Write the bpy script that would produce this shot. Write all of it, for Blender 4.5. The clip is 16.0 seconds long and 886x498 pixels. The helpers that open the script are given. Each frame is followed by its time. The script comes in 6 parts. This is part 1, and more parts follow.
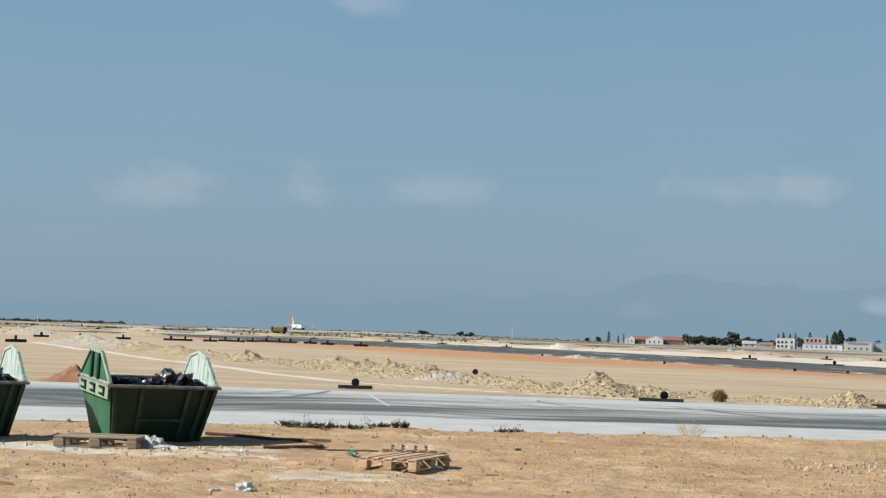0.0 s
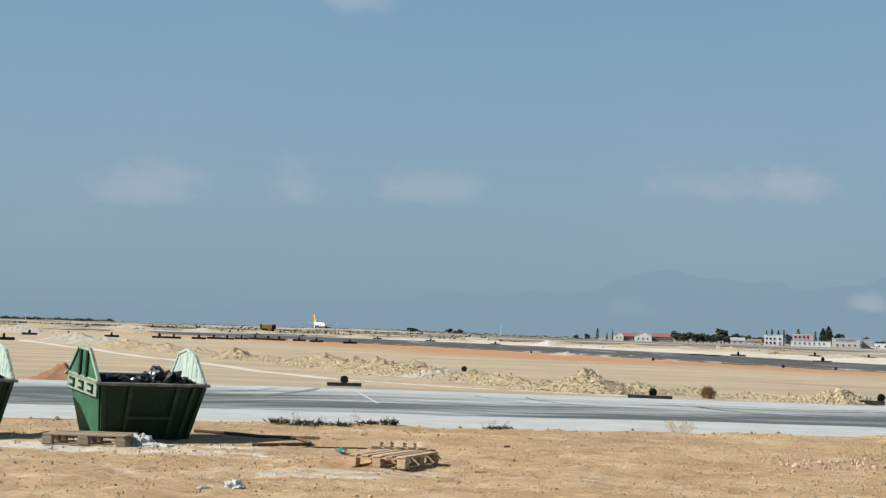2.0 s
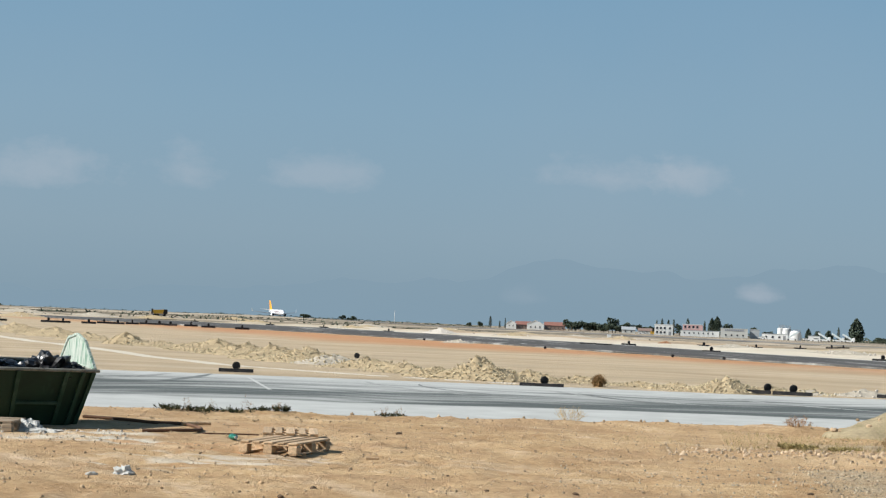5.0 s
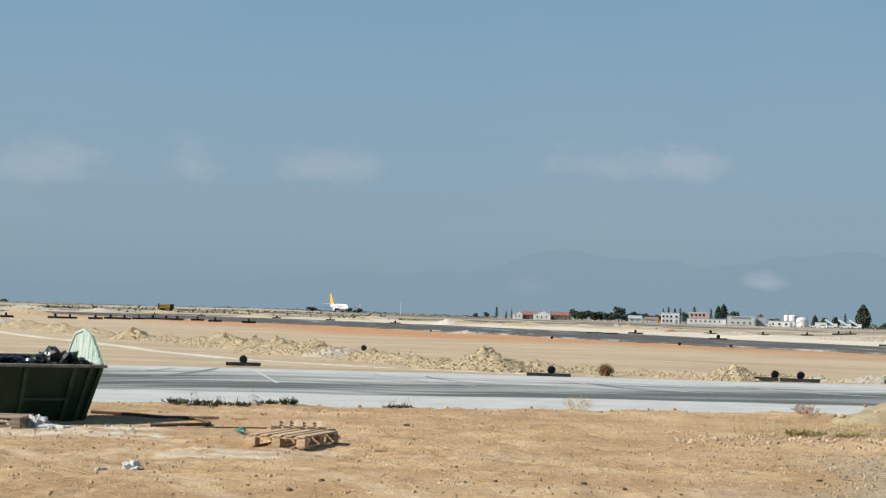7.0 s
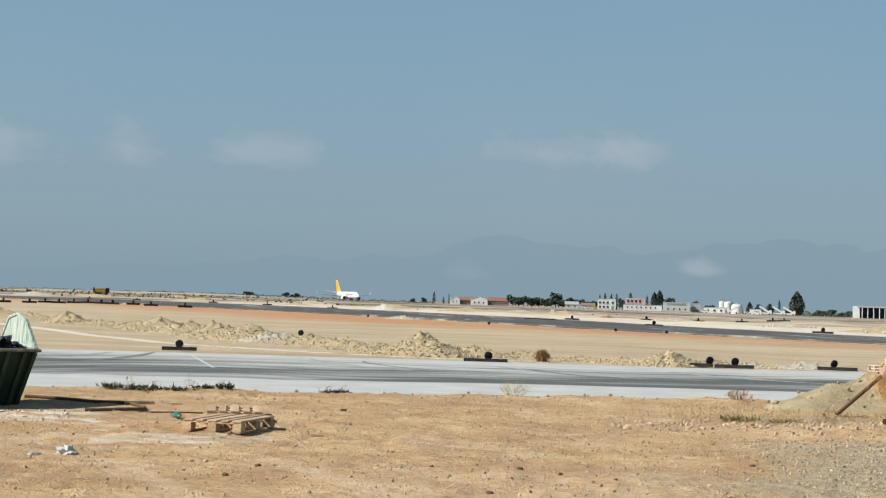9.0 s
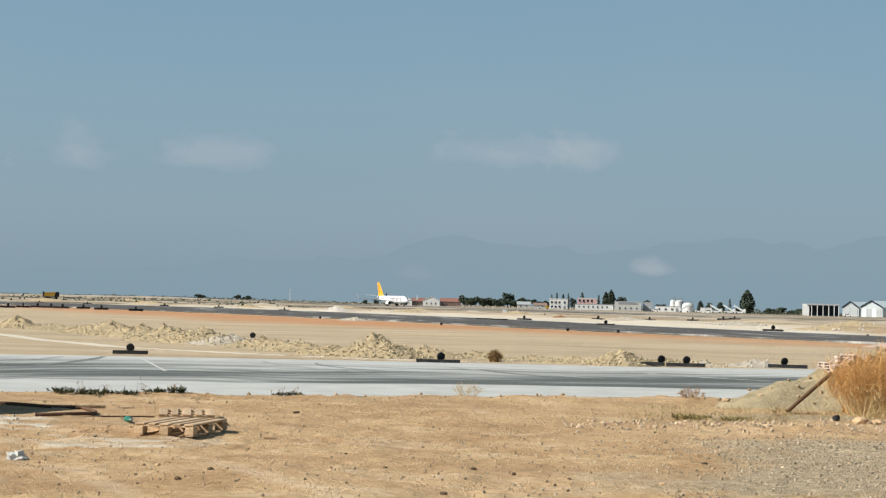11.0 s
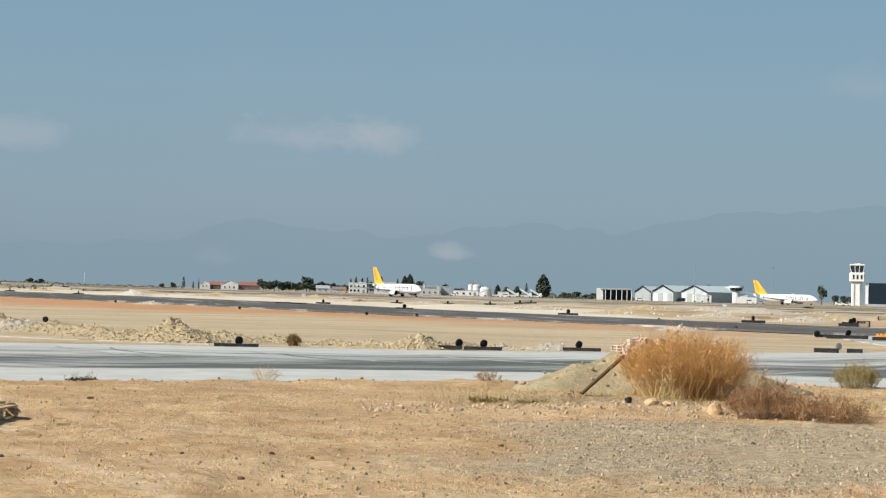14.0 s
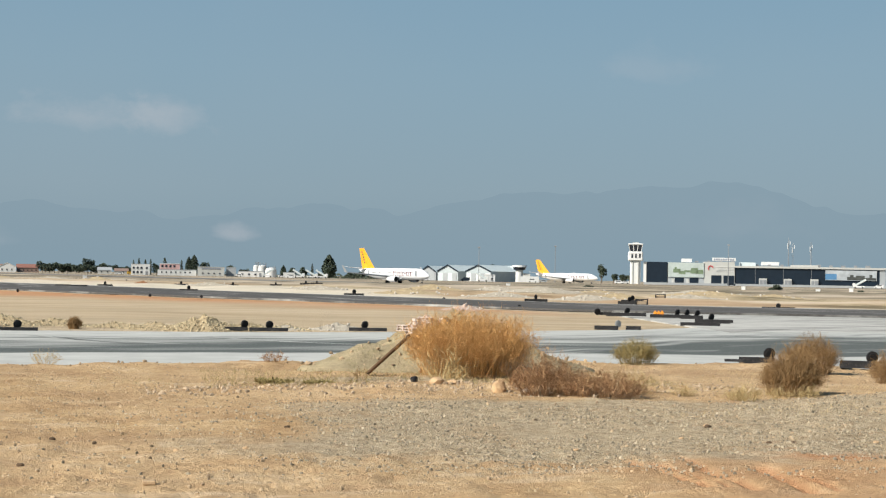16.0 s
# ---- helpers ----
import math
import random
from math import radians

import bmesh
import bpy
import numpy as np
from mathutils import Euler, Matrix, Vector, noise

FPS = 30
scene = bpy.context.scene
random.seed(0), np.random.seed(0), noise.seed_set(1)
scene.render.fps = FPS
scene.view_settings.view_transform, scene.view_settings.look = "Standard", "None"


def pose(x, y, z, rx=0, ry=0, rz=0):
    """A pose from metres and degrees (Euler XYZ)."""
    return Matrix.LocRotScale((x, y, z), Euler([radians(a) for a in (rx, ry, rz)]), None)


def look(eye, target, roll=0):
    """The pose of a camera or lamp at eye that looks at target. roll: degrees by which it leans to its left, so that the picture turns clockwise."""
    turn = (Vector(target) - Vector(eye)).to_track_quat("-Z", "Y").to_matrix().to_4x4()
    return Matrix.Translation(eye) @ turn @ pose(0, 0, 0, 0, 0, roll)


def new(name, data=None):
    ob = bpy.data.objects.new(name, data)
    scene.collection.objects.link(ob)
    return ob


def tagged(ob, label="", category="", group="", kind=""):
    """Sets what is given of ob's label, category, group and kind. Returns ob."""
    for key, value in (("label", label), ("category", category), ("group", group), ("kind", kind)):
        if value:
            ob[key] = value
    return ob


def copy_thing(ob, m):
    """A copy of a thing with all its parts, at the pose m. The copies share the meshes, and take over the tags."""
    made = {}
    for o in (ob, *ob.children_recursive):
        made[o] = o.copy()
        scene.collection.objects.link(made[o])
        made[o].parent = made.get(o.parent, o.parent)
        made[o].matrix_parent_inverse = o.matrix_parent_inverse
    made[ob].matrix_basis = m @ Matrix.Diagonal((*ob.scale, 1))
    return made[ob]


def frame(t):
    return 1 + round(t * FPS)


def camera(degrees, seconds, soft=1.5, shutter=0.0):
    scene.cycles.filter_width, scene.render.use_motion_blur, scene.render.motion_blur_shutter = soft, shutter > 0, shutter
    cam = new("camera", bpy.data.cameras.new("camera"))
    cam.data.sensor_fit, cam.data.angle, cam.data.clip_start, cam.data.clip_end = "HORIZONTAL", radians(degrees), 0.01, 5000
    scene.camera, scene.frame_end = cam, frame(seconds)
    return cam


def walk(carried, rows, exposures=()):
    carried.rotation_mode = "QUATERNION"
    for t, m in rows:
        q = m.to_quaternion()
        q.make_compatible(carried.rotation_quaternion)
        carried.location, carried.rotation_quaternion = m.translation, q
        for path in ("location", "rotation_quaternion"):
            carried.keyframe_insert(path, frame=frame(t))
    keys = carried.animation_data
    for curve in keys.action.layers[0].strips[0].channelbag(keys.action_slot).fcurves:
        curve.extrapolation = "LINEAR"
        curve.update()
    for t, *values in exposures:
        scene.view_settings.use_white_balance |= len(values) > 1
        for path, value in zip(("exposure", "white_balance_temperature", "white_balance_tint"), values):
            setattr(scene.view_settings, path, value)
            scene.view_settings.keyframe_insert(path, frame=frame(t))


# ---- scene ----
cam = camera(30.24, 16.0, soft=1.25)
PATH = [
    (0.0, 11.012, 2.991, 1.874),
    (0.5, 10.671, 2.875, 1.622),
    (1.0, 10.743, 2.994, 1.545),
    (1.5, 10.699, 2.813, 1.777),
    (2.0, 10.616, 2.905, 1.789),
    (2.5, 10.305, 2.88, 1.984),
    (3.0, 10.212, 2.931, 2.104),
    (3.5, 9.613, 2.863, 2.124),
    (4.0, 8.072, 2.854, 2.091),
    (4.2, 7.537, 2.861, 1.949),
    (6.3, 6.606, 2.164, 2.485),
    (6.5, 6.816, 2.223, 2.305),
    (7.0, 7.086, 2.273, 1.582),
    (7.5, 6.201, 1.738, 1.691),
    (8.0, 6.042, 1.941, 1.785),
    (8.5, 5.403, 1.871, 1.786),
    (9.0, 4.894, 1.824, 1.826),
    (9.2, 4.804, 1.858, 1.804),
    (11.3, 2.484, 1.929, 1.26),
    (11.5, 1.894, 2.006, 1.224),
    (12.0, 0.58, 1.715, 1.105),
    (12.5, -0.561, 1.675, 1.128),
    (13.0, -1.571, 1.516, 1.239),
    (13.5, -2.615, 1.498, 1.151),
    (14.0, -3.806, 1.511, 1.423),
    (14.5, -5.576, 1.17, 1.26),
    (15.0, -7.312, 1.171, 1.258),
    (15.5, -8.943, 1.063, 1.302),
    (16.0, -11.298, 0.987, 1.043),
]

EYE = 1.8
walk(cam, [(t, pose(0, 0, EYE, 90 + pitch, 0, yaw) @ pose(0, 0, 0, 0, 0, roll)) for t, yaw, pitch, roll in PATH],
     exposures=[(0.0, 0.0, 6170, 9.0), (4.0, 0.0, 6170, 9.0), (9.0, 0.0, 6350, 8.5), (12.0, 0.0, 6500, 8.6), (16.0, 0.0, 6500, 9.0)])

# ---- sky, sun ----
SUN_FROM = Vector((-0.80, -0.30, 0.62)).normalized()
sun_lamp = new("sun", bpy.data.lights.new("sun", "SUN"))
sun_lamp.data.energy, sun_lamp.data.angle, sun_lamp.data.color = 6.6, radians(0.6), (1.0, 0.945, 0.86)
sun_lamp.matrix_world = look(SUN_FROM * 50, (0, 0, 0))


def node(tree, kind, **values):
    n = tree.nodes.new(kind)
    for key, value in values.items():
        n.inputs[key].default_value = value
    return n


def math_node(tree, op, a, b=None, c=None, clamp=False):
    n = tree.nodes.new("ShaderNodeMath")
    n.operation, n.use_clamp = op, clamp
    for i, v in enumerate((a, b, c)):
        if v is None:
            continue
        if isinstance(v, (int, float)):
            n.inputs[i].default_value = v
        else:
            tree.links.new(v, n.inputs[i])
    return n.outputs[0]


def ramp(tree, fac, stops):
    n = tree.nodes.new("ShaderNodeValToRGB")
    while len(n.color_ramp.elements) < len(stops):
        n.color_ramp.elements.new(0.5)
    for e, (p, c) in zip(n.color_ramp.elements, stops):
        e.position = p
        e.color = (*c, 1) if not isinstance(c, (int, float)) else (c, c, c, 1)
    tree.links.new(fac, n.inputs["Fac"])
    return n.outputs["Color"]


def mix(tree, fac, a, b, mode="MIX"):
    n = tree.nodes.new("ShaderNodeMix")
    n.data_type, n.blend_type = "RGBA", mode
    for i, v in ((0, fac), (6, a), (7, b)):
        if isinstance(v, (int, float)):
            n.inputs[i].default_value = v
        elif isinstance(v, tuple):
            n.inputs[i].default_value = (*v, 1)
        else:
            tree.links.new(v, n.inputs[i])
    return n.outputs[2]


def noise_tex(tree, vec, scale, detail=4.0, rough=0.55):
    n = node(tree, "ShaderNodeTexNoise", Scale=scale, Detail=detail, Roughness=rough)
    tree.links.new(vec, n.inputs["Vector"])
    return n.outputs["Fac"]


def mapped(tree, vec, scale=(1, 1, 1), rot=(0, 0, 0)):
    n = node(tree, "ShaderNodeMapping", Scale=scale, Rotation=rot)
    tree.links.new(vec, n.inputs["Vector"])
    return n.outputs["Vector"]


def build_world():
    world = bpy.data.worlds.new("sky")
    scene.world = world
    world.use_nodes = True
    t = world.node_tree
    t.nodes.clear()
    coord = t.nodes.new("ShaderNodeTexCoord").outputs["Generated"]
    split = t.nodes.new("ShaderNodeSeparateXYZ")
    t.links.new(coord, split.inputs[0])
    el = math_node(t, "MULTIPLY", math_node(t, "ARCSINE", split.outputs[2]), 57.2958)
    az = math_node(t, "MULTIPLY", math_node(t, "ARCTAN2", split.outputs[0], split.outputs[1]), 57.2958)
    nish = t.nodes.new("ShaderNodeTexSky")
    nish.sky_type, nish.sun_disc = "NISHITA", False
    nish.sun_elevation = math.asin(SUN_FROM.z)
    nish.sun_rotation = math.atan2(SUN_FROM.x, SUN_FROM.y)
    nish.air_density, nish.dust_density = 1.0, 2.5
    scaled = mix(t, 1.0, nish.outputs[0], (0.09, 0.09, 0.09), "MULTIPLY")
    # hazy layer over the plain, bluer higher up
    grad = ramp(t, math_node(t, "DIVIDE", el, 60.0, clamp=True),
                [(0.0, (0.250, 0.350, 0.420)), (0.05, (0.268, 0.372, 0.448)), (0.12, (0.245, 0.374, 0.474)),
                 (0.22, (0.195, 0.345, 0.478)), (0.45, (0.09, 0.17, 0.28)), (1.0, (0.05, 0.11, 0.20))])
    col = mix(t, 0.88, scaled, grad)
    wob = noise_tex(t, mapped(t, coord, (1, 1, 1.6)), 30.0, 6.0, 0.62)
    soft = noise_tex(t, coord, 5.0, 3.0, 0.5)
    col = mix(t, math_node(t, "MULTIPLY", math_node(t, "SUBTRACT", soft, 0.5), 0.5, clamp=True), col, (0.33, 0.40, 0.46))
    # low flat clouds: azimuth, elevation, half width, half height, strength
    for a, e, w, h, k in ((-20.8, 4.6, 2.6, 0.85, 0.5), (-15.8, 4.9, 1.35, 0.9, 0.42), (-11.3, 5.0, 2.3, 0.8, 0.45), (-0.9, 5.25, 2.9, 0.66, 0.5), (1.6, 5.2, 2.0, 0.8, 0.45),
                          (-14.1, 11.4, 1.9, 0.6, 0.5), (3.85, 1.35, 1.0, 0.34, 1.2), (18.6, 7.3, 2.4, 0.7, 0.2), (-4.0, 1.0, 1.2, 0.35, 0.3),
                          (21.5, 1.9, 3.0, 0.7, 0.22)):
        dx = math_node(t, "DIVIDE", math_node(t, "SUBTRACT", az, a), w)
        dy = math_node(t, "DIVIDE", math_node(t, "SUBTRACT", el, e), h)
        dy = math_node(t, "MAXIMUM", math_node(t, "MULTIPLY", dy, 0.72), math_node(t, "MULTIPLY", dy, -1.3))
        r = math_node(t, "SQRT", math_node(t, "ADD", math_node(t, "MULTIPLY", dx, dx), math_node(t, "MULTIPLY", dy, dy)))
        m = math_node(t, "SUBTRACT", math_node(t, "ADD", 0.95, math_node(t, "MULTIPLY", math_node(t, "SUBTRACT", wob, 0.5), 2.2)), r)
        m = math_node(t, "MULTIPLY", math_node(t, "SMOOTH_MIN", math_node(t, "MAXIMUM", m, 0.0), 0.75, 0.3), k)
        col = mix(t, m, col, (0.46, 0.49, 0.53))
    bg = t.nodes.new("ShaderNodeBackground")
    t.links.new(col, bg.inputs["Color"])
    bg.inputs["Strength"].default_value = 1.03
    t.links.new(bg.outputs[0], t.nodes.new("ShaderNodeOutputWorld").inputs[0])


build_world()


# ---- materials ----
def material(name):
    m = bpy.data.materials.new(name)
    m.use_nodes = True
    t = m.node_tree
    return m, t, t.nodes["Principled BSDF"]


def simple(name, base, rough=0.7, metal=0.0, vary=0.25, scale=3.0, dirt=None, bump=0.0, island=0.0, spec=0.3):
    """Paint, metal, wood or stone: base colour with blotches at two scales, dirt and a fine relief."""
    m, t, p = material(name)
    pos = t.nodes.new("ShaderNodeTexCoord").outputs["Object"]
    big, fine = noise_tex(t, pos, scale, 3.0), noise_tex(t, pos, scale * 9, 5.0, 0.65)
    f = math_node(t, "ADD", math_node(t, "MULTIPLY", big, 0.6), math_node(t, "MULTIPLY", fine, 0.4))
    lo, hi = tuple(c * (1 - vary) for c in base), tuple(min(1, c * (1 + vary)) for c in base)
    col = ramp(t, f, [(0.3, lo), (0.7, hi)])
    if dirt:
        col = mix(t, ramp(t, noise_tex(t, pos, scale * 2.3, 6.0, 0.7), [(0.5, 0.0), (0.68, 0.8)]), col, dirt)
    if island:
        geo = t.nodes.new("ShaderNodeNewGeometry").outputs["Random Per Island"]
        col = mix(t, 1.0, col, ramp(t, geo, [(0.0, 1 - island), (1.0, 1.0)]), "MULTIPLY")
    t.links.new(col, p.inputs["Base Color"])
    p.inputs["Roughness"].default_value, p.inputs["Metallic"].default_value = rough, metal
    p.inputs["Specular IOR Level"].default_value = spec
    if bump:
        b = node(t, "ShaderNodeBump", Strength=0.6, Distance=bump)
        t.links.new(fine, b.inputs["Height"])
        t.links.new(b.outputs[0], p.inputs["Normal"])
    return m


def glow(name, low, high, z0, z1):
    """A far hazy range: the light scattered between is painted as see-through glow."""
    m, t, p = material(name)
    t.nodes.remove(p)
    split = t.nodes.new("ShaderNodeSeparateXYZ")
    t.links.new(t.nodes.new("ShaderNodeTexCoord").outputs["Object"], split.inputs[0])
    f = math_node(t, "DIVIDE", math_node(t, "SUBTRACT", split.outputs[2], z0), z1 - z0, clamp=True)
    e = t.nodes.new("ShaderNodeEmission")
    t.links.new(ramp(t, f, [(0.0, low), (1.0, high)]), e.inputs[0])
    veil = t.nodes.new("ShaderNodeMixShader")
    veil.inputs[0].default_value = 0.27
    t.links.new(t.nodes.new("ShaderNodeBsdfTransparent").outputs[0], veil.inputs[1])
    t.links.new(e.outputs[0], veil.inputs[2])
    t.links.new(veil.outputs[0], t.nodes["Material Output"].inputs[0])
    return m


def attr(t, name):
    n = t.nodes.new("ShaderNodeAttribute")
    n.attribute_name = name
    return n.outputs["Fac"]


def ground_material():
    m, t, p = material("dry_soil")
    pos = t.nodes.new("ShaderNodeTexCoord").outputs["Object"]
    wide = noise_tex(t, pos, 0.11, 4.0)
    mid = noise_tex(t, pos, 0.8, 5.0, 0.6)
    fine = noise_tex(t, pos, 7.0, 6.0, 0.7)
    grit = noise_tex(t, pos, 42.0, 3.0, 0.7)
    soil = ramp(t, math_node(t, "ADD", math_node(t, "MULTIPLY", mid, 0.55), math_node(t, "MULTIPLY", fine, 0.45)),
                [(0.31, (0.24, 0.138, 0.062)), (0.42, (0.44, 0.282, 0.142)), (0.55, (0.57, 0.395, 0.216)), (0.68, (0.72, 0.56, 0.37))])
    soil = mix(t, ramp(t, wide, [(0.42, 0.0), (0.62, 0.4)]), soil, (0.60, 0.43, 0.265))
    soil = mix(t, ramp(t, grit, [(0.60, 0.0), (0.72, 0.5)]), soil, (0.70, 0.54, 0.38))
    soil = mix(t, ramp(t, noise_tex(t, pos, 17.0, 4.0, 0.7), [(0.30, 0.55), (0.42, 0.0)]), soil, (0.20, 0.115, 0.06))
    # darker, redder turned patches
    turned = ramp(t, noise_tex(t, mapped(t, pos, (0.5, 1.0, 1), (0, 0, -0.2)), 0.5, 6.0, 0.68), [(0.50, 0.0), (0.62, 0.5)])
    soil = mix(t, turned, soil, mix(t, fine, (0.26, 0.155, 0.08), (0.49, 0.32, 0.18)))
    # trodden pale streaks
    streak = noise_tex(t, mapped(t, pos, (0.35, 1.5, 1), (0, 0, 0.25)), 0.9, 5.0, 0.65)
    soil = mix(t, ramp(t, streak, [(0.56, 0.0), (0.70, 0.75)]), soil, (0.64, 0.49, 0.33))
    gravel = ramp(t, math_node(t, "ADD", math_node(t, "MULTIPLY", fine, 0.5), math_node(t, "MULTIPLY", grit, 0.5)),
                  [(0.36, (0.16, 0.125, 0.08)), (0.5, (0.42, 0.345, 0.235)), (0.64, (0.62, 0.53, 0.39))])
    k = ramp(t, math_node(t, "ADD", attr(t, "gravel"), math_node(t, "MULTIPLY", math_node(t, "SUBTRACT", mid, 0.5), 1.3)), [(0.40, 0.0), (0.95, 0.8)])
    soil = mix(t, k, soil, gravel)
    infield = ramp(t, noise_tex(t, mapped(t, pos, (0.12, 0.5, 1), (0, 0, 0.3)), 0.7, 5.0), [(0.3, (0.42, 0.325, 0.21)), (0.55, (0.52, 0.41, 0.275)), (0.75, (0.60, 0.495, 0.355))])
    ruts = noise_tex(t, mapped(t, pos, (0.35, 0.35, 1), (0, 0, 0)), 0.35, 6.0, 0.7)
    infield = mix(t, ramp(t, ruts, [(0.50, 0.0), (0.66, 0.55)]), infield, (0.40, 0.325, 0.225))
    soil = mix(t, attr(t, "infield"), soil, infield)
    jag = math_node(t, "MULTIPLY", math_node(t, "SUBTRACT", noise_tex(t, mapped(t, pos, (0.6, 0.2, 1)), 0.25, 5.0), 0.5), 0.9)
    red = ramp(t, math_node(t, "ADD", attr(t, "red"), jag), [(0.12, 0.0), (1.0, 0.92)])
    soil = mix(t, red, soil, mix(t, mid, (0.45, 0.205, 0.090), (0.55, 0.315, 0.168)))
    worn = ramp(t, math_node(t, "ADD", attr(t, "track"), math_node(t, "MULTIPLY", math_node(t, "SUBTRACT", fine, 0.5), 0.8)), [(0.2, 0.0), (0.8, 0.6)])
    soil = mix(t, worn, soil, (0.68, 0.52, 0.345))
    pale = ramp(t, math_node(t, "ADD", attr(t, "pale"), jag), [(0.3, 0.0), (0.75, 0.95)])
    soil = mix(t, pale, soil, (0.70, 0.64, 0.525))
    # dry grass, tracks and bare earth in patches beyond the runway
    patch = noise_tex(t, mapped(t, pos, (0.55, 0.8, 1), (0, 0, 0.35)), 0.085, 6.0, 0.7)
    blot = noise_tex(t, mapped(t, pos, (0.5, 0.35, 1), (0, 0, 0.35)), 0.03, 4.0, 0.6)
    wild = mix(t, ramp(t, blot, [(0.44, 0.0), (0.60, 0.7)]), ramp(t, patch, [(0.38, (0.17, 0.14, 0.085)), (0.46, (0.40, 0.32, 0.20)), (0.54, (0.57, 0.46, 0.32)), (0.66, (0.68, 0.60, 0.47))]), (0.46, 0.30, 0.18))
    soil = mix(t, attr(t, "beyond"), soil, wild)
    far = ramp(t, noise_tex(t, mapped(t, pos, (0.25, 1, 1)), 0.028, 6.0, 0.72), [(0.40, (0.10, 0.09, 0.065)), (0.48, (0.24, 0.20, 0.14)), (0.58, (0.50, 0.42, 0.32))])
    soil = mix(t, attr(t, "far"), soil, far)
    t.links.new(soil, p.inputs["Base Color"])
    p.inputs["Roughness"].default_value = 0.95
    p.inputs["Specular IOR Level"].default_value = 0.1
    b = node(t, "ShaderNodeBump", Strength=1.0, Distance=0.05)
    t.links.new(math_node(t, "ADD", fine, math_node(t, "MULTIPLY", grit, 0.5)), b.inputs["Height"])
    t.links.new(b.outputs[0], p.inputs["Normal"])
    return m


def asphalt_material(name, stops, dark=(0.092, 0.092, 0.090), dust=(0.50, 0.49, 0.455), sweep=0.55):
    """Asphalt whose edges lie under pale dust, dragged along the lane by wheels. v runs across the lane, u along it in metres."""
    m, t, p = material(name)
    uv = t.nodes.new("ShaderNodeUVMap").outputs[0]
    split = t.nodes.new("ShaderNodeSeparateXYZ")
    t.links.new(uv, split.inputs[0])
    # wheels drag the dust in long curving wedges
    sway = math_node(t, "MULTIPLY", math_node(t, "SUBTRACT", noise_tex(t, mapped(t, uv, (0.07, 0.6, 1)), 1.0, 2.0), 0.5), sweep)
    bent = t.nodes.new("ShaderNodeCombineXYZ")
    t.links.new(split.outputs[0], bent.inputs[0])
    t.links.new(math_node(t, "ADD", split.outputs[1], sway), bent.inputs[1])
    long = noise_tex(t, mapped(t, bent.outputs[0], (0.03, 12.0, 1)), 1.0, 6.0, 0.72)
    slant = t.nodes.new("ShaderNodeCombineXYZ")
    t.links.new(math_node(t, "MULTIPLY", split.outputs[0], 0.05), slant.inputs[0])
    t.links.new(math_node(t, "MULTIPLY", math_node(t, "ADD", split.outputs[1], math_node(t, "MULTIPLY", split.outputs[0], -0.022)), 8.0), slant.inputs[1])
    cross = noise_tex(t, slant.outputs[0], 1.0, 6.0, 0.7)
    long = math_node(t, "ADD", math_node(t, "MULTIPLY", long, 0.6), math_node(t, "MULTIPLY", cross, 0.4))
    broad = noise_tex(t, mapped(t, uv, (0.05, 2.2, 1)), 1.0, 4.0, 0.6)
    prof = ramp(t, split.outputs[1], stops)
    f = math_node(t, "ADD", prof, math_node(t, "ADD", math_node(t, "MULTIPLY", math_node(t, "SUBTRACT", long, 0.5), 3.5),
                                           math_node(t, "MULTIPLY", math_node(t, "SUBTRACT", broad, 0.5), 1.3)))
    f = ramp(t, f, [(0.22, 0.0), (0.5, 0.5), (0.8, 1.0)])
    pos = t.nodes.new("ShaderNodeTexCoord").outputs["Object"]
    grain = noise_tex(t, pos, 9.0, 5.0, 0.7)
    base = ramp(t, grain, [(0.3, tuple(c * 0.75 for c in dark)), (0.7, tuple(c * 1.35 for c in dark))])
    top = ramp(t, noise_tex(t, pos, 0.9, 6.0, 0.65), [(0.3, tuple(c * 0.86 for c in dust)), (0.7, tuple(min(1, c * 1.1) for c in dust))])
    t.links.new(mix(t, f, base, top), p.inputs["Base Color"])
    p.inputs["Roughness"].default_value = 0.9
    p.inputs["Specular IOR Level"].default_value = 0.15
    b = node(t, "ShaderNodeBump", Strength=0.3, Distance=0.006)
    t.links.new(grain, b.inputs["Height"])
    t.links.new(b.outputs[0], p.inputs["Normal"])
    return m


def streaked(name, base, other, metal=0.0, rough=0.55, along=(9, 9, 0.8), lo=0.45, hi=0.62):
    """Painted steel with runs of rust, scratches or flaking paint that go down the sheet."""
    m, t, p = material(name)
    pos = t.nodes.new("ShaderNodeTexCoord").outputs["Object"]
    run = noise_tex(t, mapped(t, pos, along), 1.0, 6.0, 0.7)
    blot = noise_tex(t, pos, 3.0, 5.0, 0.6)
    col = ramp(t, blot, [(0.3, tuple(c * 0.7 for c in base)), (0.7, tuple(c * 1.25 for c in base))])
    col = mix(t, ramp(t, math_node(t, "ADD", math_node(t, "MULTIPLY", run, 0.7), math_node(t, "MULTIPLY", blot, 0.3)), [(lo, 0.0), (hi, 1.0)]), col, other)
    t.links.new(col, p.inputs["Base Color"])
    p.inputs["Roughness"].default_value, p.inputs["Metallic"].default_value = rough, metal
    p.inputs["Specular IOR Level"].default_value = 0.3
    b = node(t, "ShaderNodeBump", Strength=0.4, Distance=0.01)
    t.links.new(run, b.inputs["Height"])
    t.links.new(b.outputs[0], p.inputs["Normal"])
    return m


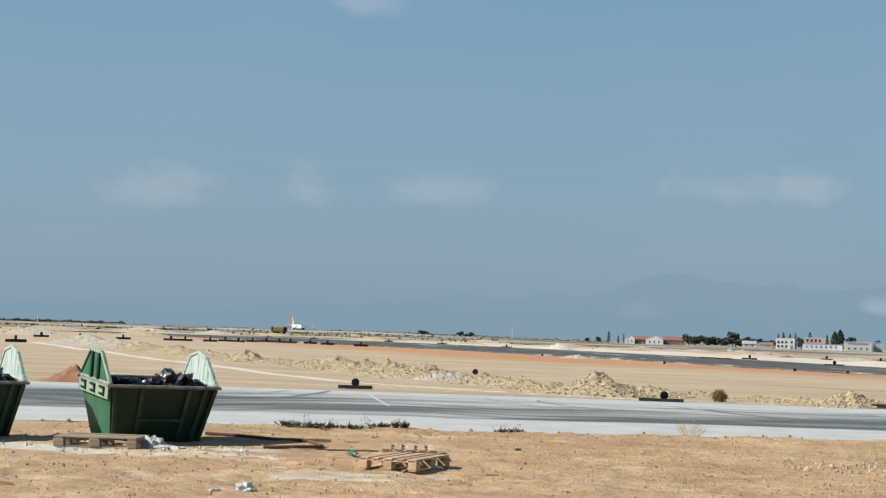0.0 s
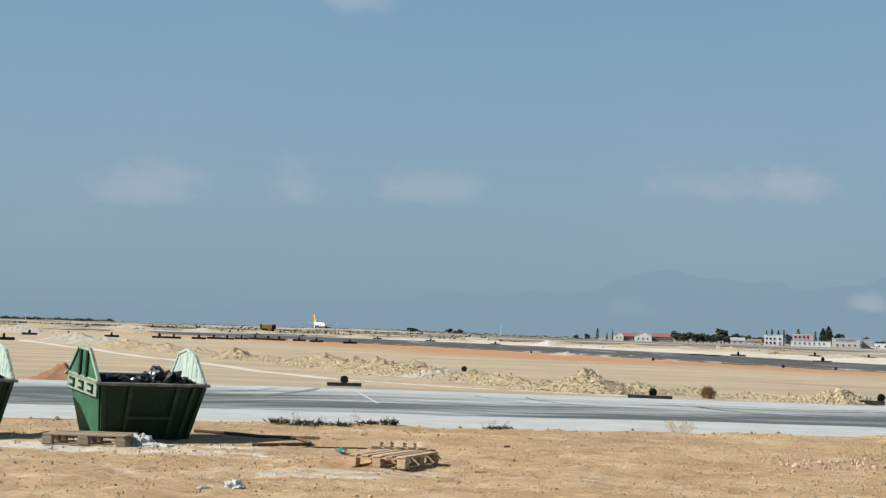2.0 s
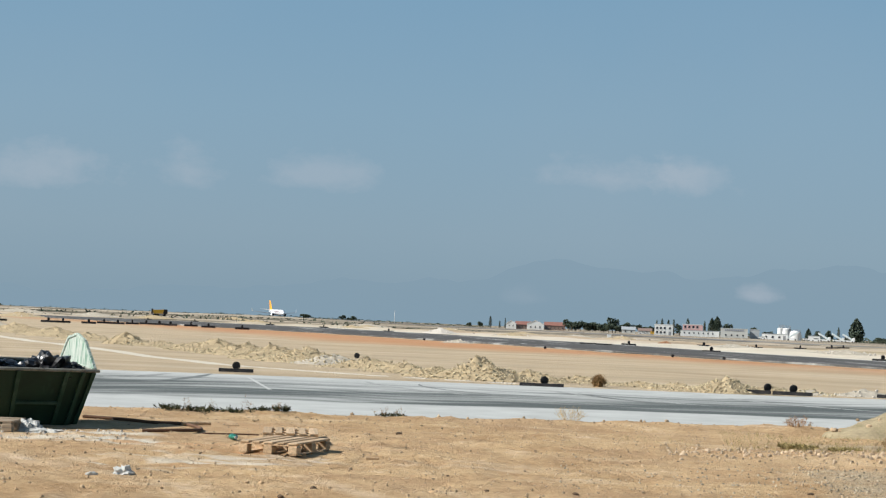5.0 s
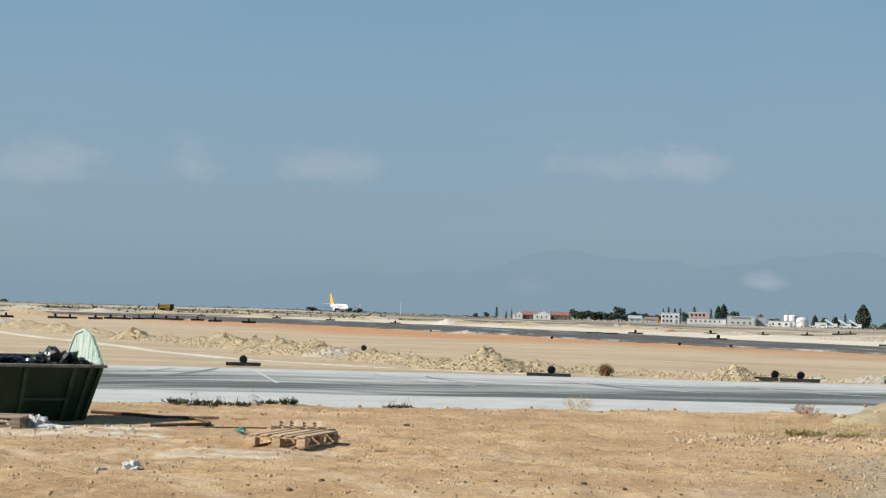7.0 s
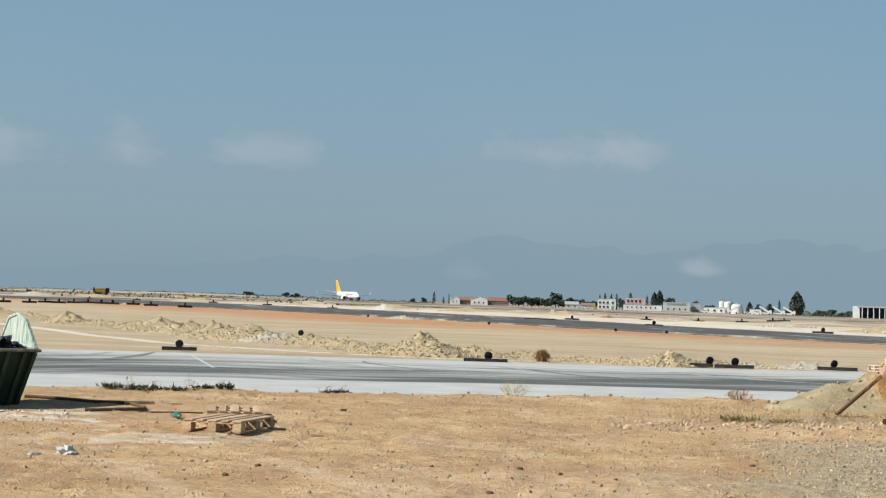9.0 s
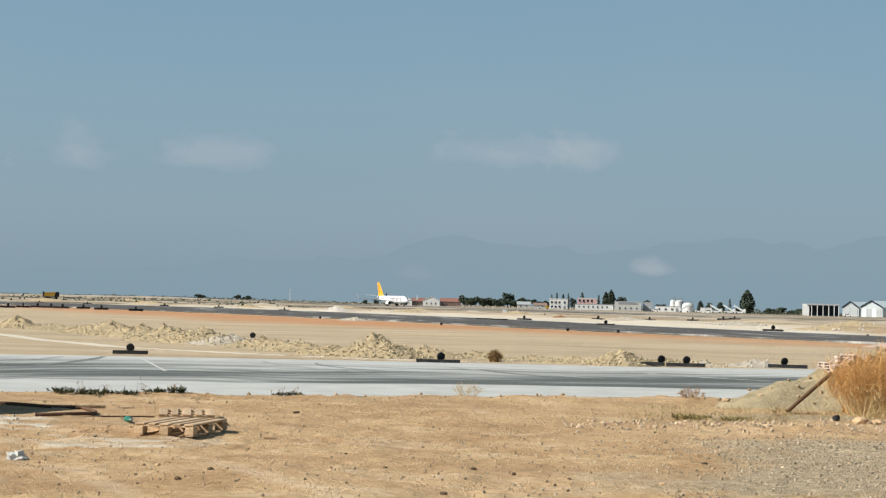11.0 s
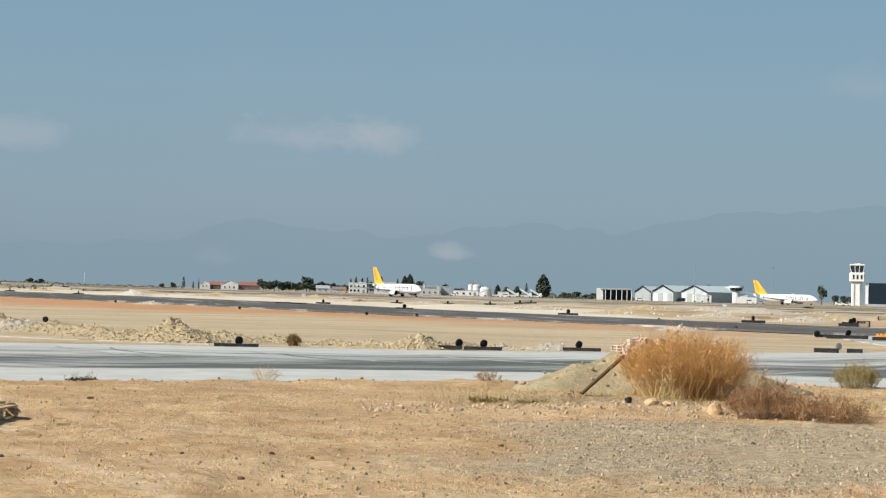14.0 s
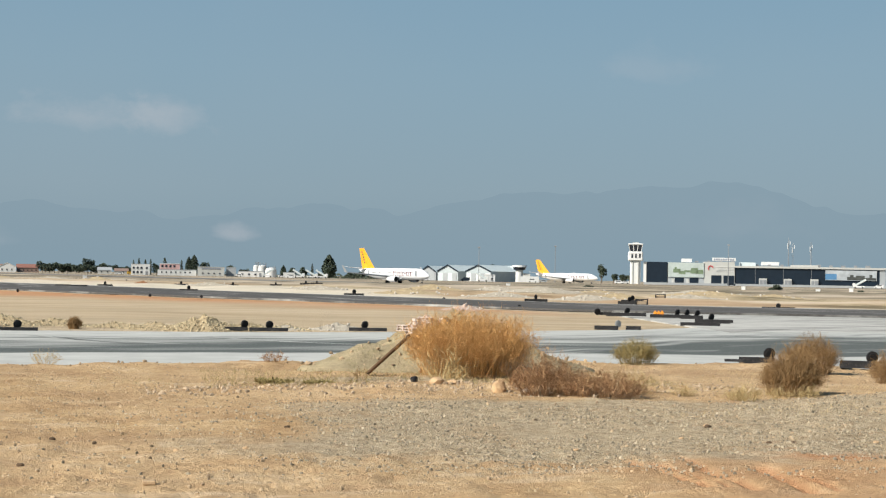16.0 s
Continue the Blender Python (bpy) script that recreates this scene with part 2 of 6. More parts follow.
def wood_material(name, base, vary=0.35):
    m, t, p = material(name)
    pos = t.nodes.new("ShaderNodeTexCoord").outputs["Object"]
    rnd = t.nodes.new("ShaderNodeObjectInfo").outputs["Random"]
    grain = noise_tex(t, mapped(t, pos, (30, 1.5, 30)), 1.0, 5.0, 0.65)
    col = ramp(t, grain, [(0.3, tuple(c * (1 - vary) for c in base)), (0.7, tuple(min(1, c * (1 + vary)) for c in base))])
    col = mix(t, 1.0, col, ramp(t, rnd, [(0.0, (0.72, 0.7, 0.66)), (1.0, (1.0, 1.0, 1.0))]), "MULTIPLY")
    t.links.new(col, p.inputs["Base Color"])
    p.inputs["Roughness"].default_value = 0.85
    b = node(t, "ShaderNodeBump", Strength=0.5, Distance=0.003)
    t.links.new(grain, b.inputs["Height"])
    t.links.new(b.outputs[0], p.inputs["Normal"])
    return m


def plant_material(name, a, b):
    m, t, p = material(name)
    geo = t.nodes.new("ShaderNodeNewGeometry").outputs["Random Per Island"]
    t.links.new(ramp(t, geo, [(0.0, a), (1.0, b)]), p.inputs["Base Color"])
    p.inputs["Roughness"].default_value = 0.8
    p.inputs["Specular IOR Level"].default_value = 0.15
    return m


M_GROUND = ground_material()
M_TAXI = asphalt_material("taxiway_asphalt", [(0.0, 1.2), (0.23, 1.15), (0.27, 0.36), (0.40, 0.22), (0.52, 0.26), (0.64, 0.46), (0.80, 0.7), (1.0, 1.1)], dark=(0.098, 0.108, 0.102), dust=(0.475, 0.478, 0.45), sweep=1.1)
M_RUNWAY = asphalt_material("runway_asphalt", [(0.0, 0.22), (0.05, 0.10), (0.6, 0.08), (0.85, 0.12), (0.95, 0.4), (1.0, 0.9)], dark=(0.088, 0.083, 0.078))
M_APRON = asphalt_material("apron_asphalt", [(0.0, 0.75), (0.3, 0.72), (0.6, 0.62), (1.0, 0.7)])
M_FARROAD = simple("old_runway", (0.20, 0.19, 0.175), 0.9, vary=0.2, scale=0.05)
M_TYRE_MARK = simple("swept_asphalt", (0.18, 0.19, 0.182), 0.9, vary=0.4, scale=1.5)
M_DUST_MARK = simple("dragged_dust", (0.36, 0.365, 0.345), 0.95, vary=0.35, scale=1.5, dirt=(0.16, 0.17, 0.16))
# self-lit haze colour for the hills, paler towards their foot
M_HILL = glow("painted_haze_range", (0.240, 0.337, 0.408), (0.221, 0.313, 0.385), 0, 230)
# skip green: near-black stands for the shaded sides, lighter for the sunlit end
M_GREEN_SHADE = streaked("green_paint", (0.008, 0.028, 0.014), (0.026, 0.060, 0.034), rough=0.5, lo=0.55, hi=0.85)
M_GREEN_RIB = streaked("shaded_scuffed_rib", (0.018, 0.048, 0.026), (0.07, 0.10, 0.07), rough=0.55, lo=0.5, hi=0.75)
M_GREEN_END = streaked("sunlit_worn_green", (0.038, 0.135, 0.068), (0.13, 0.21, 0.13), rough=0.5, lo=0.52, hi=0.85)
M_PALE_FRAME = streaked("faded_green_frame", (0.33, 0.40, 0.29), (0.08, 0.19, 0.10), rough=0.65, lo=0.48, hi=0.6)
M_FLAKED = streaked("flaked_whitish_paint", (0.50, 0.54, 0.48), (0.13, 0.25, 0.18), rough=0.8, along=(34, 34, 1.6), lo=0.47, hi=0.58)
M_RUST_EDGE = simple("scuffed_rim", (0.22, 0.215, 0.18), 0.8, vary=0.5, scale=4.0, dirt=(0.10, 0.08, 0.06))
M_BLACK_BAG = simple("black_plastic", (0.012, 0.012, 0.013), 0.35, vary=0.3, spec=0.5)
M_CLOTH = simple("dirty_white_plastic", (0.52, 0.52, 0.49), 0.7, vary=0.3, scale=5.0, dirt=(0.36, 0.31, 0.25))
M_PLASTER = simple("pale_plaster_waste", (0.66, 0.60, 0.52), 0.95, vary=0.25, scale=8.0, bump=0.01, island=0.35)
M_PALLET = wood_material("pallet_wood", (0.56, 0.40, 0.245))
M_OLD_WOOD = wood_material("grey_old_wood", (0.34, 0.265, 0.185))
M_OLDPOLE = simple("dark_old_pole", (0.13, 0.075, 0.04), 0.85, vary=0.4, scale=6.0)
M_PIPE = simple("rusty_hose", (0.12, 0.065, 0.038), 0.75, vary=0.35, scale=6.0)
M_BLACK = simple("black_rubber", (0.014, 0.014, 0.015), 0.75, vary=0.4, scale=5.0, dirt=(0.06, 0.055, 0.05))
M_GREYDISC = simple("grey_disc", (0.30, 0.30, 0.29), 0.7, vary=0.3, scale=6.0)
M_ORANGE = simple("orange_plastic", (0.75, 0.28, 0.03), 0.5, vary=0.15)
M_BOTTLE = simple("green_plastic", (0.02, 0.16, 0.11), 0.3, vary=0.3, spec=0.5)
M_ROCK = simple("yellow_limestone", (0.57, 0.475, 0.31), 0.95, vary=0.2, scale=2.0, bump=0.01, island=0.42)
M_HEAP = simple("rubble_earth", (0.44, 0.345, 0.21), 0.95, vary=0.3, scale=2.5, bump=0.06)
M_GREYHEAP = simple("grey_gravel_heap", (0.44, 0.39, 0.31), 0.95, vary=0.3, scale=2.5, bump=0.05)
M_REDHEAP = simple("red_earth_heap", (0.30, 0.155, 0.08), 0.95, vary=0.25, scale=2.0, bump=0.04)
M_MOUND = simple("olive_grey_soil", (0.35, 0.285, 0.175), 0.95, vary=0.42, scale=1.6, dirt=(0.25, 0.21, 0.11), bump=0.1)
M_STONE = simple("field_stone", (0.52, 0.385, 0.245), 0.95, vary=0.3, scale=6.0, island=0.5)
M_GRAVEL = simple("crushed_gravel", (0.50, 0.415, 0.295), 0.95, vary=0.25, scale=6.0, island=0.62)
M_CLOD = simple("pale_clods", (0.58, 0.445, 0.305), 0.95, vary=0.25, scale=6.0, island=0.5)
M_DARKSTONE = simple("dark_stone", (0.11, 0.072, 0.044), 0.95, vary=0.4, scale=9.0)
M_TANROCK = simple("tan_rock", (0.56, 0.38, 0.22), 0.95, vary=0.25, scale=5.0, bump=0.02)
M_PINK = simple("broken_brick", (0.60, 0.45, 0.37), 0.95, vary=0.25, scale=5.0, island=0.4)
M_HOLLOW = simple("pale_hollow_block", (0.66, 0.56, 0.50), 0.9, vary=0.2, scale=6.0, dirt=(0.45, 0.22, 0.14))
M_AMBER = plant_material("dry_amber_twigs", (0.33, 0.158, 0.050), (0.72, 0.445, 0.180))
M_RUSSET = plant_material("dry_russet_twigs", (0.14, 0.062, 0.030), (0.50, 0.315, 0.165))
M_BROWN = plant_material("dry_brown_twigs", (0.17, 0.10, 0.045), (0.38, 0.245, 0.115))
M_OLIVE = plant_material("dry_olive_twigs", (0.17, 0.14, 0.055), (0.42, 0.33, 0.15))
M_STRAW = plant_material("straw_grass", (0.34, 0.24, 0.10), (0.58, 0.45, 0.24))
M_WEED = plant_material("green_weed", (0.030, 0.034, 0.016), (0.085, 0.085, 0.042))
M_LEAF = plant_material("dark_tree_leaves", (0.040, 0.056, 0.040), (0.095, 0.115, 0.080))
M_TRUNK = simple("tree_bark", (0.13, 0.10, 0.07), 0.95)
M_WHITE = simple("white_render", (0.70, 0.70, 0.68), 0.8, vary=0.1, scale=0.4)
M_CREAM = simple("cream_render", (0.50, 0.50, 0.47), 0.85, vary=0.08, scale=0.4)
M_GREY = simple("grey_cladding", (0.36, 0.38, 0.39), 0.7, vary=0.08, scale=0.5)
M_PALEROOF = simple("pale_metal_roof", (0.60, 0.67, 0.67), 0.5, vary=0.08, scale=0.5)
M_HANGAR = simple("pale_blue_cladding", (0.43, 0.48, 0.49), 0.6, vary=0.12, scale=0.4)
M_REDROOF = simple("red_tiles", (0.26, 0.125, 0.098), 0.85, vary=0.15, scale=1.0)
M_BRICKWALL = simple("brown_wall", (0.24, 0.17, 0.14), 0.85, vary=0.1, scale=1.0)
M_PINKWALL = simple("pink_wall", (0.62, 0.40, 0.38), 0.85, vary=0.1, scale=0.6)
M_GLASS = simple("dark_glass", (0.013, 0.022, 0.034), 0.35, vary=0.2, scale=0.3, spec=0.3)
M_WINDOW = simple("window_glass", (0.03, 0.035, 0.045), 0.2, vary=0.2, spec=0.5)
M_STEEL = simple("grey_steel", (0.25, 0.26, 0.27), 0.5, vary=0.1)
M_MURAL = simple("printed_hoarding", (0.47, 0.53, 0.50), 0.6, vary=0.2, scale=0.16)
M_PRINTGREEN = simple("printed_green_hill", (0.17, 0.23, 0.14), 0.6, vary=0.4, scale=0.5)
M_PRINTBLUE = simple("printed_blue_sea", (0.10, 0.24, 0.42), 0.6, vary=0.3, scale=0.4)
M_PRINTDARK = simple("printed_dark_skyline", (0.07, 0.075, 0.07), 0.6, vary=0.5, scale=0.4)
M_MURALB = simple("printed_city_hoarding", (0.42, 0.45, 0.47), 0.6, vary=0.3, scale=0.3)
M_PLANEWHITE = simple("aircraft_white", (0.82, 0.82, 0.82), 0.3, vary=0.03, scale=0.2, spec=0.5)
M_PLANEYELLOW = simple("aircraft_yellow", (0.82, 0.37, 0.02), 0.35, vary=0.05, scale=0.3, spec=0.5)
M_PLANERED = simple("lettering_dark_red", (0.20, 0.085, 0.10), 0.4, vary=0.05)
M_PLANEGREY = simple("aircraft_grey", (0.33, 0.35, 0.37), 0.35, metal=0.3, vary=0.08)
M_TYRE = simple("tyre", (0.016, 0.016, 0.017), 0.85)
M_YELLOW = simple("machine_yellow", (0.62, 0.36, 0.03), 0.5, vary=0.2, dirt=(0.30, 0.22, 0.12))
M_SIGN = simple("grey_letters", (0.28, 0.30, 0.36), 0.6, vary=0.05)
M_REDSIGN = simple("red_mark", (0.55, 0.08, 0.08), 0.5, vary=0.05)


# ---- mesh helpers ----
def rings(loops, close_ends=True):
    """A lofted bmesh through loops of equally many points."""
    bm = bmesh.new()
    rows = [[bm.verts.new(p) for p in loop] for loop in loops]
    n = len(rows[0])
    for a, b in zip(rows, rows[1:]):
        for i in range(n):
            bm.faces.new((a[i], a[(i + 1) % n], b[(i + 1) % n], b[i]))
    if close_ends:
        bm.faces.new(rows[0][::-1])
        bm.faces.new(rows[-1])
    bmesh.ops.recalc_face_normals(bm, faces=bm.faces)
    return bm


def box_bm(sx, sy, sz, at=(0, 0, 0), bevel=0.0, turn=None):
    bm = bmesh.new()
    bmesh.ops.create_cube(bm, size=1.0)
    bmesh.ops.scale(bm, vec=(sx, sy, sz), verts=bm.verts)
    if bevel:
        bmesh.ops.bevel(bm, geom=bm.edges[:], offset=bevel, segments=1, affect="EDGES")
    if turn:
        bmesh.ops.transform(bm, matrix=turn, verts=bm.verts)
    bmesh.ops.translate(bm, vec=at, verts=bm.verts)
    return bm


def cyl_bm(r0, r1, h, at=(0, 0, 0), n=16, turn=None):
    bm = bmesh.new()
    bmesh.ops.create_cone(bm, cap_ends=True, segments=n, radius1=r0, radius2=r1, depth=h)
    if turn:
        bmesh.ops.transform(bm, matrix=turn, verts=bm.verts)
    bmesh.ops.translate(bm, vec=at, verts=bm.verts)
    return bm


def joined(*bms):
    out = bmesh.new()
    for b in bms:
        me = bpy.data.meshes.new("tmp")
        b.to_mesh(me)
        out.from_mesh(me)
        bpy.data.meshes.remove(me)
        b.free()
    return out


def link(name, bm, mat, smooth=False):
    me = bpy.data.meshes.new(name)
    bm.to_mesh(me)
    bm.free()
    me.materials.append(mat)
    if smooth:
        me.shade_smooth()
    return new(name, me)


def part(name, bm, mat, parent, label="", smooth=False, m=None):
    ob = link(name, bm, mat, smooth)
    ob.parent = parent
    if m is not None:
        ob.matrix_basis = m
    return tagged(ob, label)


def share(ob, parent, m, name=None):
    """One more piece on the same mesh."""
    o = new(name or ob.name.split(".")[0], ob.data)
    o.parent, o.matrix_basis = parent, m
    return o


def empty(name, m, label, category, group=""):
    e = new(name)
    e.matrix_basis = m
    return tagged(e, label, category, group)


def data_mesh(name, verts, faces, mat, smooth=False):
    me = bpy.data.meshes.new(name)
    me.from_pydata(verts, [], faces)
    me.materials.append(mat)
    if smooth:
        me.shade_smooth()
    return new(name, me)


ICO = bmesh.new()
bmesh.ops.create_icosphere(ICO, subdivisions=1, radius=1.0)
ICO_V = np.array([v.co[:] for v in ICO.verts])
ICO_F = np.array([[v.index for v in f.verts] for f in ICO.faces])
ICO.free()


def rocks(name, spots, mat, seed):
    """Many angular stones in one mesh. spots: rows of x, y, z, size."""
    rng = np.random.default_rng(seed)
    vs, fs = [], []
    for k, (x, y, z, s) in enumerate(spots):
        v = ICO_V * rng.uniform(0.72, 1.15, (len(ICO_V), 1)) * rng.uniform(0.6, 1.25, 3) * s
        a = rng.uniform(0, 6.28)
        c, d = math.cos(a), math.sin(a)
        v = v @ np.array([[c, d, 0], [-d, c, 0], [0, 0, 1]])
        vs.append(v + (x, y, z))
        fs.append(ICO_F + k * len(ICO_V))
    return data_mesh(name, np.concatenate(vs).tolist(), np.concatenate(fs).tolist(), mat)


# ---- lie of the land ----
def vnoise(x, y, seed=0):
    """Smooth value noise on a unit lattice."""
    xi, yi = np.floor(x), np.floor(y)
    fx, fy = x - xi, y - yi
    fx, fy = fx * fx * (3 - 2 * fx), fy * fy * (3 - 2 * fy)

    def h(a, b):
        v = np.sin(a * 127.1 + b * 311.7 + seed * 74.7) * 43758.5453
        return v - np.floor(v)

    return (h(xi, yi) * (1 - fx) + h(xi + 1, yi) * fx) * (1 - fy) + (h(xi, yi + 1) * (1 - fx) + h(xi + 1, yi + 1) * fx) * fy - 0.5


def step(a, b, v):
    s = np.clip((v - a) / (b - a), 0, 1)
    return s * s * (3 - 2 * s)


NEAR_X, NEAR_Y = (-70, -30, -13, -9.6, -5.7, -1.6, 2.5, 5, 9.4, 13, 16, 30, 60, 120), (10, 22.5, 27.9, 29.2, 30.1, 31.6, 33.0, 33.3, 33.6, 33.4, 32.4, 29, 22, 10)
FAR_X, FAR_Y = (-90, -40, -21, -12.4, -4, 3.2, 7, 15.5, 18.7, 22, 26, 40, 120), (38, 43.5, 45.9, 48.2, 49.7, 50.2, 51.2, 55.5, 57.3, 60.5, 62, 64, 70)
RUN_X, RUN_Y = (-420, -150, -52, -31, -19, -8, 0.5, 8, 15, 20, 25, 31, 45, 120), (520, 330, 212, 184, 163, 143, 129, 116, 106, 97, 89.5, 86, 82, 78)
RUNF_X, RUNF_Y = (-420, -150, -90, -57, -28, -14, -3, 0.7, 11, 20, 26, 32, 38, 49, 120), (640, 420, 335, 292, 244, 218, 197, 185, 156, 139, 126, 115, 108, 104, 98)


# wheel ruts in the sand: both ends, half width, depth
RUTS = ((5.07, 15.7, 5.12, 13.6, 0.07, 0.05), (5.24, 15.5, 5.32, 13.6, 0.05, 0.03), (5.69, 15.95, 5.51, 13.5, 0.08, 0.05), (6.26, 15.2, 6.0, 13.3, 0.12, 0.07), (6.42, 14.8, 6.25, 13.4, 0.06, 0.03))


def line_distance(x, y, ax, ay, bx, by):
    """Distance from a stretch of line on the plan."""
    k = np.clip(((x - ax) * (bx - ax) + (y - ay) * (by - ay)) / ((bx - ax) ** 2 + (by - ay) ** 2), 0, 1)
    return np.hypot(x - ax - k * (bx - ax), y - ay - k * (by - ay))


def terrain(x, y):
    """Height of the ground."""
    x, y = np.asarray(x, float), np.asarray(y, float)
    d, az = np.hypot(x, y), np.degrees(np.arctan2(x, y))
    z = np.interp(d, [0, 320, 585, 684, 772, 930, 1400, 5000], [0, 0, -0.9, -0.65, -0.35, -0.1, -0.3, -0.3])
    z = z + 1.7 * step(6, 12, -az) * step(700, 1150, d)
    near = np.interp(x, NEAR_X, NEAR_Y)
    front = 1 - step(-0.6, 0.4, y - near)
    rough = 0.5 + 1.0 * np.clip(vnoise(x / 3.1, y / 3.1, 21) + 0.35, 0, 1)
    bumps = 0.05 * vnoise(x / 2.3, y / 2.3, 1) + 0.045 * vnoise(x / 0.7, y / 0.7, 2)
    bumps = bumps + rough * (0.05 * np.abs(vnoise(x / 0.37, y / 0.3, 3)) + 0.035 * vnoise(x / 0.2, y / 0.17, 23))
    # ploughed-up clods at the roadside and on the gravelled side
    edge = np.exp(-((y - near + 0.7) / 0.8) ** 2)
    bumps = bumps + edge * (0.03 + 0.10 * np.abs(vnoise(x / 0.5, y / 0.5, 4))) * step(-16, 0, x)
    strip = np.exp(-((y - 25.6 - 0.02 * x) / 1.1) ** 2) * step(1, 4, x) * (1 - step(8.5, 11, x))
    bumps = bumps + strip * (0.05 + 0.12 * np.abs(vnoise(x / 0.4, y / 0.4, 5)))
    bumps = bumps + 0.36 * np.exp(-((x - 13.4) / 2.6) ** 2 - ((y - 21.6) / 2.4) ** 2)
    for ax, ay, bx, by, wd, dp in RUTS:
        bumps = bumps - dp * np.exp(-(line_distance(x, y, ax, ay, bx, by) / wd) ** 2)
    wild = step(52, 60, y) * (1 - step(90, 400, d)) * 0.10 * vnoise(x / 6, y / 6, 6)
    beyond = step(8, 34, y - np.interp(x, RUNF_X, RUNF_Y)) * (1 - step(430, 560, d))
    bank = 0.8 * np.clip(vnoise(x / 17, y / 12, 51) + 0.02, 0, 1) + 0.45 * np.clip(vnoise(x / 6, y / 5, 52), 0, 1)
    wild = wild + beyond * bank
    # spoil banks over the plain towards the far end, clear of the strip in use
    clear = step(28, 70, line_distance(x, y, -450, 1534, 350, 127))
    spoil = 1.5 * np.clip(vnoise(x / 42, y / 30, 53), 0, 1) + 0.8 * np.clip(vnoise(x / 14, y / 12, 54), 0, 1)
    wild = wild + step(7, 13, -az) * step(400, 470, d) * (1 - step(1000, 1250, d)) * clear * spoil
    far = step(300, 500, d) * (0.5 * vnoise(x / 60, y / 60, 7))
    paved = ((y > near) & (y < np.interp(x, FAR_X, FAR_Y))) | ((y > np.interp(x, RUN_X, RUN_Y)) & (y < np.interp(x, RUNF_X, RUNF_Y)))
    paved = paved | ((x > 20) & (y > near) & (y < np.interp(x, RUNF_X, RUNF_Y)))
    return np.where(paved & (d < 650), z - 0.03, z + front * bumps + np.where(paved, 0, wild) + far * 0.3)


def gz(x, y):
    return float(terrain(x, y))


def build_ground():
    az = np.concatenate([np.arange(-180, -30, 6.0), np.arange(-30, 30, 0.17), np.arange(30, 180, 6.0)])
    r = [2.0]
    while r[-1] < 4800:
        k = 0.0036 if 10 < r[-1] < 36 else 0.013 if r[-1] < 75 else 0.012 if r[-1] < 1300 else 0.04
        r.append(r[-1] * (1 + k) if r[-1] > 10 else r[-1] + 0.5)
    r = np.array(r)
    A, R = np.meshgrid(np.radians(az), r)
    x, y = (R * np.sin(A)).ravel(), (R * np.cos(A)).ravel()
    z = terrain(x, y)
    n, rows = len(az), len(r)
    i = np.arange(n)
    quads = []
    for k in range(rows - 1):
        a, b = k * n + i, k * n + (i + 1) % n
        quads.append(np.stack([a, b, b + n, a + n], 1))
    faces = np.concatenate(quads)[:, ::-1].tolist()
    faces.append(list(range(n)))
    me = bpy.data.meshes.new("ground")
    me.from_pydata(np.stack([x, y, z], 1).tolist(), [], faces)
    me.materials.append(M_GROUND)
    me.shade_smooth()
    d = np.hypot(x, y)
    near, taxf = np.interp(x, NEAR_X, NEAR_Y), np.interp(x, FAR_X, FAR_Y)
    run, runf = np.interp(x, RUN_X, RUN_Y), np.interp(x, RUNF_X, RUNF_Y)
    infield = step(0, 3, y - taxf + 4)
    rn = np.interp(x, (-150, -62, -23, -12.6, -1.5, 6.2, 12.1, 24, 30), (310, 187, 119, 108, 100, 88, 84, 74, 70))
    red = step(-20, 26, y - rn) ** 2.2 * (1 - step(-3.5, -0.5, y - run)) * step(-200, -60, x) * (1 - step(20, 27, x))
    track = np.interp(y, (50, 52.2, 53.3, 57.6, 69.9, 100.7, 132), (0, -6.0, -9.0, -14.9, -23.2, -42, -61.4))
    pale = 2.6 * np.exp(-((x - track) / 0.42) ** 2) * step(50, 52, y) * (1 - step(120, 150, y))
    verge = np.interp(x, (-420, -119, -66, -22, -2, 17.5, 33.5, 50, 120), (760, 440, 400, 350, 300, 246, 220, 176, 150))
    pale = np.maximum(pale, (0.42 + 0.36 * step(-110, -20, x)) * step(0, 4, y - runf) * (1 - step(-15, 10, y - verge)))
    pale = np.maximum(pale, 0.45 * step(-3.0, -1.0, y - run) * (1 - step(0, 2, y - run)) * step(60, 80, y))
    pale = np.maximum(pale, 1.2 * np.exp(-((x + 10.4) / 1.1) ** 2 - ((y - 22.2) / 0.45) ** 2))
    pale = np.maximum(pale, 0.9 * np.exp(-((x + 7.5) / 1.0) ** 2 - ((y - 22.9) / 0.35) ** 2))
    litter = vnoise(x / 0.9, y / 0.22, 41) + 0.7 * vnoise(x / 0.3, y / 0.12, 42)
    spread = np.exp(-((x + 7.4) / 1.5) ** 2 - ((y - 21.8) / 0.6) ** 2)
    pale = np.maximum(pale, np.clip(spread * (0.95 + 1.2 * litter), 0, 1.0))
    spread = np.exp(-((x + 5.2) / 2.2) ** 2 - ((y - 19.6) / 1.6) ** 2)
    pale = np.maximum(pale, np.clip(spread * (0.4 + 0.9 * litter), 0, 0.6))
    pale = np.maximum(pale, np.clip(np.exp(-((x + 9.7) / 1.0) ** 2 - ((y - 21.8) / 0.5) ** 2) * (1.3 + 1.2 * litter), 0, 1.0))
    # pale wheel tracks swinging past the pallets, trodden sand between
    tracks = np.zeros_like(x)
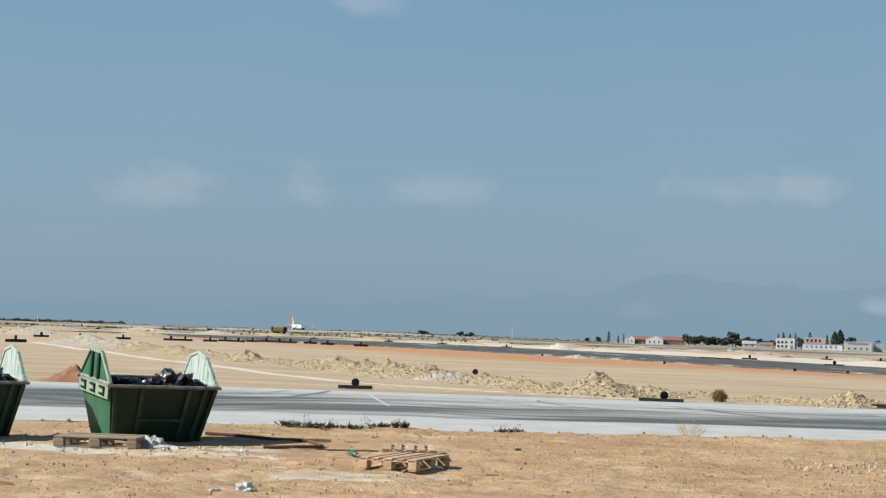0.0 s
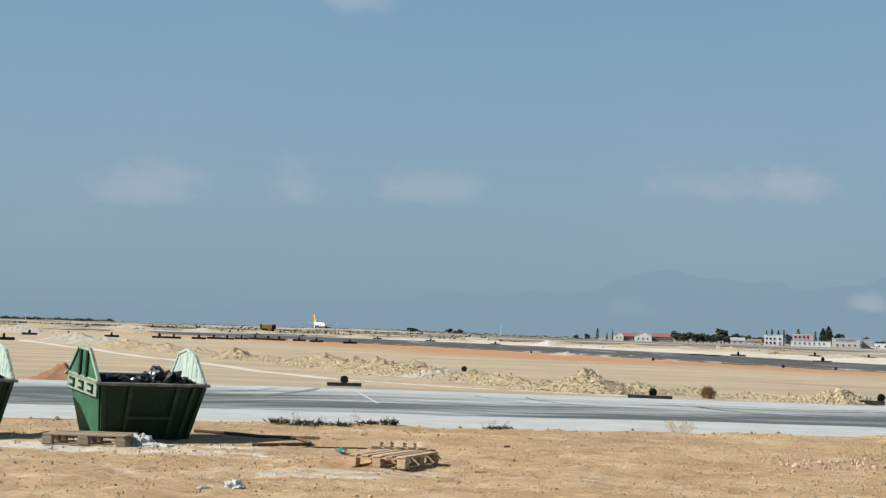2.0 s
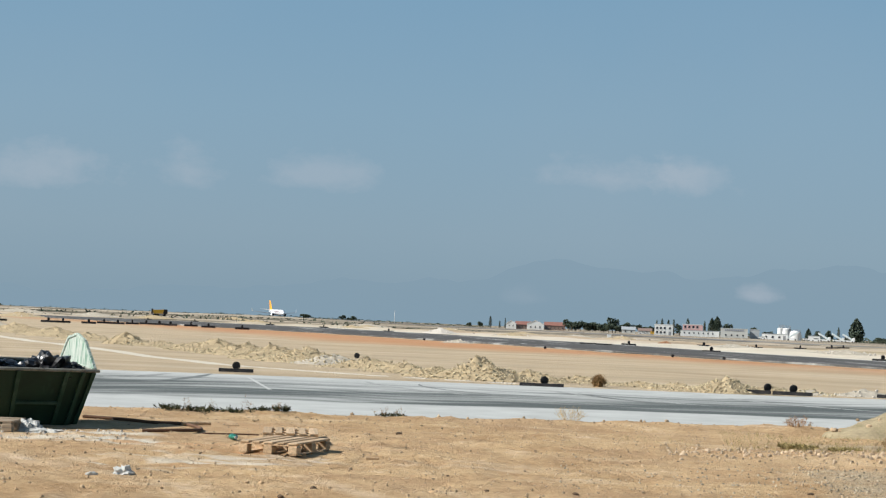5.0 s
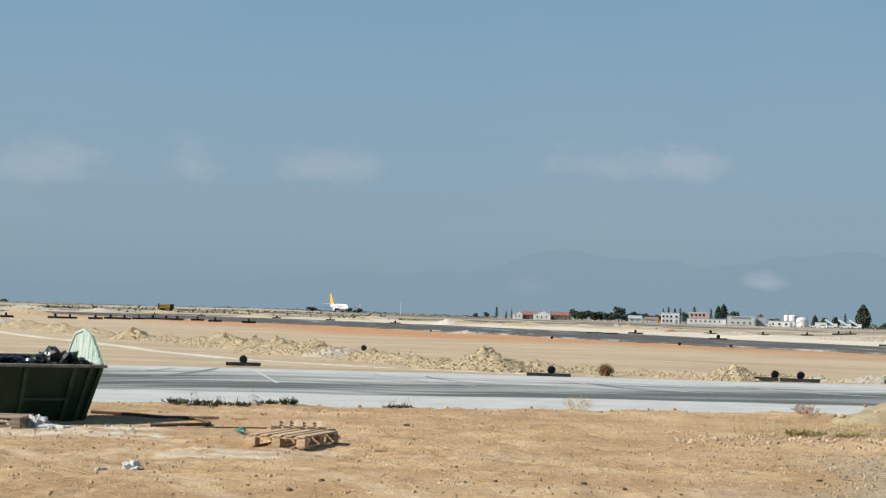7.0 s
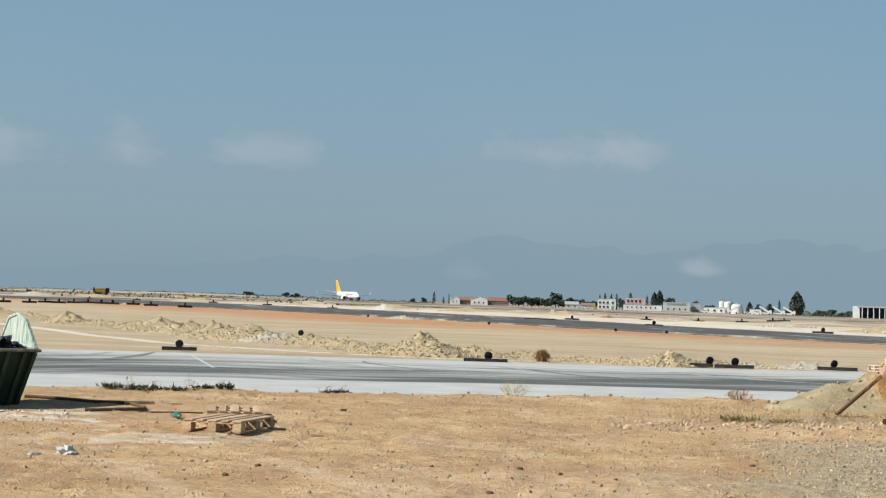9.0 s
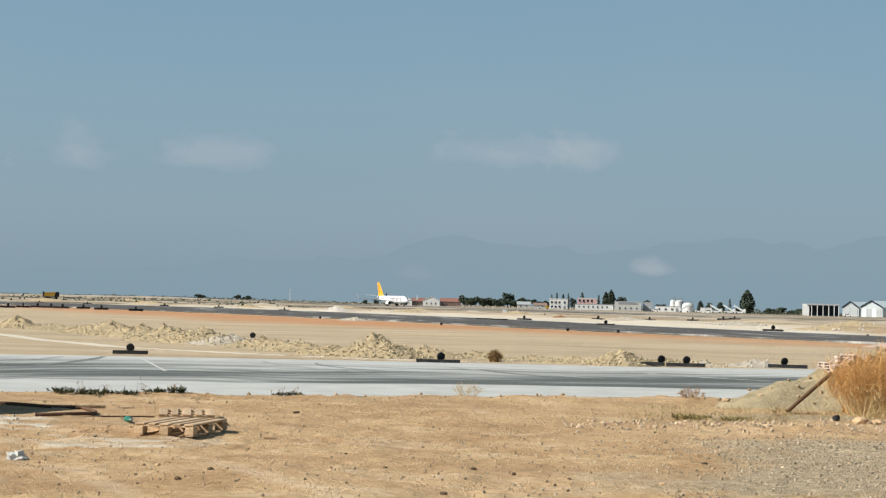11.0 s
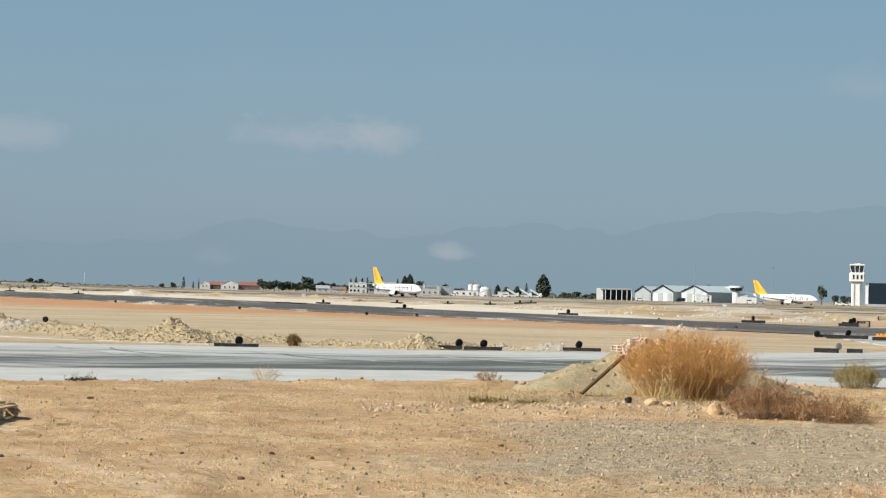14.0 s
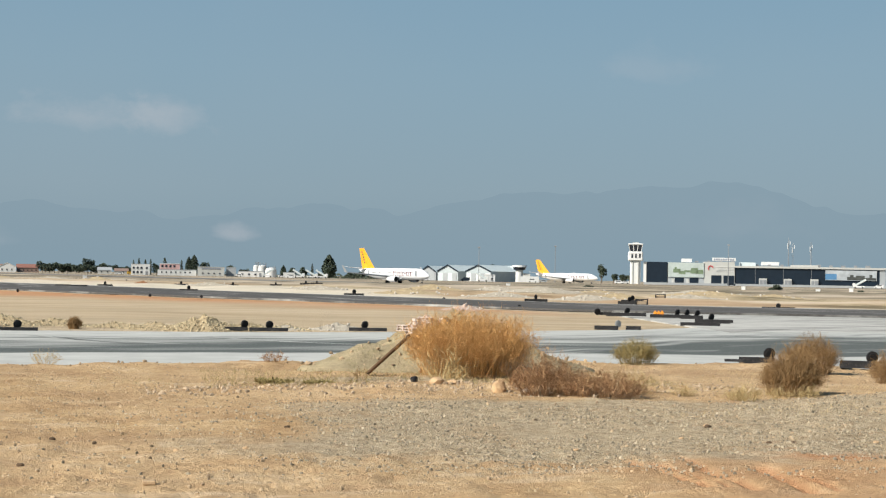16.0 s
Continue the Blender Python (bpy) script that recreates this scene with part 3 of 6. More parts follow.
    for ax, ay, bx, by, wd, k in ((-6.2, 20.6, -3.5, 17.9, 0.22, 0.62), (-3.5, 17.9, -1.3, 14.2, 0.20, 0.7), (-7.6, 19.2, -4.6, 16.6, 0.25, 0.55), (-4.6, 16.6, -2.8, 13.2, 0.22, 0.6), (-8.6, 22.9, -4.9, 20.2, 0.18, 0.5)):
        tracks = np.maximum(tracks, k * np.exp(-(line_distance(x, y, ax, ay, bx, by) / wd) ** 2) * (1 + 0.8 * litter))
    red = np.maximum(red, 0.42 * step(3.6, 5.5, x) * (1 - step(14.6, 16.6, y)))
    for ax, ay, bx, by, wd, dp in RUTS:
        red = np.maximum(red, 1.0 * np.exp(-(line_distance(x, y, ax, ay, bx, by) / wd) ** 2))
    red = np.maximum(red, 0.95 * np.exp(-((x - 7.5) / 0.75) ** 2 - ((y - 15.9) / 0.4) ** 2) + np.where(y < 24, 0.5 * litter, 0) * step(6, 7, x))
    beyond = step(2, 14, y - runf) * np.maximum(0.22 + 0.63 * step(-70, -15, y - verge), step(24, 34, x)) * step(90, 105, y)
    red = np.maximum(red, 0.4 * np.exp(-((x + 7.0) / 3.0) ** 2 - ((y - 25.6) / 1.6) ** 2))
    red = np.maximum(red, np.clip(np.exp(-((x + 5.9) / 1.4) ** 2 - ((y - 21.4) / 0.9) ** 2) * (0.45 - 0.9 * litter), 0, 0.6))
    azd = np.degrees(np.arctan2(x, y))
    far = step(-10, 40, y - verge) * step(140, 200, d)
    far = np.maximum(far, step(8, 12, -azd) * step(330, 420, d) * (0.5 + 0.5 * step(-0.1, 0.15, vnoise(x / 60, y / 22, 55))))
    gravel = step(0.0, 4.0, x) * step(15.2, 17.0, y) * (1 - step(22.5, 24.5, y + 0.1 * vnoise(x, y, 9))) + 0.5 * step(-8, 4, x) * step(12, 15, y) * (1 - step(17, 19, y))
    gravel = np.maximum(gravel, 0.95 * np.exp(-((x - 4.6) / 3.4) ** 2 - ((y - 27.6) / 1.3) ** 2))
    for key, val in (("infield", infield), ("red", red), ("pale", pale), ("far", far), ("gravel", gravel), ("beyond", beyond), ("track", tracks)):
        a = me.attributes.new(key, "FLOAT", "POINT")
        a.data.foreach_set("value", np.clip(val, 0, 1).astype(np.float32))
    tagged(new("ground", me), "dry orange-tan building-site soil with gravel and dust", "ground", kind="structure")


def ribbon(name, xs, lo, hi, across, mat, z, label, category="road"):
    """A slab between two edges, with u along it in metres and v across."""
    verts, faces, uvs = [], [], []
    u, last = 0.0, None
    for x in xs:
        a, b = Vector((x[0], x[1], 0)), Vector((x[2], x[3], 0))
        mid = (a + b) / 2
        u += (mid - last).length if last is not None else 0
        last = mid
        for k in range(across + 1):
            p = a.lerp(b, k / across)
            drop = float(np.interp(p.to_2d().length, [0, 320, 585, 684], [0, 0, -0.9, -0.65]))
            verts.append((p.x, p.y, z + drop))
            uvs.append((u, k / across))
    w = across + 1
    for r in range(len(xs) - 1):
        for k in range(across):
            faces.append((r * w + k, (r + 1) * w + k, (r + 1) * w + k + 1, r * w + k + 1))
    me = bpy.data.meshes.new(name)
    me.from_pydata(verts, [], faces)
    layer = me.uv_layers.new(name="lane")
    for loop in me.loops:
        layer.data[loop.index].uv = uvs[loop.vertex_index]
    me.materials.append(mat)
    ob = new(name, me)
    solid = ob.modifiers.new("thickness", "SOLIDIFY")
    solid.thickness, solid.offset = 0.12, -1
    return tagged(ob, label, category, kind="structure")


def build_paving():
    xs = []
    for x in np.concatenate([np.arange(-70, -20, 4.0), np.arange(-20, 24, 1.0), np.arange(24, 116, 4.0)]):
        wob = 0.25 * float(vnoise(np.array(x / 1.7), np.array(0.5), 8))
        xs.append((x, float(np.interp(x, NEAR_X, NEAR_Y)) + wob, x - 2, float(np.interp(x - 2, FAR_X, FAR_Y)) + wob))
    ribbon("taxiway", xs, 0, 1, 12, M_TAXI, 0.012, "dark asphalt taxiway under streaks of pale dust")
    # the runway under repair runs away to the distance; matched stations on both edges
    s = np.linspace(0, 1, 60)
    ax = np.interp(s, (0, 0.2, 0.45, 0.7, 0.85, 1), (110, 31, 15, -19, -52, -420))
    bx = np.interp(s, (0, 0.2, 0.45, 0.7, 0.85, 1), (115, 40, 26, -6, -57, -420))
    xs = [(a, float(np.interp(a, RUN_X, RUN_Y)), b, float(np.interp(b, RUNF_X, RUNF_Y))) for a, b in zip(ax, bx)]
    ribbon("runway", xs, 0, 1, 12, M_RUNWAY, 0.008, "newly laid dark asphalt runway with dusty edges")
    xs = []
    for s in np.linspace(0, 1, 40):
        x = 21.5 + s * 90
        xs.append((x, float(np.interp(x, FAR_X, FAR_Y)) - 5, x + 4.0 * (1 - s) + 2, float(np.interp(x + 6, RUN_X, RUN_Y)) + 8))
    ribbon("apron", xs, 0, 1, 12, M_APRON, 0.02, "wide asphalt junction under pale cement dust")


def build_hills():
    """Hazy mountain range behind the plain."""
    az = np.arange(-40, 50, 0.15)
    el = np.interp(az, (-40, -24, -14, -8.7, -5.4, -3.4, -2.3, -0.5, 2, 4.5, 6.6, 8, 9.6, 12, 14, 16, 18.5, 20.5, 22.5, 24, 27, 32, 50),
                   (0.5, 0.6, 0.9, 1.4, 1.75, 2.25, 2.35, 2.0, 1.85, 2.2, 2.5, 2.35, 2.1, 2.5, 3.0, 3.15, 3.25, 3.45, 3.3, 2.8, 2.5, 2.6, 2.0))
    el = el + 0.42 * vnoise(az / 2.1, az * 0, 10) + 0.24 * vnoise(az / 0.9, az * 0, 11) + 0.11 * vnoise(az / 0.37, az * 0, 12)
    D = 4700
    verts, faces = [], []
    for a, e in zip(np.radians(az), el):
        h = D * math.tan(radians(float(e)))
        for d, z in ((D - 300, -5), (D - 60, h * 0.6), (D, h), (D + 60, -5)):
            verts.append((d * math.sin(a), d * math.cos(a), z))
    for i in range(len(az) - 1):
        for k in range(3):
            faces.append((i * 4 + k, (i + 1) * 4 + k, (i + 1) * 4 + k + 1, i * 4 + k + 1))
    tagged(data_mesh("backdrop", verts, faces, M_HILL, True), "faint blue-grey mountain range, haze painted into its glow", "mountains", kind="structure")


build_ground()
build_paving()
build_hills()


def polar(az, d, dz=0.0, turn=0.0):
    """A pose on the ground at an azimuth and distance, its front (-y) turned to the origin."""
    x, y = d * math.sin(radians(az)), d * math.cos(radians(az))
    return pose(x, y, gz(x, y) + dz, 0, 0, -az + turn)


def spot(x, y, dz=0.0, rz=0.0, rx=0.0, ry=0.0):
    return pose(x, y, gz(x, y) + dz, rx, ry, rz)


# ---- skips, pallets and litter in the foreground ----
def build_skip(m, label):
    """Steel skip: tapering tub, rim, raised pentagonal ends, ribs."""
    s = empty("skip", m, label, "skip", "green skips")
    L, D, H, j, i = 0.85, 0.70, 0.88, 0.15, 0.26
    outer = rings([[(-L + j, -D + i, 0), (L - j, -D + i, 0), (L - j, D - i, 0), (-L + j, D - i, 0)],
                   [(-L, -D, H), (L, -D, H), (L, D, H), (-L, D, H)],
                   [(-L + 0.03, -D + 0.03, H), (L - 0.03, -D + 0.03, H), (L - 0.03, D - 0.03, H), (-L + 0.03, D - 0.03, H)],
                   [(-L + j + 0.05, -D + i + 0.03, 0.05), (L - j - 0.05, -D + i + 0.03, 0.05), (L - j - 0.05, D - i - 0.03, 0.05), (-L + j + 0.05, D - i - 0.03, 0.05)]], False)
    outer.faces.new([outer.verts[k] for k in (3, 2, 1, 0)]) if outer.verts.ensure_lookup_table() is None else None
    outer.verts.ensure_lookup_table()
    outer.faces.new([outer.verts[k] for k in (12, 13, 14, 15)])
    bmesh.ops.recalc_face_normals(outer, faces=outer.faces)
    tub = part("tub", outer, M_GREEN_SHADE, s, "green steel tub coloured near-black as shaded")
    # end sheet laid on the tub's end, its green lightened as the sunlit side
    def end_sheet(side, lift):
        x0, x1 = side * (L - j + lift), side * (L + lift)
        return rings([[(x0, -D + i, 0.03), (x0, D - i, 0.03), (x0 - side * 0.01, D - i, 0.03), (x0 - side * 0.01, -D + i, 0.03)],
                      [(x1, -D, H - 0.02), (x1, D, H - 0.02), (x1 - side * 0.01, D, H - 0.02), (x1 - side * 0.01, -D, H - 0.02)]])
    part("end_sheet", end_sheet(-1, 0.012), M_GREEN_END, s, "worn green end sheet in a lighter, sunlit tone")
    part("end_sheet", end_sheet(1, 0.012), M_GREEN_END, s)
    for y in (-D, D):
        part("rim", box_bm(2 * L + 0.14, 0.07, 0.045, (0, y, H), 0.012), M_RUST_EDGE, s, "scuffed rusty rim")
    for x in (-L, L):
        part("rim", box_bm(0.07, 2 * D - 0.08, 0.055, (x, 0, H), 0.012), M_RUST_EDGE, s)

    def rib(x_top, x_bot, y_side):
        return rings([[(x_bot - 0.03, y_side * (D - i), 0.02), (x_bot + 0.03, y_side * (D - i), 0.02), (x_bot + 0.03, y_side * (D - i + 0.045), 0.02), (x_bot - 0.03, y_side * (D - i + 0.045), 0.02)],
                      [(x_top - 0.03, y_side * D, H - 0.03), (x_top + 0.03, y_side * D, H - 0.03), (x_top + 0.03, y_side * (D + 0.045), H - 0.03), (x_top - 0.03, y_side * (D + 0.045), H - 0.03)]])
    for y_side in (-1, 1):
        for xt, xb in ((-0.80, -0.66), (-0.36, -0.34), (0.40, 0.34), (0.66, 0.56), (0.82, 0.69)):
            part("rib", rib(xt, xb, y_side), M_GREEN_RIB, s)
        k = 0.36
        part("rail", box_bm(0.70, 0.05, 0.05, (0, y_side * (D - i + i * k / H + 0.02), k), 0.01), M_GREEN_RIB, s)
    for side in (-1, 1):
        x = side * L
        z0, z1 = H + 0.02, H + 0.45
        prof = [(-D + 0.02, z0), (D - 0.02, z0), (0.26, z1), (-0.20, z1)] if side < 0 else [(-D + 0.02, z0), (D - 0.02, z0), (0.42, z1 - 0.06), (0.1, z1 + 0.03), (-0.22, z1 - 0.05)]
        ear = rings([[(x - 0.012, y, z) for y, z in prof], [(x + 0.012, y, z) for y, z in prof]])
        inner = M_FLAKED if side > 0 else M_GREEN_END
        e = part("raised_end", ear, inner, s, "flaked whitish raised end" if side > 0 else "green raised end with pale frame")
        for k in range(len(prof)):
            a, b = prof[k], prof[(k + 1) % len(prof)]
            c = ((a[0] + b[0]) / 2, (a[1] + b[1]) / 2)
            ang = math.atan2(b[1] - a[1], b[0] - a[0])
            ln = math.hypot(b[0] - a[0], b[1] - a[1])
            part("frame_bar", box_bm(0.055, ln, 0.05, (x, c[0], c[1]), 0.008, turn=pose(0, 0, 0, math.degrees(ang), 0, 0)), (M_PALE_FRAME, M_GREEN_SHADE, M_PALE_FRAME, M_PALE_FRAME)[k] if side < 0 else M_FLAKED, e)
        if side < 0:
            for y in (-0.16, 0.14):
                part("rib", box_bm(0.06, 0.075, 0.40, (x - 0.02, y, (z0 + z1) / 2), 0.008), M_GREEN_SHADE, e)
            # lifting brackets on a pale band below the raised end
            part("band", box_bm(0.02, 2 * D - 0.06, 0.20, (x - 0.025, 0, H - 0.11), 0.004), M_PALE_FRAME, s, "faded pale green band")
            for y in (-0.42, 0.0, 0.42):
                part("bracket", joined(box_bm(0.025, 0.22, 0.035, (x - 0.045, y, H - 0.05)), box_bm(0.025, 0.04, 0.13, (x - 0.045, y - 0.09, H - 0.11)),
                                       box_bm(0.025, 0.13, 0.03, (x - 0.045, y + 0.03, H - 0.15))), M_GREEN_SHADE, s)
    for x, y in ((-0.45, 0.25), (0.45, -0.25)):
        part("skid", box_bm(0.5, 0.08, 0.05, (x, y, 0.0), 0.01), M_RUST_EDGE, s)
    return s


SKIP_YAW = 42.0
SKIP = pose(-9.34, 24.22, gz(-9.34, 24.22), 0, 0, SKIP_YAW) @ pose(0, 0, 0.03, 4.5, 0.7, 0)
skip_one = build_skip(SKIP, "green open steel skip holding black rubbish bags")
SKIP_TWO = pose(-2.66, -1.08, gz(-12.06, 23.14) - gz(-9.34, 24.22)) @ SKIP
skip_two = copy_thing(skip_one, SKIP_TWO)


def crumple(name, m, size, mat, label, category, seed, group=""):
    """A crumpled bag or cloth: a pinched, folded lump."""
    bm = bmesh.new()
    bmesh.ops.create_icosphere(bm, subdivisions=4, radius=1.0)
    for v in bm.verts:
        p = v.co * 2.3 + Vector((seed * 3.1, seed * 1.7, 0))
        f = 1 + 0.55 * noise.noise(p) + 0.25 * noise.noise(p * 2.9) + 0.12 * noise.noise(p * 6.1)
        v.co = Vector((v.co.x * f * size[0], v.co.y * f * size[1], max(-0.12, v.co.z * f) * size[2]))
    ob = link(name, bm, mat)
    ob.matrix_basis = m
    return tagged(ob, label, category, group)


for base in (SKIP, SKIP_TWO):
    for k, (x, y, z, sx, sy, sz) in enumerate(((0.33, -0.1, 0.77, 0.34, 0.42, 0.29), (-0.38, 0.1, 0.77, 0.34, 0.42, 0.15), (0.64, -0.15, 0.80, 0.16, 0.38, 0.14), (0.0, 0.0, 0.69, 0.45, 0.4, 0.18))):
        crumple("rubbish_bag", base @ pose(x, y, z), (sx, sy, sz), M_BLACK_BAG, "black plastic rubbish bag heaped in a skip", "rubbish bag", k + 1, "rubbish bags")
crumple("plastic_sheet", spot(-8.62, 22.75), (0.17, 0.14, 0.16), M_CLOTH, "crumpled dirty white plastic sheet on the soil", "plastic sheet", 7)
crumple("plastic_sheet", spot(-8.36, 22.65), (0.27, 0.15, 0.06), M_CLOTH, "flattened dirty white plastic scrap beside a skip", "plastic sheet", 12)
crumple("rag", spot(-5.55, 17.55), (0.115, 0.09, 0.085), M_CLOTH, "crumpled pale grey rag lying on the soil", "rag", 9)
crumple("rag", spot(-5.85, 17.35), (0.06, 0.05, 0.03), M_CLOTH, "small pale scrap lying on the soil", "rag", 10)


def build_pallet(m, wood, label, broken=False):
    """Four-way wooden pallet, 0.8 x 1.2 m."""
    p = empty("pallet", m, label, "pallet", "wooden pallets")
    for x, w in ((-0.335, 0.13), (-0.17, 0.1), (0.0, 0.13), (0.17, 0.1), (0.335, 0.13)):
        if broken and x == 0.17:
            continue
        part("deck_board", box_bm(w, 1.2, 0.022, (x, 0, 0.133), 0.004), wood, p)
    for y in (-0.53, 0.0, 0.53):
        part("cross_board", box_bm(0.8, 0.12, 0.022, (0, y, 0.110), 0.004), wood, p)
        for x in (-0.345, 0.0, 0.345):
            part("block", box_bm(0.12, 0.15, 0.097, (x, y, 0.050), 0.006), wood, p)
    for x in (-0.345, 0.0, 0.345):
        part("bottom_board", box_bm(0.10, 1.2, 0.021, (x, 0, -0.004), 0.004), wood, p)
    return p


build_pallet(spot(-4.58, 21.38, 0.0, -10), M_PALLET, "weathered tan wooden pallet lying flat on the soil")
build_pallet(spot(-5.02, 23.75, 0.0, 12), M_PALLET, "weathered tan wooden pallet lying behind another one")
build_pallet(spot(-9.33, 22.55, 0.02, 97), M_OLD_WOOD, "grey broken wooden pallet beside a green skip", True)


def tube(name, pts, r, mat, label, category, m=None):
    cu = bpy.data.curves.new(name, "CURVE")
    cu.dimensions, cu.bevel_depth, cu.bevel_resolution = "3D", r, 2
    sp = cu.splines.new("NURBS")
    sp.points.add(len(pts) - 1)
    for q, p in zip(sp.points, pts):
        q.co = (*p, 1)
    sp.use_endpoint_u, sp.order_u = True, 3
    cu.materials.append(mat)
    dep = new(name, cu)
    me = bpy.data.meshes.new_from_object(dep)
    bpy.data.objects.remove(dep)
    ob = new(name, me)
    return tagged(ob, label, category)


def laid(pts, dz):
    return [(x, y, gz(x, y) + dz) for x, y in pts]


tube("bent_strip", laid([(-8.8, 25.55), (-8.2, 25.6), (-7.6, 25.45), (-7.0, 25.1), (-6.6, 24.6), (-6.45, 24.1), (-6.7, 23.75), (-7.2, 23.55)], 0.03), 0.026, M_PIPE, "bent rusty brown strip curling over the soil", "metal strip")
tube("bent_strip", laid([(-7.0, 24.95), (-6.75, 25.15), (-6.6, 25.2)], 0.04), 0.03, M_PALLET, "short pale wooden stick on the soil", "stick")
tube("thin_stick", laid([(-6.4, 23.95), (-6.0, 24.05), (-5.6, 24.2)], 0.012), 0.012, M_PIPE, "thin dry stick lying on the soil", "stick")

bottle = empty("bottle", spot(-5.66, 22.9, 0.05, 30, 90), "crushed green plastic bottle lying on the soil", "bottle")
part("body", rings([[(r * math.cos(a), r * math.sin(a) * 0.8, z) for a in np.linspace(0, 2 * math.pi, 12, endpoint=False)] for z, r in ((-0.09, 0.045), (-0.085, 0.055), (-0.02, 0.045), (0.03, 0.055), (0.07, 0.03), (0.1, 0.02))]), M_BOTTLE, bottle, smooth=True)
part("cap", cyl_bm(0.02, 0.02, 0.02, (0, 0, 0.11)), M_CLOTH, bottle)
for x, y, w, d, mat, label in ((-6.45, 25.84, 0.26, 0.12, M_PALLET, "short pale board lying on the soil"), (-3.33, 20.84, 0.17, 0.06, M_PALLET, "small pale wood offcut on the soil"), (0.32, 14.07, 0.11, 0.09, M_PALLET, "small orange-tan wood block on the soil")):
    b = link("board", box_bm(w, d, 0.035, (0, 0, 0.02), 0.006), mat)
    b.matrix_basis = spot(x, y, 0, random.uniform(-20, 20))
    tagged(b, label, "board")


# ---- soil mound, stones, rubble ----
def heap(name, x, y, rx, ry, h, mat, label, seed, stones=0, stone=0.09, stone_mat=None, group="heaps of rubble", category="heap"):
    """A heap of earth or rubble: an uneven dome, and stones lying on it as one mesh."""
    nr, na = 14, 40
    verts = [(0, 0, h)]
    base = gz(x, y)
    for r in range(1, nr + 1):
        f = r / nr
        for a in range(na):
            t = 2 * math.pi * a / na
            n0 = noise.noise(Vector((math.cos(t) * 1.3 + seed, math.sin(t) * 1.3, seed * 0.7)))
            q = f * (1 + 0.30 * n0)
            px, py = q * rx * math.cos(t), q * ry * math.sin(t)
            n1 = noise.noise(Vector((px * 2.1 / max(0.4, h), py * 2.1 / max(0.4, h), seed))) + 0.5 * noise.noise(Vector((px * 6, py * 6, seed)))
            z = h * ((1 - f) ** 1.15) * (1 + 0.22 * n1) + 0.10 * h * n1 * (1 - f)
            verts.append((px, py, z if r < nr else -0.15 * h - 0.04))
    faces = [(0, 1 + a, 1 + (a + 1) % na) for a in range(na)]
    for r in range(nr - 1):
        for a in range(na):
            i, k = 1 + r * na + a, 1 + r * na + (a + 1) % na
            faces.append((i, i + na, k + na, k))
    top = empty(name, pose(x, y, base - 0.02), label, category, group)
    o = data_mesh("earth", verts, faces, mat, True)
    o.parent = top
    if stones:
        rng = np.random.default_rng(seed)
        pts = []
        for _ in range(stones):
            f, t = math.sqrt(rng.uniform(0, 1)) * 0.98, rng.uniform(0, 6.283)
            r = min(nr, max(1, int(f * nr)))
            v = verts[1 + (r - 1) * na + int(t / 6.2832 * na) % na]
            s = stone * rng.uniform(0.35, 1.0) ** 1.5 * 1.3
            pts.append((v[0] + rng.normal(0, 0.03 * rx), v[1] + rng.normal(0, 0.03 * ry), max(v[2], 0) + s * 0.25, s))
        st = rocks("rubble", pts, stone_mat or M_ROCK, seed)
        st.parent = top
        tagged(st, kind="stuff")
    return top


LIME = "heap of broken yellowish limestone rubble beside the taxiway"
for k, (x, y, rx, ry, h, n, mat) in enumerate((
        (-5.1, 53.6, 2.0, 1.3, 0.72, 420, M_HEAP), (-3.5, 54.4, 1.5, 0.9, 0.38, 200, M_HEAP), (-1.9, 54.9, 1.4, 0.8, 0.26, 130, M_HEAP), (0.1, 53.8, 1.2, 0.7, 0.2, 80, M_HEAP), (-6.7, 54.4, 1.2, 0.8, 0.36, 130, M_HEAP),
        (2.7, 51.6, 1.35, 0.9, 0.52, 260, M_HEAP), (1.3, 52.2, 1.2, 0.7, 0.24, 110, M_HEAP), (4.2, 52.2, 1.0, 0.7, 0.3, 110, M_HEAP), (5.4, 52.9, 0.9, 0.6, 0.2, 60, M_GREYHEAP),
        (-19.6, 75.5, 2.6, 1.8, 0.62, 240, M_HEAP), (-17.4, 71.8, 2.4, 1.5, 0.55, 200, M_HEAP), (-15.3, 68.2, 2.2, 1.4, 0.58, 200, M_HEAP), (-13.4, 65.6, 2.2, 1.4, 0.62, 220, M_HEAP), (-11.9, 63.6, 1.7, 1.1, 0.46, 90, M_GREYHEAP),
        (-9.9, 60.4, 2.0, 1.1, 0.42, 150, M_HEAP), (-8.2, 57.6, 1.5, 1.0, 0.4, 120, M_HEAP), (-21.8, 79.5, 2.2, 1.4, 0.36, 120, M_HEAP), (-24.6, 83.0, 2.0, 1.3, 0.3, 90, M_HEAP), (-27.5, 86.2, 1.5, 1.1, 0.72, 120, M_HEAP),
        (-55.5, 130, 4.2, 2.2, 0.85, 60, M_GREYHEAP), (-49, 120, 3.6, 2.0, 0.62, 60, M_GREYHEAP), (-43, 110, 3.6, 2.0, 0.66, 60, M_HEAP), (-37, 101, 3.0, 1.8, 0.6, 60, M_HEAP), (-31.6, 92, 2.2, 1.5, 0.45, 60, M_HEAP))):
    heap("rubble_heap", x, y, rx, ry, h, mat, LIME, 20 + k, int(n * 3.4), 0.036 if y < 60 else 0.042)
heap("earth_heap", -8.25, 16.9, 0.35, 0.25, 0.09, M_REDHEAP, "small clod of dark red earth on the soil", 66, 0, group="heaps of earth")
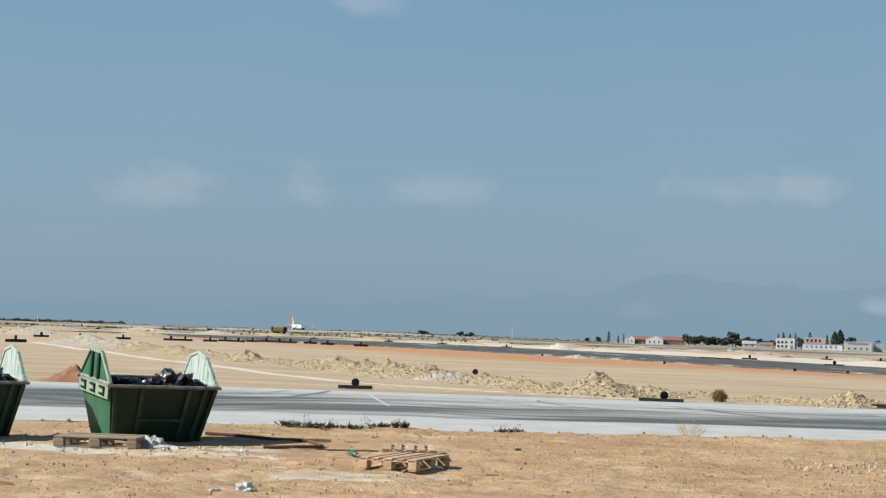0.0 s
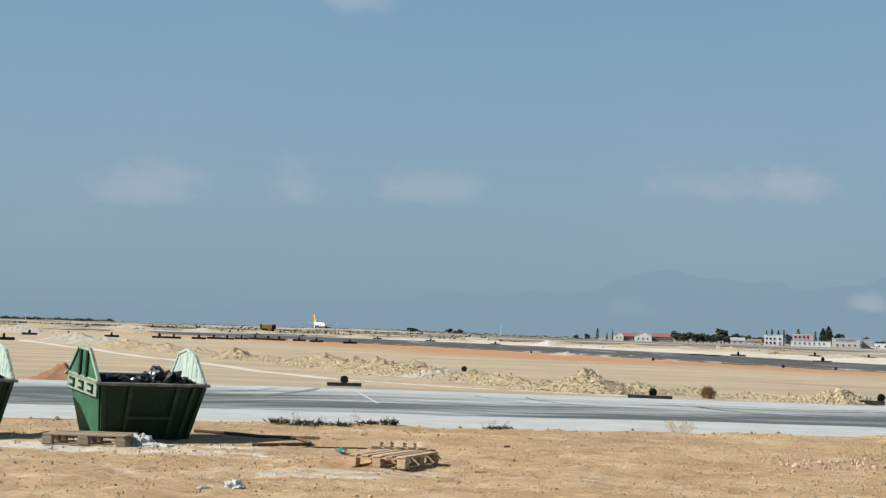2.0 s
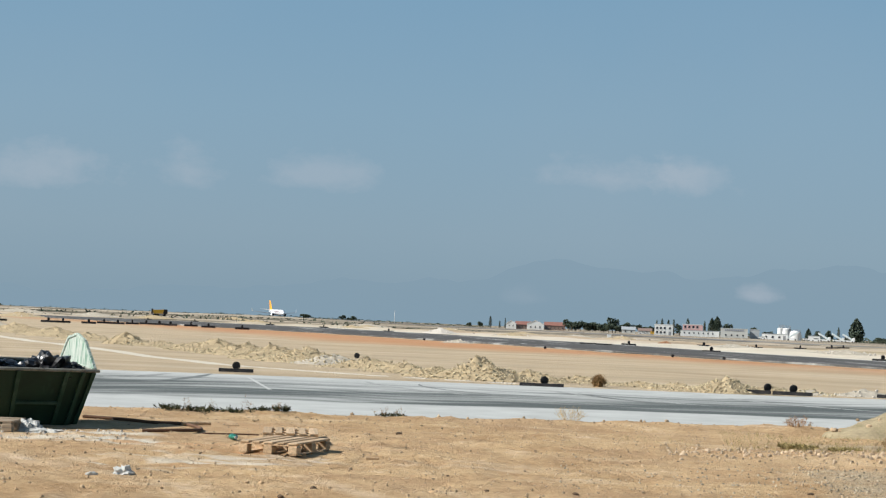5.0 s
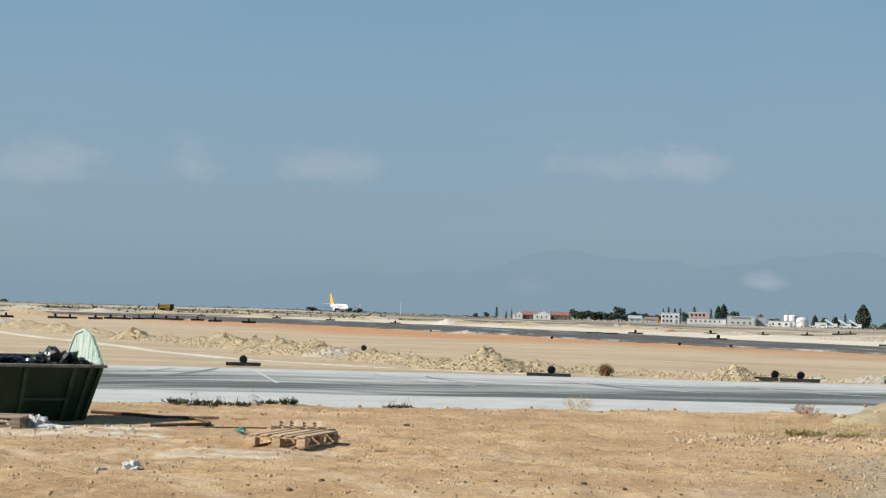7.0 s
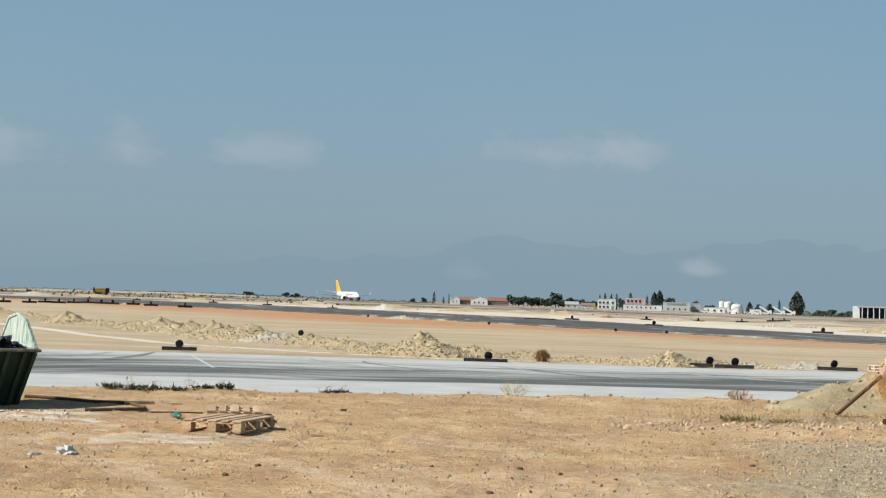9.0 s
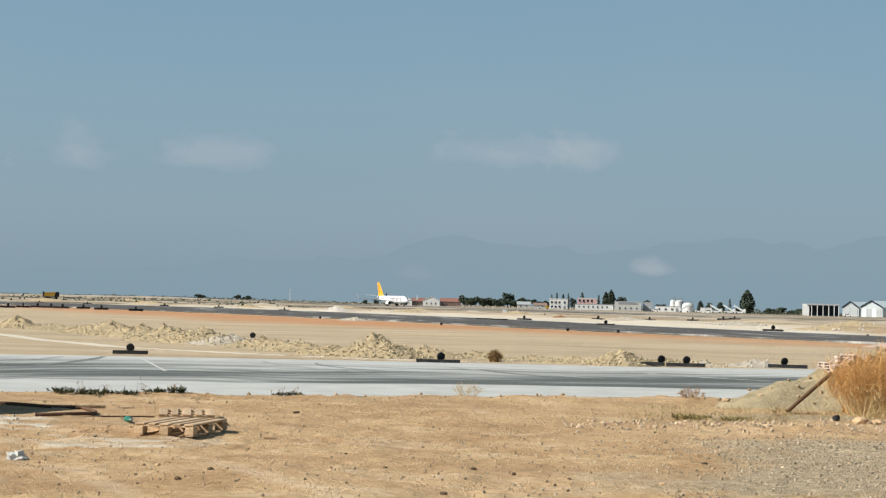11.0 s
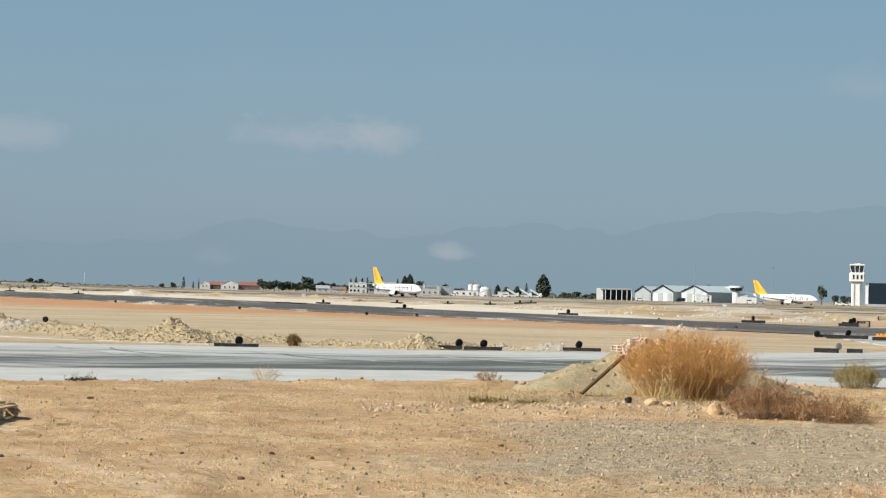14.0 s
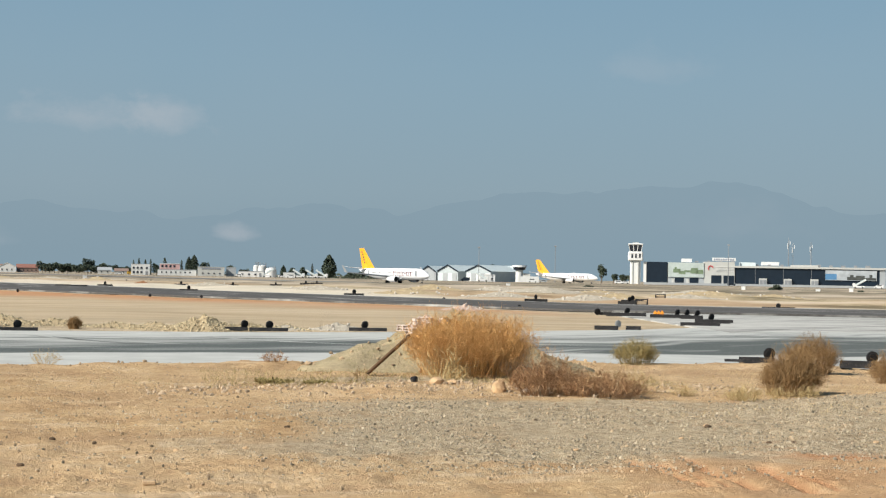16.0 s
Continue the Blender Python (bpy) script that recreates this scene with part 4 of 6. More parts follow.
heap("earth_heap", -20.4, 46.9, 1.25, 0.85, 0.5, M_REDHEAP, "heap of red earth by the taxiway", 60, 0, group="heaps of earth")
heap("earth_heap", 3.5, 216, 1.7, 1.3, 0.5, M_REDHEAP, "heap of red earth beyond the runway", 61, 0, group="heaps of earth")
heap("gravel_heap", 7.2, 53.6, 1.4, 0.8, 0.24, M_GREYHEAP, "low heap of grey gravel at the taxiway edge", 62, 40, 0.05, M_PLASTER, "heaps of gravel")
heap("gravel_heap", -33.8, 280, 3.4, 2.2, 0.95, M_PLASTER, "pale heap of crushed stone by the runway", 63, 40, 0.15, M_PLASTER, "heaps of gravel")
heap("gravel_heap", -16.6, 151, 1.7, 1.2, 0.36, M_GREYHEAP, "small grey gravel heap at the runway edge", 64, 30, 0.08, M_PLASTER, "heaps of gravel")
heap("gravel_heap", 19.6, 91.2, 1.6, 1.1, 0.3, M_PINK, "small pinkish gravel heap at the runway edge", 65, 40, 0.06, M_PLASTER, "heaps of gravel")
for k, (x, y, rx, h) in enumerate(((41, 213, 5, 0.8), (54, 231, 4, 0.7), (-58, 330, 5, 0.7), (-12, 330, 5, 0.6), (-3, 300, 4, 0.6), (-160, 470, 9, 1.2), (-130, 430, 8, 0.9), (-190, 480, 9, 1.0), (-105, 270, 6, 0.8), (-120, 250, 6, 0.7), (-70, 420, 6, 0.7), (70, 190, 6, 0.5), (60, 200, 4, 0.4), (-96, 205, 6, 0.8), (-112, 235, 7, 0.9), (-128, 275, 7, 0.8), (-150, 330, 9, 1.2), (-175, 395, 9, 1.1), (-90, 380, 7, 0.9), (-215, 560, 12, 1.6), (-140, 560, 12, 1.3), (-250, 640, 14, 1.5), (-60, 520, 9, 0.9), (-100, 600, 12, 1.2), (-30, 430, 7, 0.7), (40, 136, 4, 0.5), (47, 150, 5, 0.6), (57, 158, 5, 0.55), (63, 168, 6, 0.6), (36, 152, 4, 0.5), (30, 168, 5, 0.6), (22, 180, 4, 0.5), (72, 172, 5, 0.5), (50, 190, 6, 0.7), (-20, 262, 4, 0.6), (12, 214, 4, 0.5))):
    heap("gravel_heap", x, y, rx, 2.2, h, M_GREYHEAP if k % 2 else M_HEAP, "low pale heap of spoil on the airfield", 70 + k, 30, 0.14, M_PLASTER, "heaps of gravel")

heap("soil_mound", 6.35, 31.0, 3.1, 1.9, 1.05, M_MOUND, "olive-grey soil mound with dry grass and a bush in front", 90, 150, 0.05, M_STONE, "soil mounds", "mound")
RNG = np.random.default_rng(5)


def build_hollow_block():
    """Clay block with two open cells."""
    web = [box_bm(0.24, 0.11, 0.016, (0, 0, z)) for z in (-0.05, 0.0, 0.05)] + [box_bm(0.016, 0.11, 0.084, (x, 0, 0)) for x in (-0.112, 0.0, 0.112)]
    return joined(*web)


brick_pile = empty("brick_pile", pose(5.75, 30.4, 0.74), "pile of pale pinkish hollow clay blocks on a soil mound", "bricks")
first_block = None
for k in range(26):
    m = pose(RNG.normal(0, 0.20), RNG.normal(0, 0.12), 0.02 + 0.3 * (k / 26) * RNG.uniform(0.5, 1.0), RNG.uniform(-30, 30), RNG.uniform(-40, 40), RNG.uniform(-60, 60))
    first_block = share(first_block, brick_pile, m) if first_block else part("brick", build_hollow_block(), M_HOLLOW, brick_pile, m=m)
tube("wooden_pole", [(4.42, 28.75, gz(4.42, 28.75) + 0.03), (4.8, 28.95, 0.38), (5.25, 29.2, 0.74)], 0.036, M_OLDPOLE, "rough brown wooden pole leaning on a soil mound", "pole")


def boulder(x, y, size, mat, label, seed, tall=1.0):
    bm = bmesh.new()
    bmesh.ops.create_icosphere(bm, subdivisions=2, radius=1.0)
    for v in bm.verts:
        f = 1 + 0.28 * noise.noise(v.co * 1.3 + Vector((seed, 0, 0))) + 0.12 * noise.noise(v.co * 3.5 + Vector((0, seed, 0)))
        v.co = Vector((v.co.x * f * size, v.co.y * f * size * 0.8, v.co.z * f * size * tall))
    ob = link("stone", bm, mat)
    ob.matrix_basis = spot(x, y, size * tall * 0.45, seed * 37)
    return tagged(ob, label, "stone", "loose stones")


boulder(5.92, 24.95, 0.125, M_TANROCK, "squarish tan rock standing on the soil", 1, 1.1)
boulder(4.76, 26.0, 0.075, M_BLACK, "black charred lump on the soil", 2, 0.9)
boulder(5.12, 25.9, 0.15, M_TANROCK, "flat tan rock on the soil", 3, 0.5)
boulder(5.35, 25.8, 0.10, M_TANROCK, "flat tan rock on the soil", 13, 0.5)
boulder(6.35, 24.9, 0.06, M_PLASTER, "small white stone on the soil", 4, 0.8)
for k, (x, y, size, dark) in enumerate((
        (-0.82, 15.64, 0.05, 1), (-0.6, 17.5, 0.05, 1), (-0.17, 17.28, 0.04, 1), (1.98, 18.97, 0.04, 1), (-1.55, 17.56, 0.035, 1),
        (5.23, 20.02, 0.04, 1), (-2.14, 18.99, 0.03, 1), (-3.32, 16.96, 0.06, 1), (-3.47, 16.07, 0.05, 1), (2.0, 19.03, 0.045, 1),
        (-3.73, 25.94, 0.07, 1), (7.15, 19.06, 0.07, 1), (7.17, 17.2, 0.05, 1), (7.49, 17.25, 0.04, 1), (-1.83, 26.58, 0.06, 0),
        (-1.79, 26.52, 0.06, 0), (-4.12, 17.33, 0.05, 0), (-3.98, 17.41, 0.05, 0), (-2.08, 17.03, 0.05, 0), (7.27, 19.43, 0.06, 0),
        (6.33, 17.71, 0.05, 0), (8.5, 17.29, 0.06, 0), (6.33, 24.61, 0.06, 0), (0.64, 16.65, 0.05, 0), (1.35, 16.82, 0.05, 0),
        (4.77, 16.57, 0.05, 0))):
    boulder(x, y, size * 0.8 if dark else size * 0.7, M_DARKSTONE if dark else M_TANROCK, "small dark stone on the soil" if dark else "small tan stone on the soil", 20 + k, 0.5)


def scatter(name, n, x0, x1, y0, y1, s0, s1, mat, label, seed, keep=None):
    rng = np.random.default_rng(seed)
    pts = []
    xs, ys = rng.uniform(x0, x1, n * 2), rng.uniform(y0, y1, n * 2)
    zs = terrain(xs, ys)
    near = np.interp(xs, NEAR_X, NEAR_Y)
    for x, y, z, e in zip(xs, ys, zs, near):
        if y < e - 0.15 and abs(x) < y * 0.62 and (keep is None or keep(x, y, rng)):
            s = s0 + (s1 - s0) * rng.uniform(0, 1) ** 4
            pts.append((x, y, float(z) + s * 0.3, s))
    return tagged(rocks(name, pts[:n], mat, seed), label, "pebbles", kind="stuff")


scatter("pebbles", 15000, -13, 15, 12, 33, 0.004, 0.024, M_STONE, "loose tan pebbles strewn over the soil", 31)
scatter("gravel", 17000, -1, 15, 14.5, 24, 0.004, 0.024, M_GRAVEL, "loose grey gravel strewn over the soil", 32, lambda x, y, r: r.uniform() < min(1, max(0.12, x / 4)) and y < 23.5 and vnoise(np.array(x / 1.6), np.array(y / 0.8), 61) > -0.16)
scatter("roadside_stones", 2600, -14, 15, 26, 33.5, 0.012, 0.055, M_STONE, "clods and stones along the taxiway edge", 33, lambda x, y, r: y > np.interp(x, NEAR_X, NEAR_Y) - abs(r.normal(0, 0.5)) - 0.2)
scatter("rubble_strip", 3000, 0.5, 10.5, 23.4, 27.4, 0.007, 0.042, M_CLOD, "strip of pale stones and clods below a mound", 34, lambda x, y, r: abs(y - 25.4 - 0.02 * x) < abs(r.normal(0, 0.9)))
scatter("plaster_waste", 420, -11.5, -7.0, 21.6, 23.6, 0.008, 0.03, M_PLASTER, "crumbs of white plaster waste beside the skips", 35)


# ---- dry bushes and weeds ----
def blades(paths, width):
    """Thin ribbons along polylines, as vertices and faces."""
    v, f = [], []
    for p, w in zip(paths, width):
        side = np.cross(p[-1] - p[0], RNG.normal(0, 1, 3))
        side = side / (np.linalg.norm(side) + 1e-9)
        k0 = len(v)
        for k, q in enumerate(p):
            s = side * w * (1 - 0.7 * k / (len(p) - 1))
            v.append(q - s)
            v.append(q + s)
        for k in range(len(p) - 1):
            a = k0 + 2 * k
            f.append((a, a + 1, a + 3, a + 2))
    return v, f


def build_bush(name, m, w, h, n, mat, label, seed, category="bush", thick=0.0028, lean=0.0, tuft=9, spread=0.55, top_round=0.8, wild=0.0):
    """Dry shrub: stems fan out of the root, each with side twigs and small dry leaves."""
    rng = np.random.default_rng(seed)
    e = empty(name, m, label, category, "dry plants")
    stems, twigs = [], []
    for _ in range(n):
        a, q = rng.uniform(0, 6.283), math.sqrt(rng.uniform(0, 1))
        root = np.array([math.cos(a) * q * w * 0.5 * spread, math.sin(a) * q * w * 0.4 * spread, 0.0])
        reach = q * w * 0.5 * rng.uniform(0.8, 1.12) * (1 + wild * max(0, rng.normal(0, 1)))
        top = np.array([math.cos(a) * reach + lean * h, math.sin(a) * reach * 0.85, h * rng.uniform(0.55, 1.05) * (1 + 0.6 * wild * rng.normal(0, 1)) * math.sqrt(max(0.12, 1 - top_round * q * q))])
        mid = root * 0.4 + top * 0.6 + rng.normal(0, 0.04, 3) * w
        mid[2] = top[2] * rng.uniform(0.55, 0.75)
        stems.append(np.array([root, root * 0.6 + mid * 0.4, mid, top]))
        for _ in range(tuft):
            s = rng.uniform(0.3, 1.0)
            p = mid + (top - mid) * (s - 0.5) * 2 if s > 0.5 else root + (mid - root) * s * 2
            tip = p + rng.normal(0, 1, 3) * np.array([0.055, 0.055, 0.05]) * (0.5 + h) + np.array([0, 0, 0.09 * h])
            tip[2] = max(tip[2], 0.01)
            twigs.append(np.array([p, (p + tip) / 2 + rng.normal(0, 0.008, 3), tip]))
    for nm, ps, wd in (("brushwood", stems, thick), ("foliage", twigs, thick * 0.8)):
        v, f = blades(ps, np.full(len(ps), wd) * rng.uniform(0.6, 1.3, len(ps)))
        o = data_mesh(nm, [tuple(q) for q in v], f, mat)
        o.parent = e
        tagged(o, kind="stuff")
    return e


build_bush("dry_bush", spot(6.30, 28.9, 0.02), 2.30, 1.14, 1300, M_AMBER, "large dry amber bush in front of a soil mound", 41, thick=0.0024, tuft=22, spread=0.8, top_round=0.5, wild=0.12)
build_bush("dead_stalks", spot(5.55, 27.75), 1.1, 0.62, 26, M_STRAW, "pale dead stalks sticking out before an amber bush", 55, "stalks", thick=0.008, tuft=5, spread=0.35, wild=0.35)
build_bush("dry_bush", spot(6.55, 24.5), 1.15, 0.60, 330, M_RUSSET, "dry russet-brown thorny bush on stony soil", 42, thick=0.0030, tuft=20, spread=0.7, wild=0.30)
build_bush("dry_bush", spot(7.3, 24.15), 1.35, 0.38, 360, M_RUSSET, "low dry russet bush spreading over stones", 43, thick=0.0030, tuft=18, spread=0.8, wild=0.35)
build_bush("grass_tuft", spot(8.0, 24.6), 0.8, 0.42, 110, M_STRAW, "dry straw grass beside a russet bush", 56, "grass", tuft=6, thick=0.003, wild=0.3)
build_bush("shrub", spot(10.65, 32.6), 1.0, 0.52, 380, M_OLIVE, "small olive-brown shrub beside the taxiway", 44, "shrub", tuft=14, spread=0.7, wild=0.12)
build_bush("shrub", spot(10.4, 24.2), 1.0, 0.74, 560, M_BROWN, "dense brown dry shrub on the soil", 45, "shrub", lean=0.12, tuft=18, spread=0.7, wild=0.12)
build_bush("shrub", spot(13.45, 30.1), 1.1, 0.74, 480, M_BROWN, "dense brown dry shrub near the taxiway", 46, "shrub", tuft=16, spread=0.7, wild=0.12)
build_bush("shrub", spot(14.0, 27.8), 0.9, 0.6, 380, M_BROWN, "brown dry shrub on the soil", 47, "shrub", tuft=14, spread=0.7, wild=0.15)
for k, (x, y, wd, h) in enumerate(((9.5, 23.7, 0.6, 0.26), (9.9, 23.4, 0.5, 0.22), (9.2, 23.3, 0.5, 0.2), (10.3, 23.3, 0.5, 0.2), (11.35, 20.6, 0.45, 0.24), (8.7, 24.3, 0.5, 0.2))):
    build_bush("grass_tuft", spot(x, y), wd, h, 80, M_STRAW, "dry straw grass at the foot of a shrub", 110 + k, "grass", tuft=4, thick=0.003, wild=0.25)
build_bush("shrub", spot(-1.16, 51.7), 0.52, 0.36, 150, M_BROWN, "small round brown shrub by the rubble", 48, "shrub", thick=0.01, tuft=10, spread=0.8, top_round=0.6)
build_bush("grass_tuft", spot(-1.25, 31.5), 0.72, 0.30, 55, M_STRAW, "thin dry grass tuft at the taxiway edge", 49, "grass", tuft=4, thick=0.004)
build_bush("grass_tuft", spot(3.1, 32.0), 0.6, 0.22, 60, M_RUSSET, "low reddish dry weed at the taxiway edge", 50, "grass", tuft=6, thick=0.004)
build_bush("grass_tuft", spot(11.2, 20.9), 0.55, 0.28, 70, M_STRAW, "dry straw grass on the gravel bank", 51, "grass", tuft=5, thick=0.004)
build_bush("grass_tuft", spot(9.3, 23.1), 0.5, 0.26, 60, M_STRAW, "dry straw grass on the soil", 52, "grass", tuft=5, thick=0.004)
build_bush("grass_tuft", spot(5.5, 26.9), 0.9, 0.30, 60, M_STRAW, "dry straw grass at the foot of a mound", 53, "grass", tuft=5, thick=0.004)
build_bush("grass_tuft", spot(4.1, 27.6), 0.35, 0.30, 14, M_BROWN, "thin dry weed stalks beside a mound", 54, "grass", tuft=3, thick=0.006)
for x, y, w, h, n, s in ((-8.25, 28.6, 0.55, 0.08, 40, 1), (-7.75, 28.75, 0.6, 0.11, 40, 2), (-7.2, 28.95, 0.7, 0.06, 40, 3), (-6.75, 29.2, 0.45, 0.05, 30, 4), (-6.4, 29.25, 0.36, 0.10, 30, 5), (-4.5, 30.2, 0.62, 0.07, 40, 6), (2.6, 27.0, 0.7, 0.07, 70, 7), (3.3, 26.7, 0.5, 0.06, 50, 8)):
    build_bush("weed", spot(x, y), w, h, n, M_WEED if s < 7 else M_OLIVE, "low dark green weed at the taxiway edge" if s < 7 else "low olive weed on the soil", 60 + s, "weed", thick=0.012, tuft=8, spread=0.9, top_round=0.5)

for k, (x, y) in enumerate(((-8.0, 28.7), (-7.5, 28.85), (-7.0, 29.05), (-6.45, 29.2), (-4.7, 30.15), (-4.3, 30.25))):
    build_bush("weed_stalks", spot(x, y), 0.3, 0.26, 6, M_BROWN, "thin dark stalks rising from a roadside weed", 130 + k, "weed", thick=0.005, tuft=3, wild=0.3)


def build_grass(name, n, x0, x1, y0, y1, h, mat, label, seed, keep):
    """Short dry stubble: thin blades, one mesh."""
    rng = np.random.default_rng(seed)
    xs, ys = rng.uniform(x0, x1, n), rng.uniform(y0, y1, n)
    zs = terrain(xs, ys)
    paths = []
    for x, y, z in zip(xs, ys, zs):
        if keep(x, y, rng):
            hh = h * rng.uniform(0.3, 1.0)
            base = np.array([x, y, float(z) - 0.01])
            tip = base + np.array([rng.normal(0, 0.6) * hh, rng.normal(0, 0.6) * hh, hh])
            paths.append(np.array([base, base * 0.5 + tip * 0.5 + (0, 0, 0.1 * hh), tip]))
    v, f = blades(paths, np.full(len(paths), 0.0035))
    return tagged(data_mesh(name, [tuple(q) for q in v], f, mat), label, "grass", kind="stuff")


build_grass("stubble", 5200, 1.5, 9.5, 25.6, 30.5, 0.10, M_OLIVE, "short olive-grey dry stubble round a soil mound", 81, lambda x, y, r: abs(vnoise(np.array(x / 0.9), np.array(y / 0.9), 31)) > 0.08 and r.uniform() < 0.9)
build_grass("stubble", 1500, -1, 4.5, 25.8, 28.2, 0.06, M_OLIVE, "thin dry stubble on the soil", 82, lambda x, y, r: vnoise(np.array(x / 0.7), np.array(y / 0.5), 32) > 0.12)
build_grass("dry_stubble", 2600, 7.5, 13.5, 20.5, 31, 0.08, M_STRAW, "thin straw-coloured stubble on the soil", 83, lambda x, y, r: vnoise(np.array(x / 1.1), np.array(y / 1.1), 33) > 0.1)

# a stray painted line across the taxiway
mk = Vector((2.55, -8.05, 0)).normalized()
mk_side = Vector((-mk.y, mk.x, 0)) * 0.045
mk_pts = [Vector((-11.4, 47.3, 0.018)), Vector((-8.85, 39.25, 0.018))]
mk_bm = bmesh.new()
mk_v = [mk_bm.verts.new(p + q) for p, q in ((mk_pts[0], mk_side), (mk_pts[0], -mk_side), (mk_pts[1], -mk_side), (mk_pts[1], mk_side))]
mk_bm.faces.new(mk_v)
bmesh.ops.recalc_face_normals(mk_bm, faces=mk_bm.faces)
tagged(link("trim_line", mk_bm, M_CREAM), "white painted line across the taxiway", "road marking", kind="structure")

# tyre marks curving off the taxiway
def tyre_mark(pts, width, mat, label):
    n = 24
    bm = bmesh.new()
    a, b, c = (Vector((*p, 0.017)) for p in pts)
    pairs = []
    for k in range(n + 1):
        u = k / n
        p = a * (1 - u) ** 2 + b * 2 * u * (1 - u) + c * u * u
        d = ((b - a) * (1 - u) + (c - b) * u).normalized()
        w = width * (0.25 + 0.75 * math.sin(math.pi * min(1, 0.08 + u * 0.86))) * (0.85 + 0.3 * random.random())
        q = Vector((-d.y, d.x, 0)) * w / 2
        pairs.append((bm.verts.new(p + q), bm.verts.new(p - q)))
    for (p, q), (r, s) in zip(pairs, pairs[1:]):
        bm.faces.new((p, q, s, r))
    bmesh.ops.recalc_face_normals(bm, faces=bm.faces)
    tagged(link("trim_mark", bm, mat), label, "tyre mark", kind="structure")


for pts, w in ((((-12.5, 40.6), (-12.0, 43.5), (-12.6, 47.8)), 0.32), (((-1.6, 45.4), (-0.6, 42.4), (0.9, 41.2)), 0.22), (((-6.2, 46.8), (-5.8, 44.0), (-3.4, 42.0)), 0.16), (((-17.5, 39.4), (-15, 40.4), (-13.4, 44.5)), 0.3)):
    tyre_mark(pts, w, M_TYRE_MARK, "dark curved tyre mark swept through dust on the taxiway")
for pts, w in ((((-7.8, 47.2), (-6.8, 43.6), (-4.2, 41.3)), 0.30), (((-2.4, 46.6), (-1.2, 43.2), (1.8, 41.4)), 0.4), (((-13.6, 46.8), (-13.4, 43.2), (-14.5, 40.6)), 0.4), (((2.6, 46.8), (3.6, 43.4), (7.0, 42.0)), 0.35), (((8.6, 47.2), (9.5, 44.5), (12.5, 43.0)), 0.3)):
    tyre_mark(pts, w, M_DUST_MARK, "pale curved streak of dust dragged over the taxiway")

# ---- black marker bars with round discs ----
def build_marker(m, length, disc_x, label, disc=True, radius=0.125, disc_mat=None, tilt=0.0, bar=True, extra=(), tall=1.0, lean=0.0):
    e = empty("marker", m, label, "marker", "airfield marker bars")
    hb = radius * 0.75 * tall
    if bar:
        prof = [(-0.09, 0), (0.09, 0), (0.06, hb), (-0.06, hb)]
        bm = rings([[(-length / 2, y, z) for y, z in prof], [(length / 2, y, z) for y, z in prof]])
        part("bar", bm, M_BLACK, e, "low black rubber bar")
    if disc:
        for dx in (disc_x, *extra):
            z = radius * 0.98 + (hb * 0.7 if bar else 0.0)
            t = pose(0, 0, 0, 0, lean, 0) @ pose(0, 0, 0, 90, 0, tilt)
            d = part("disc", cyl_bm(radius, radius, 0.05, (dx, 0.09 if bar else 0.0, z), 20, turn=t), disc_mat or M_BLACK, e)
            part("hub", cyl_bm(radius * 0.72, radius * 0.66, 0.02, (dx + 0.03 * math.sin(radians(tilt)), (0.09 if bar else 0.0) - 0.033 * math.cos(radians(tilt)), z), 20, turn=t), M_TYRE if disc_mat is None else disc_mat, d)
    return e


LBL = "black marker bar with a round black disc"
for x, y, ln, dx, tilt, extra in ((-12.33, 49.8, 1.07, 0.0, 0, ()), (-2.85, 49.65, 1.33, 0.08, 26, ()), (3.72, 51.3, 0.76, 0.27, 32, ()), (4.72, 51.0, 1.2, 0.02, 32, ()), (8.0, 52.1, 1.22, -0.1, 42, ()),
                                  (25.2, 78.9, 2.0, 0.05, 42, ()), (27.1, 74.6, 1.06, 0.25, 50, ()), (25.35, 67.2, 1.51, -0.05, 48, ()), (13.46, 33.0, 0.75, 0.26, 22, ()), (15.1, 31.5, 0.8, 0.25, 25, ()), (44.16, 104.6, 2.2, 0.0, 20, ())):
    build_marker(spot(x, y, 0.03, -math.degrees(math.atan2(x, y))), ln, dx, LBL + " at the taxiway edge", tilt=tilt, extra=extra, radius=0.125 if y < 60 else 0.16, lean=24 if tilt > 12 else 0, tall=1.6 if x > 13 else 1.15)
for x, y, ln, label in ((24.93, 81.7, 0.65, "short black marker bar at the taxiway edge"), (23.4, 63.4, 1.6, "long black marker bar lying at the taxiway edge"), (18.55, 57.2, 0.55, "short black marker bar beside a grey disc"), (12.85, 32.75, 0.4, "short thin black bar at the taxiway edge"), (26.2, 68.6, 1.2, "black marker bar lying at the taxiway edge")):
    build_marker(spot(x, y, 0.03, -math.degrees(math.atan2(x, y))), ln, 0, label, disc=False, radius=0.2 if y > 40 else 0.07)
build_marker(spot(24.5, 81.6, 0.03, -17), 1, 0, "round black disc standing at the taxiway edge", bar=False, radius=0.17, tilt=30, lean=20)
build_marker(spot(17.4, 56.8, 0.03, -17), 0.86, 0.42, "black marker bar with a round grey disc at the taxiway edge", disc_mat=M_GREYDISC, tilt=35, tall=1.6)
far_marker = build_marker(spot(-1.1, 196, 0.02, 0), 1.75, 0.0, LBL + " beyond the runway", radius=0.21, tilt=52, tall=1.6)
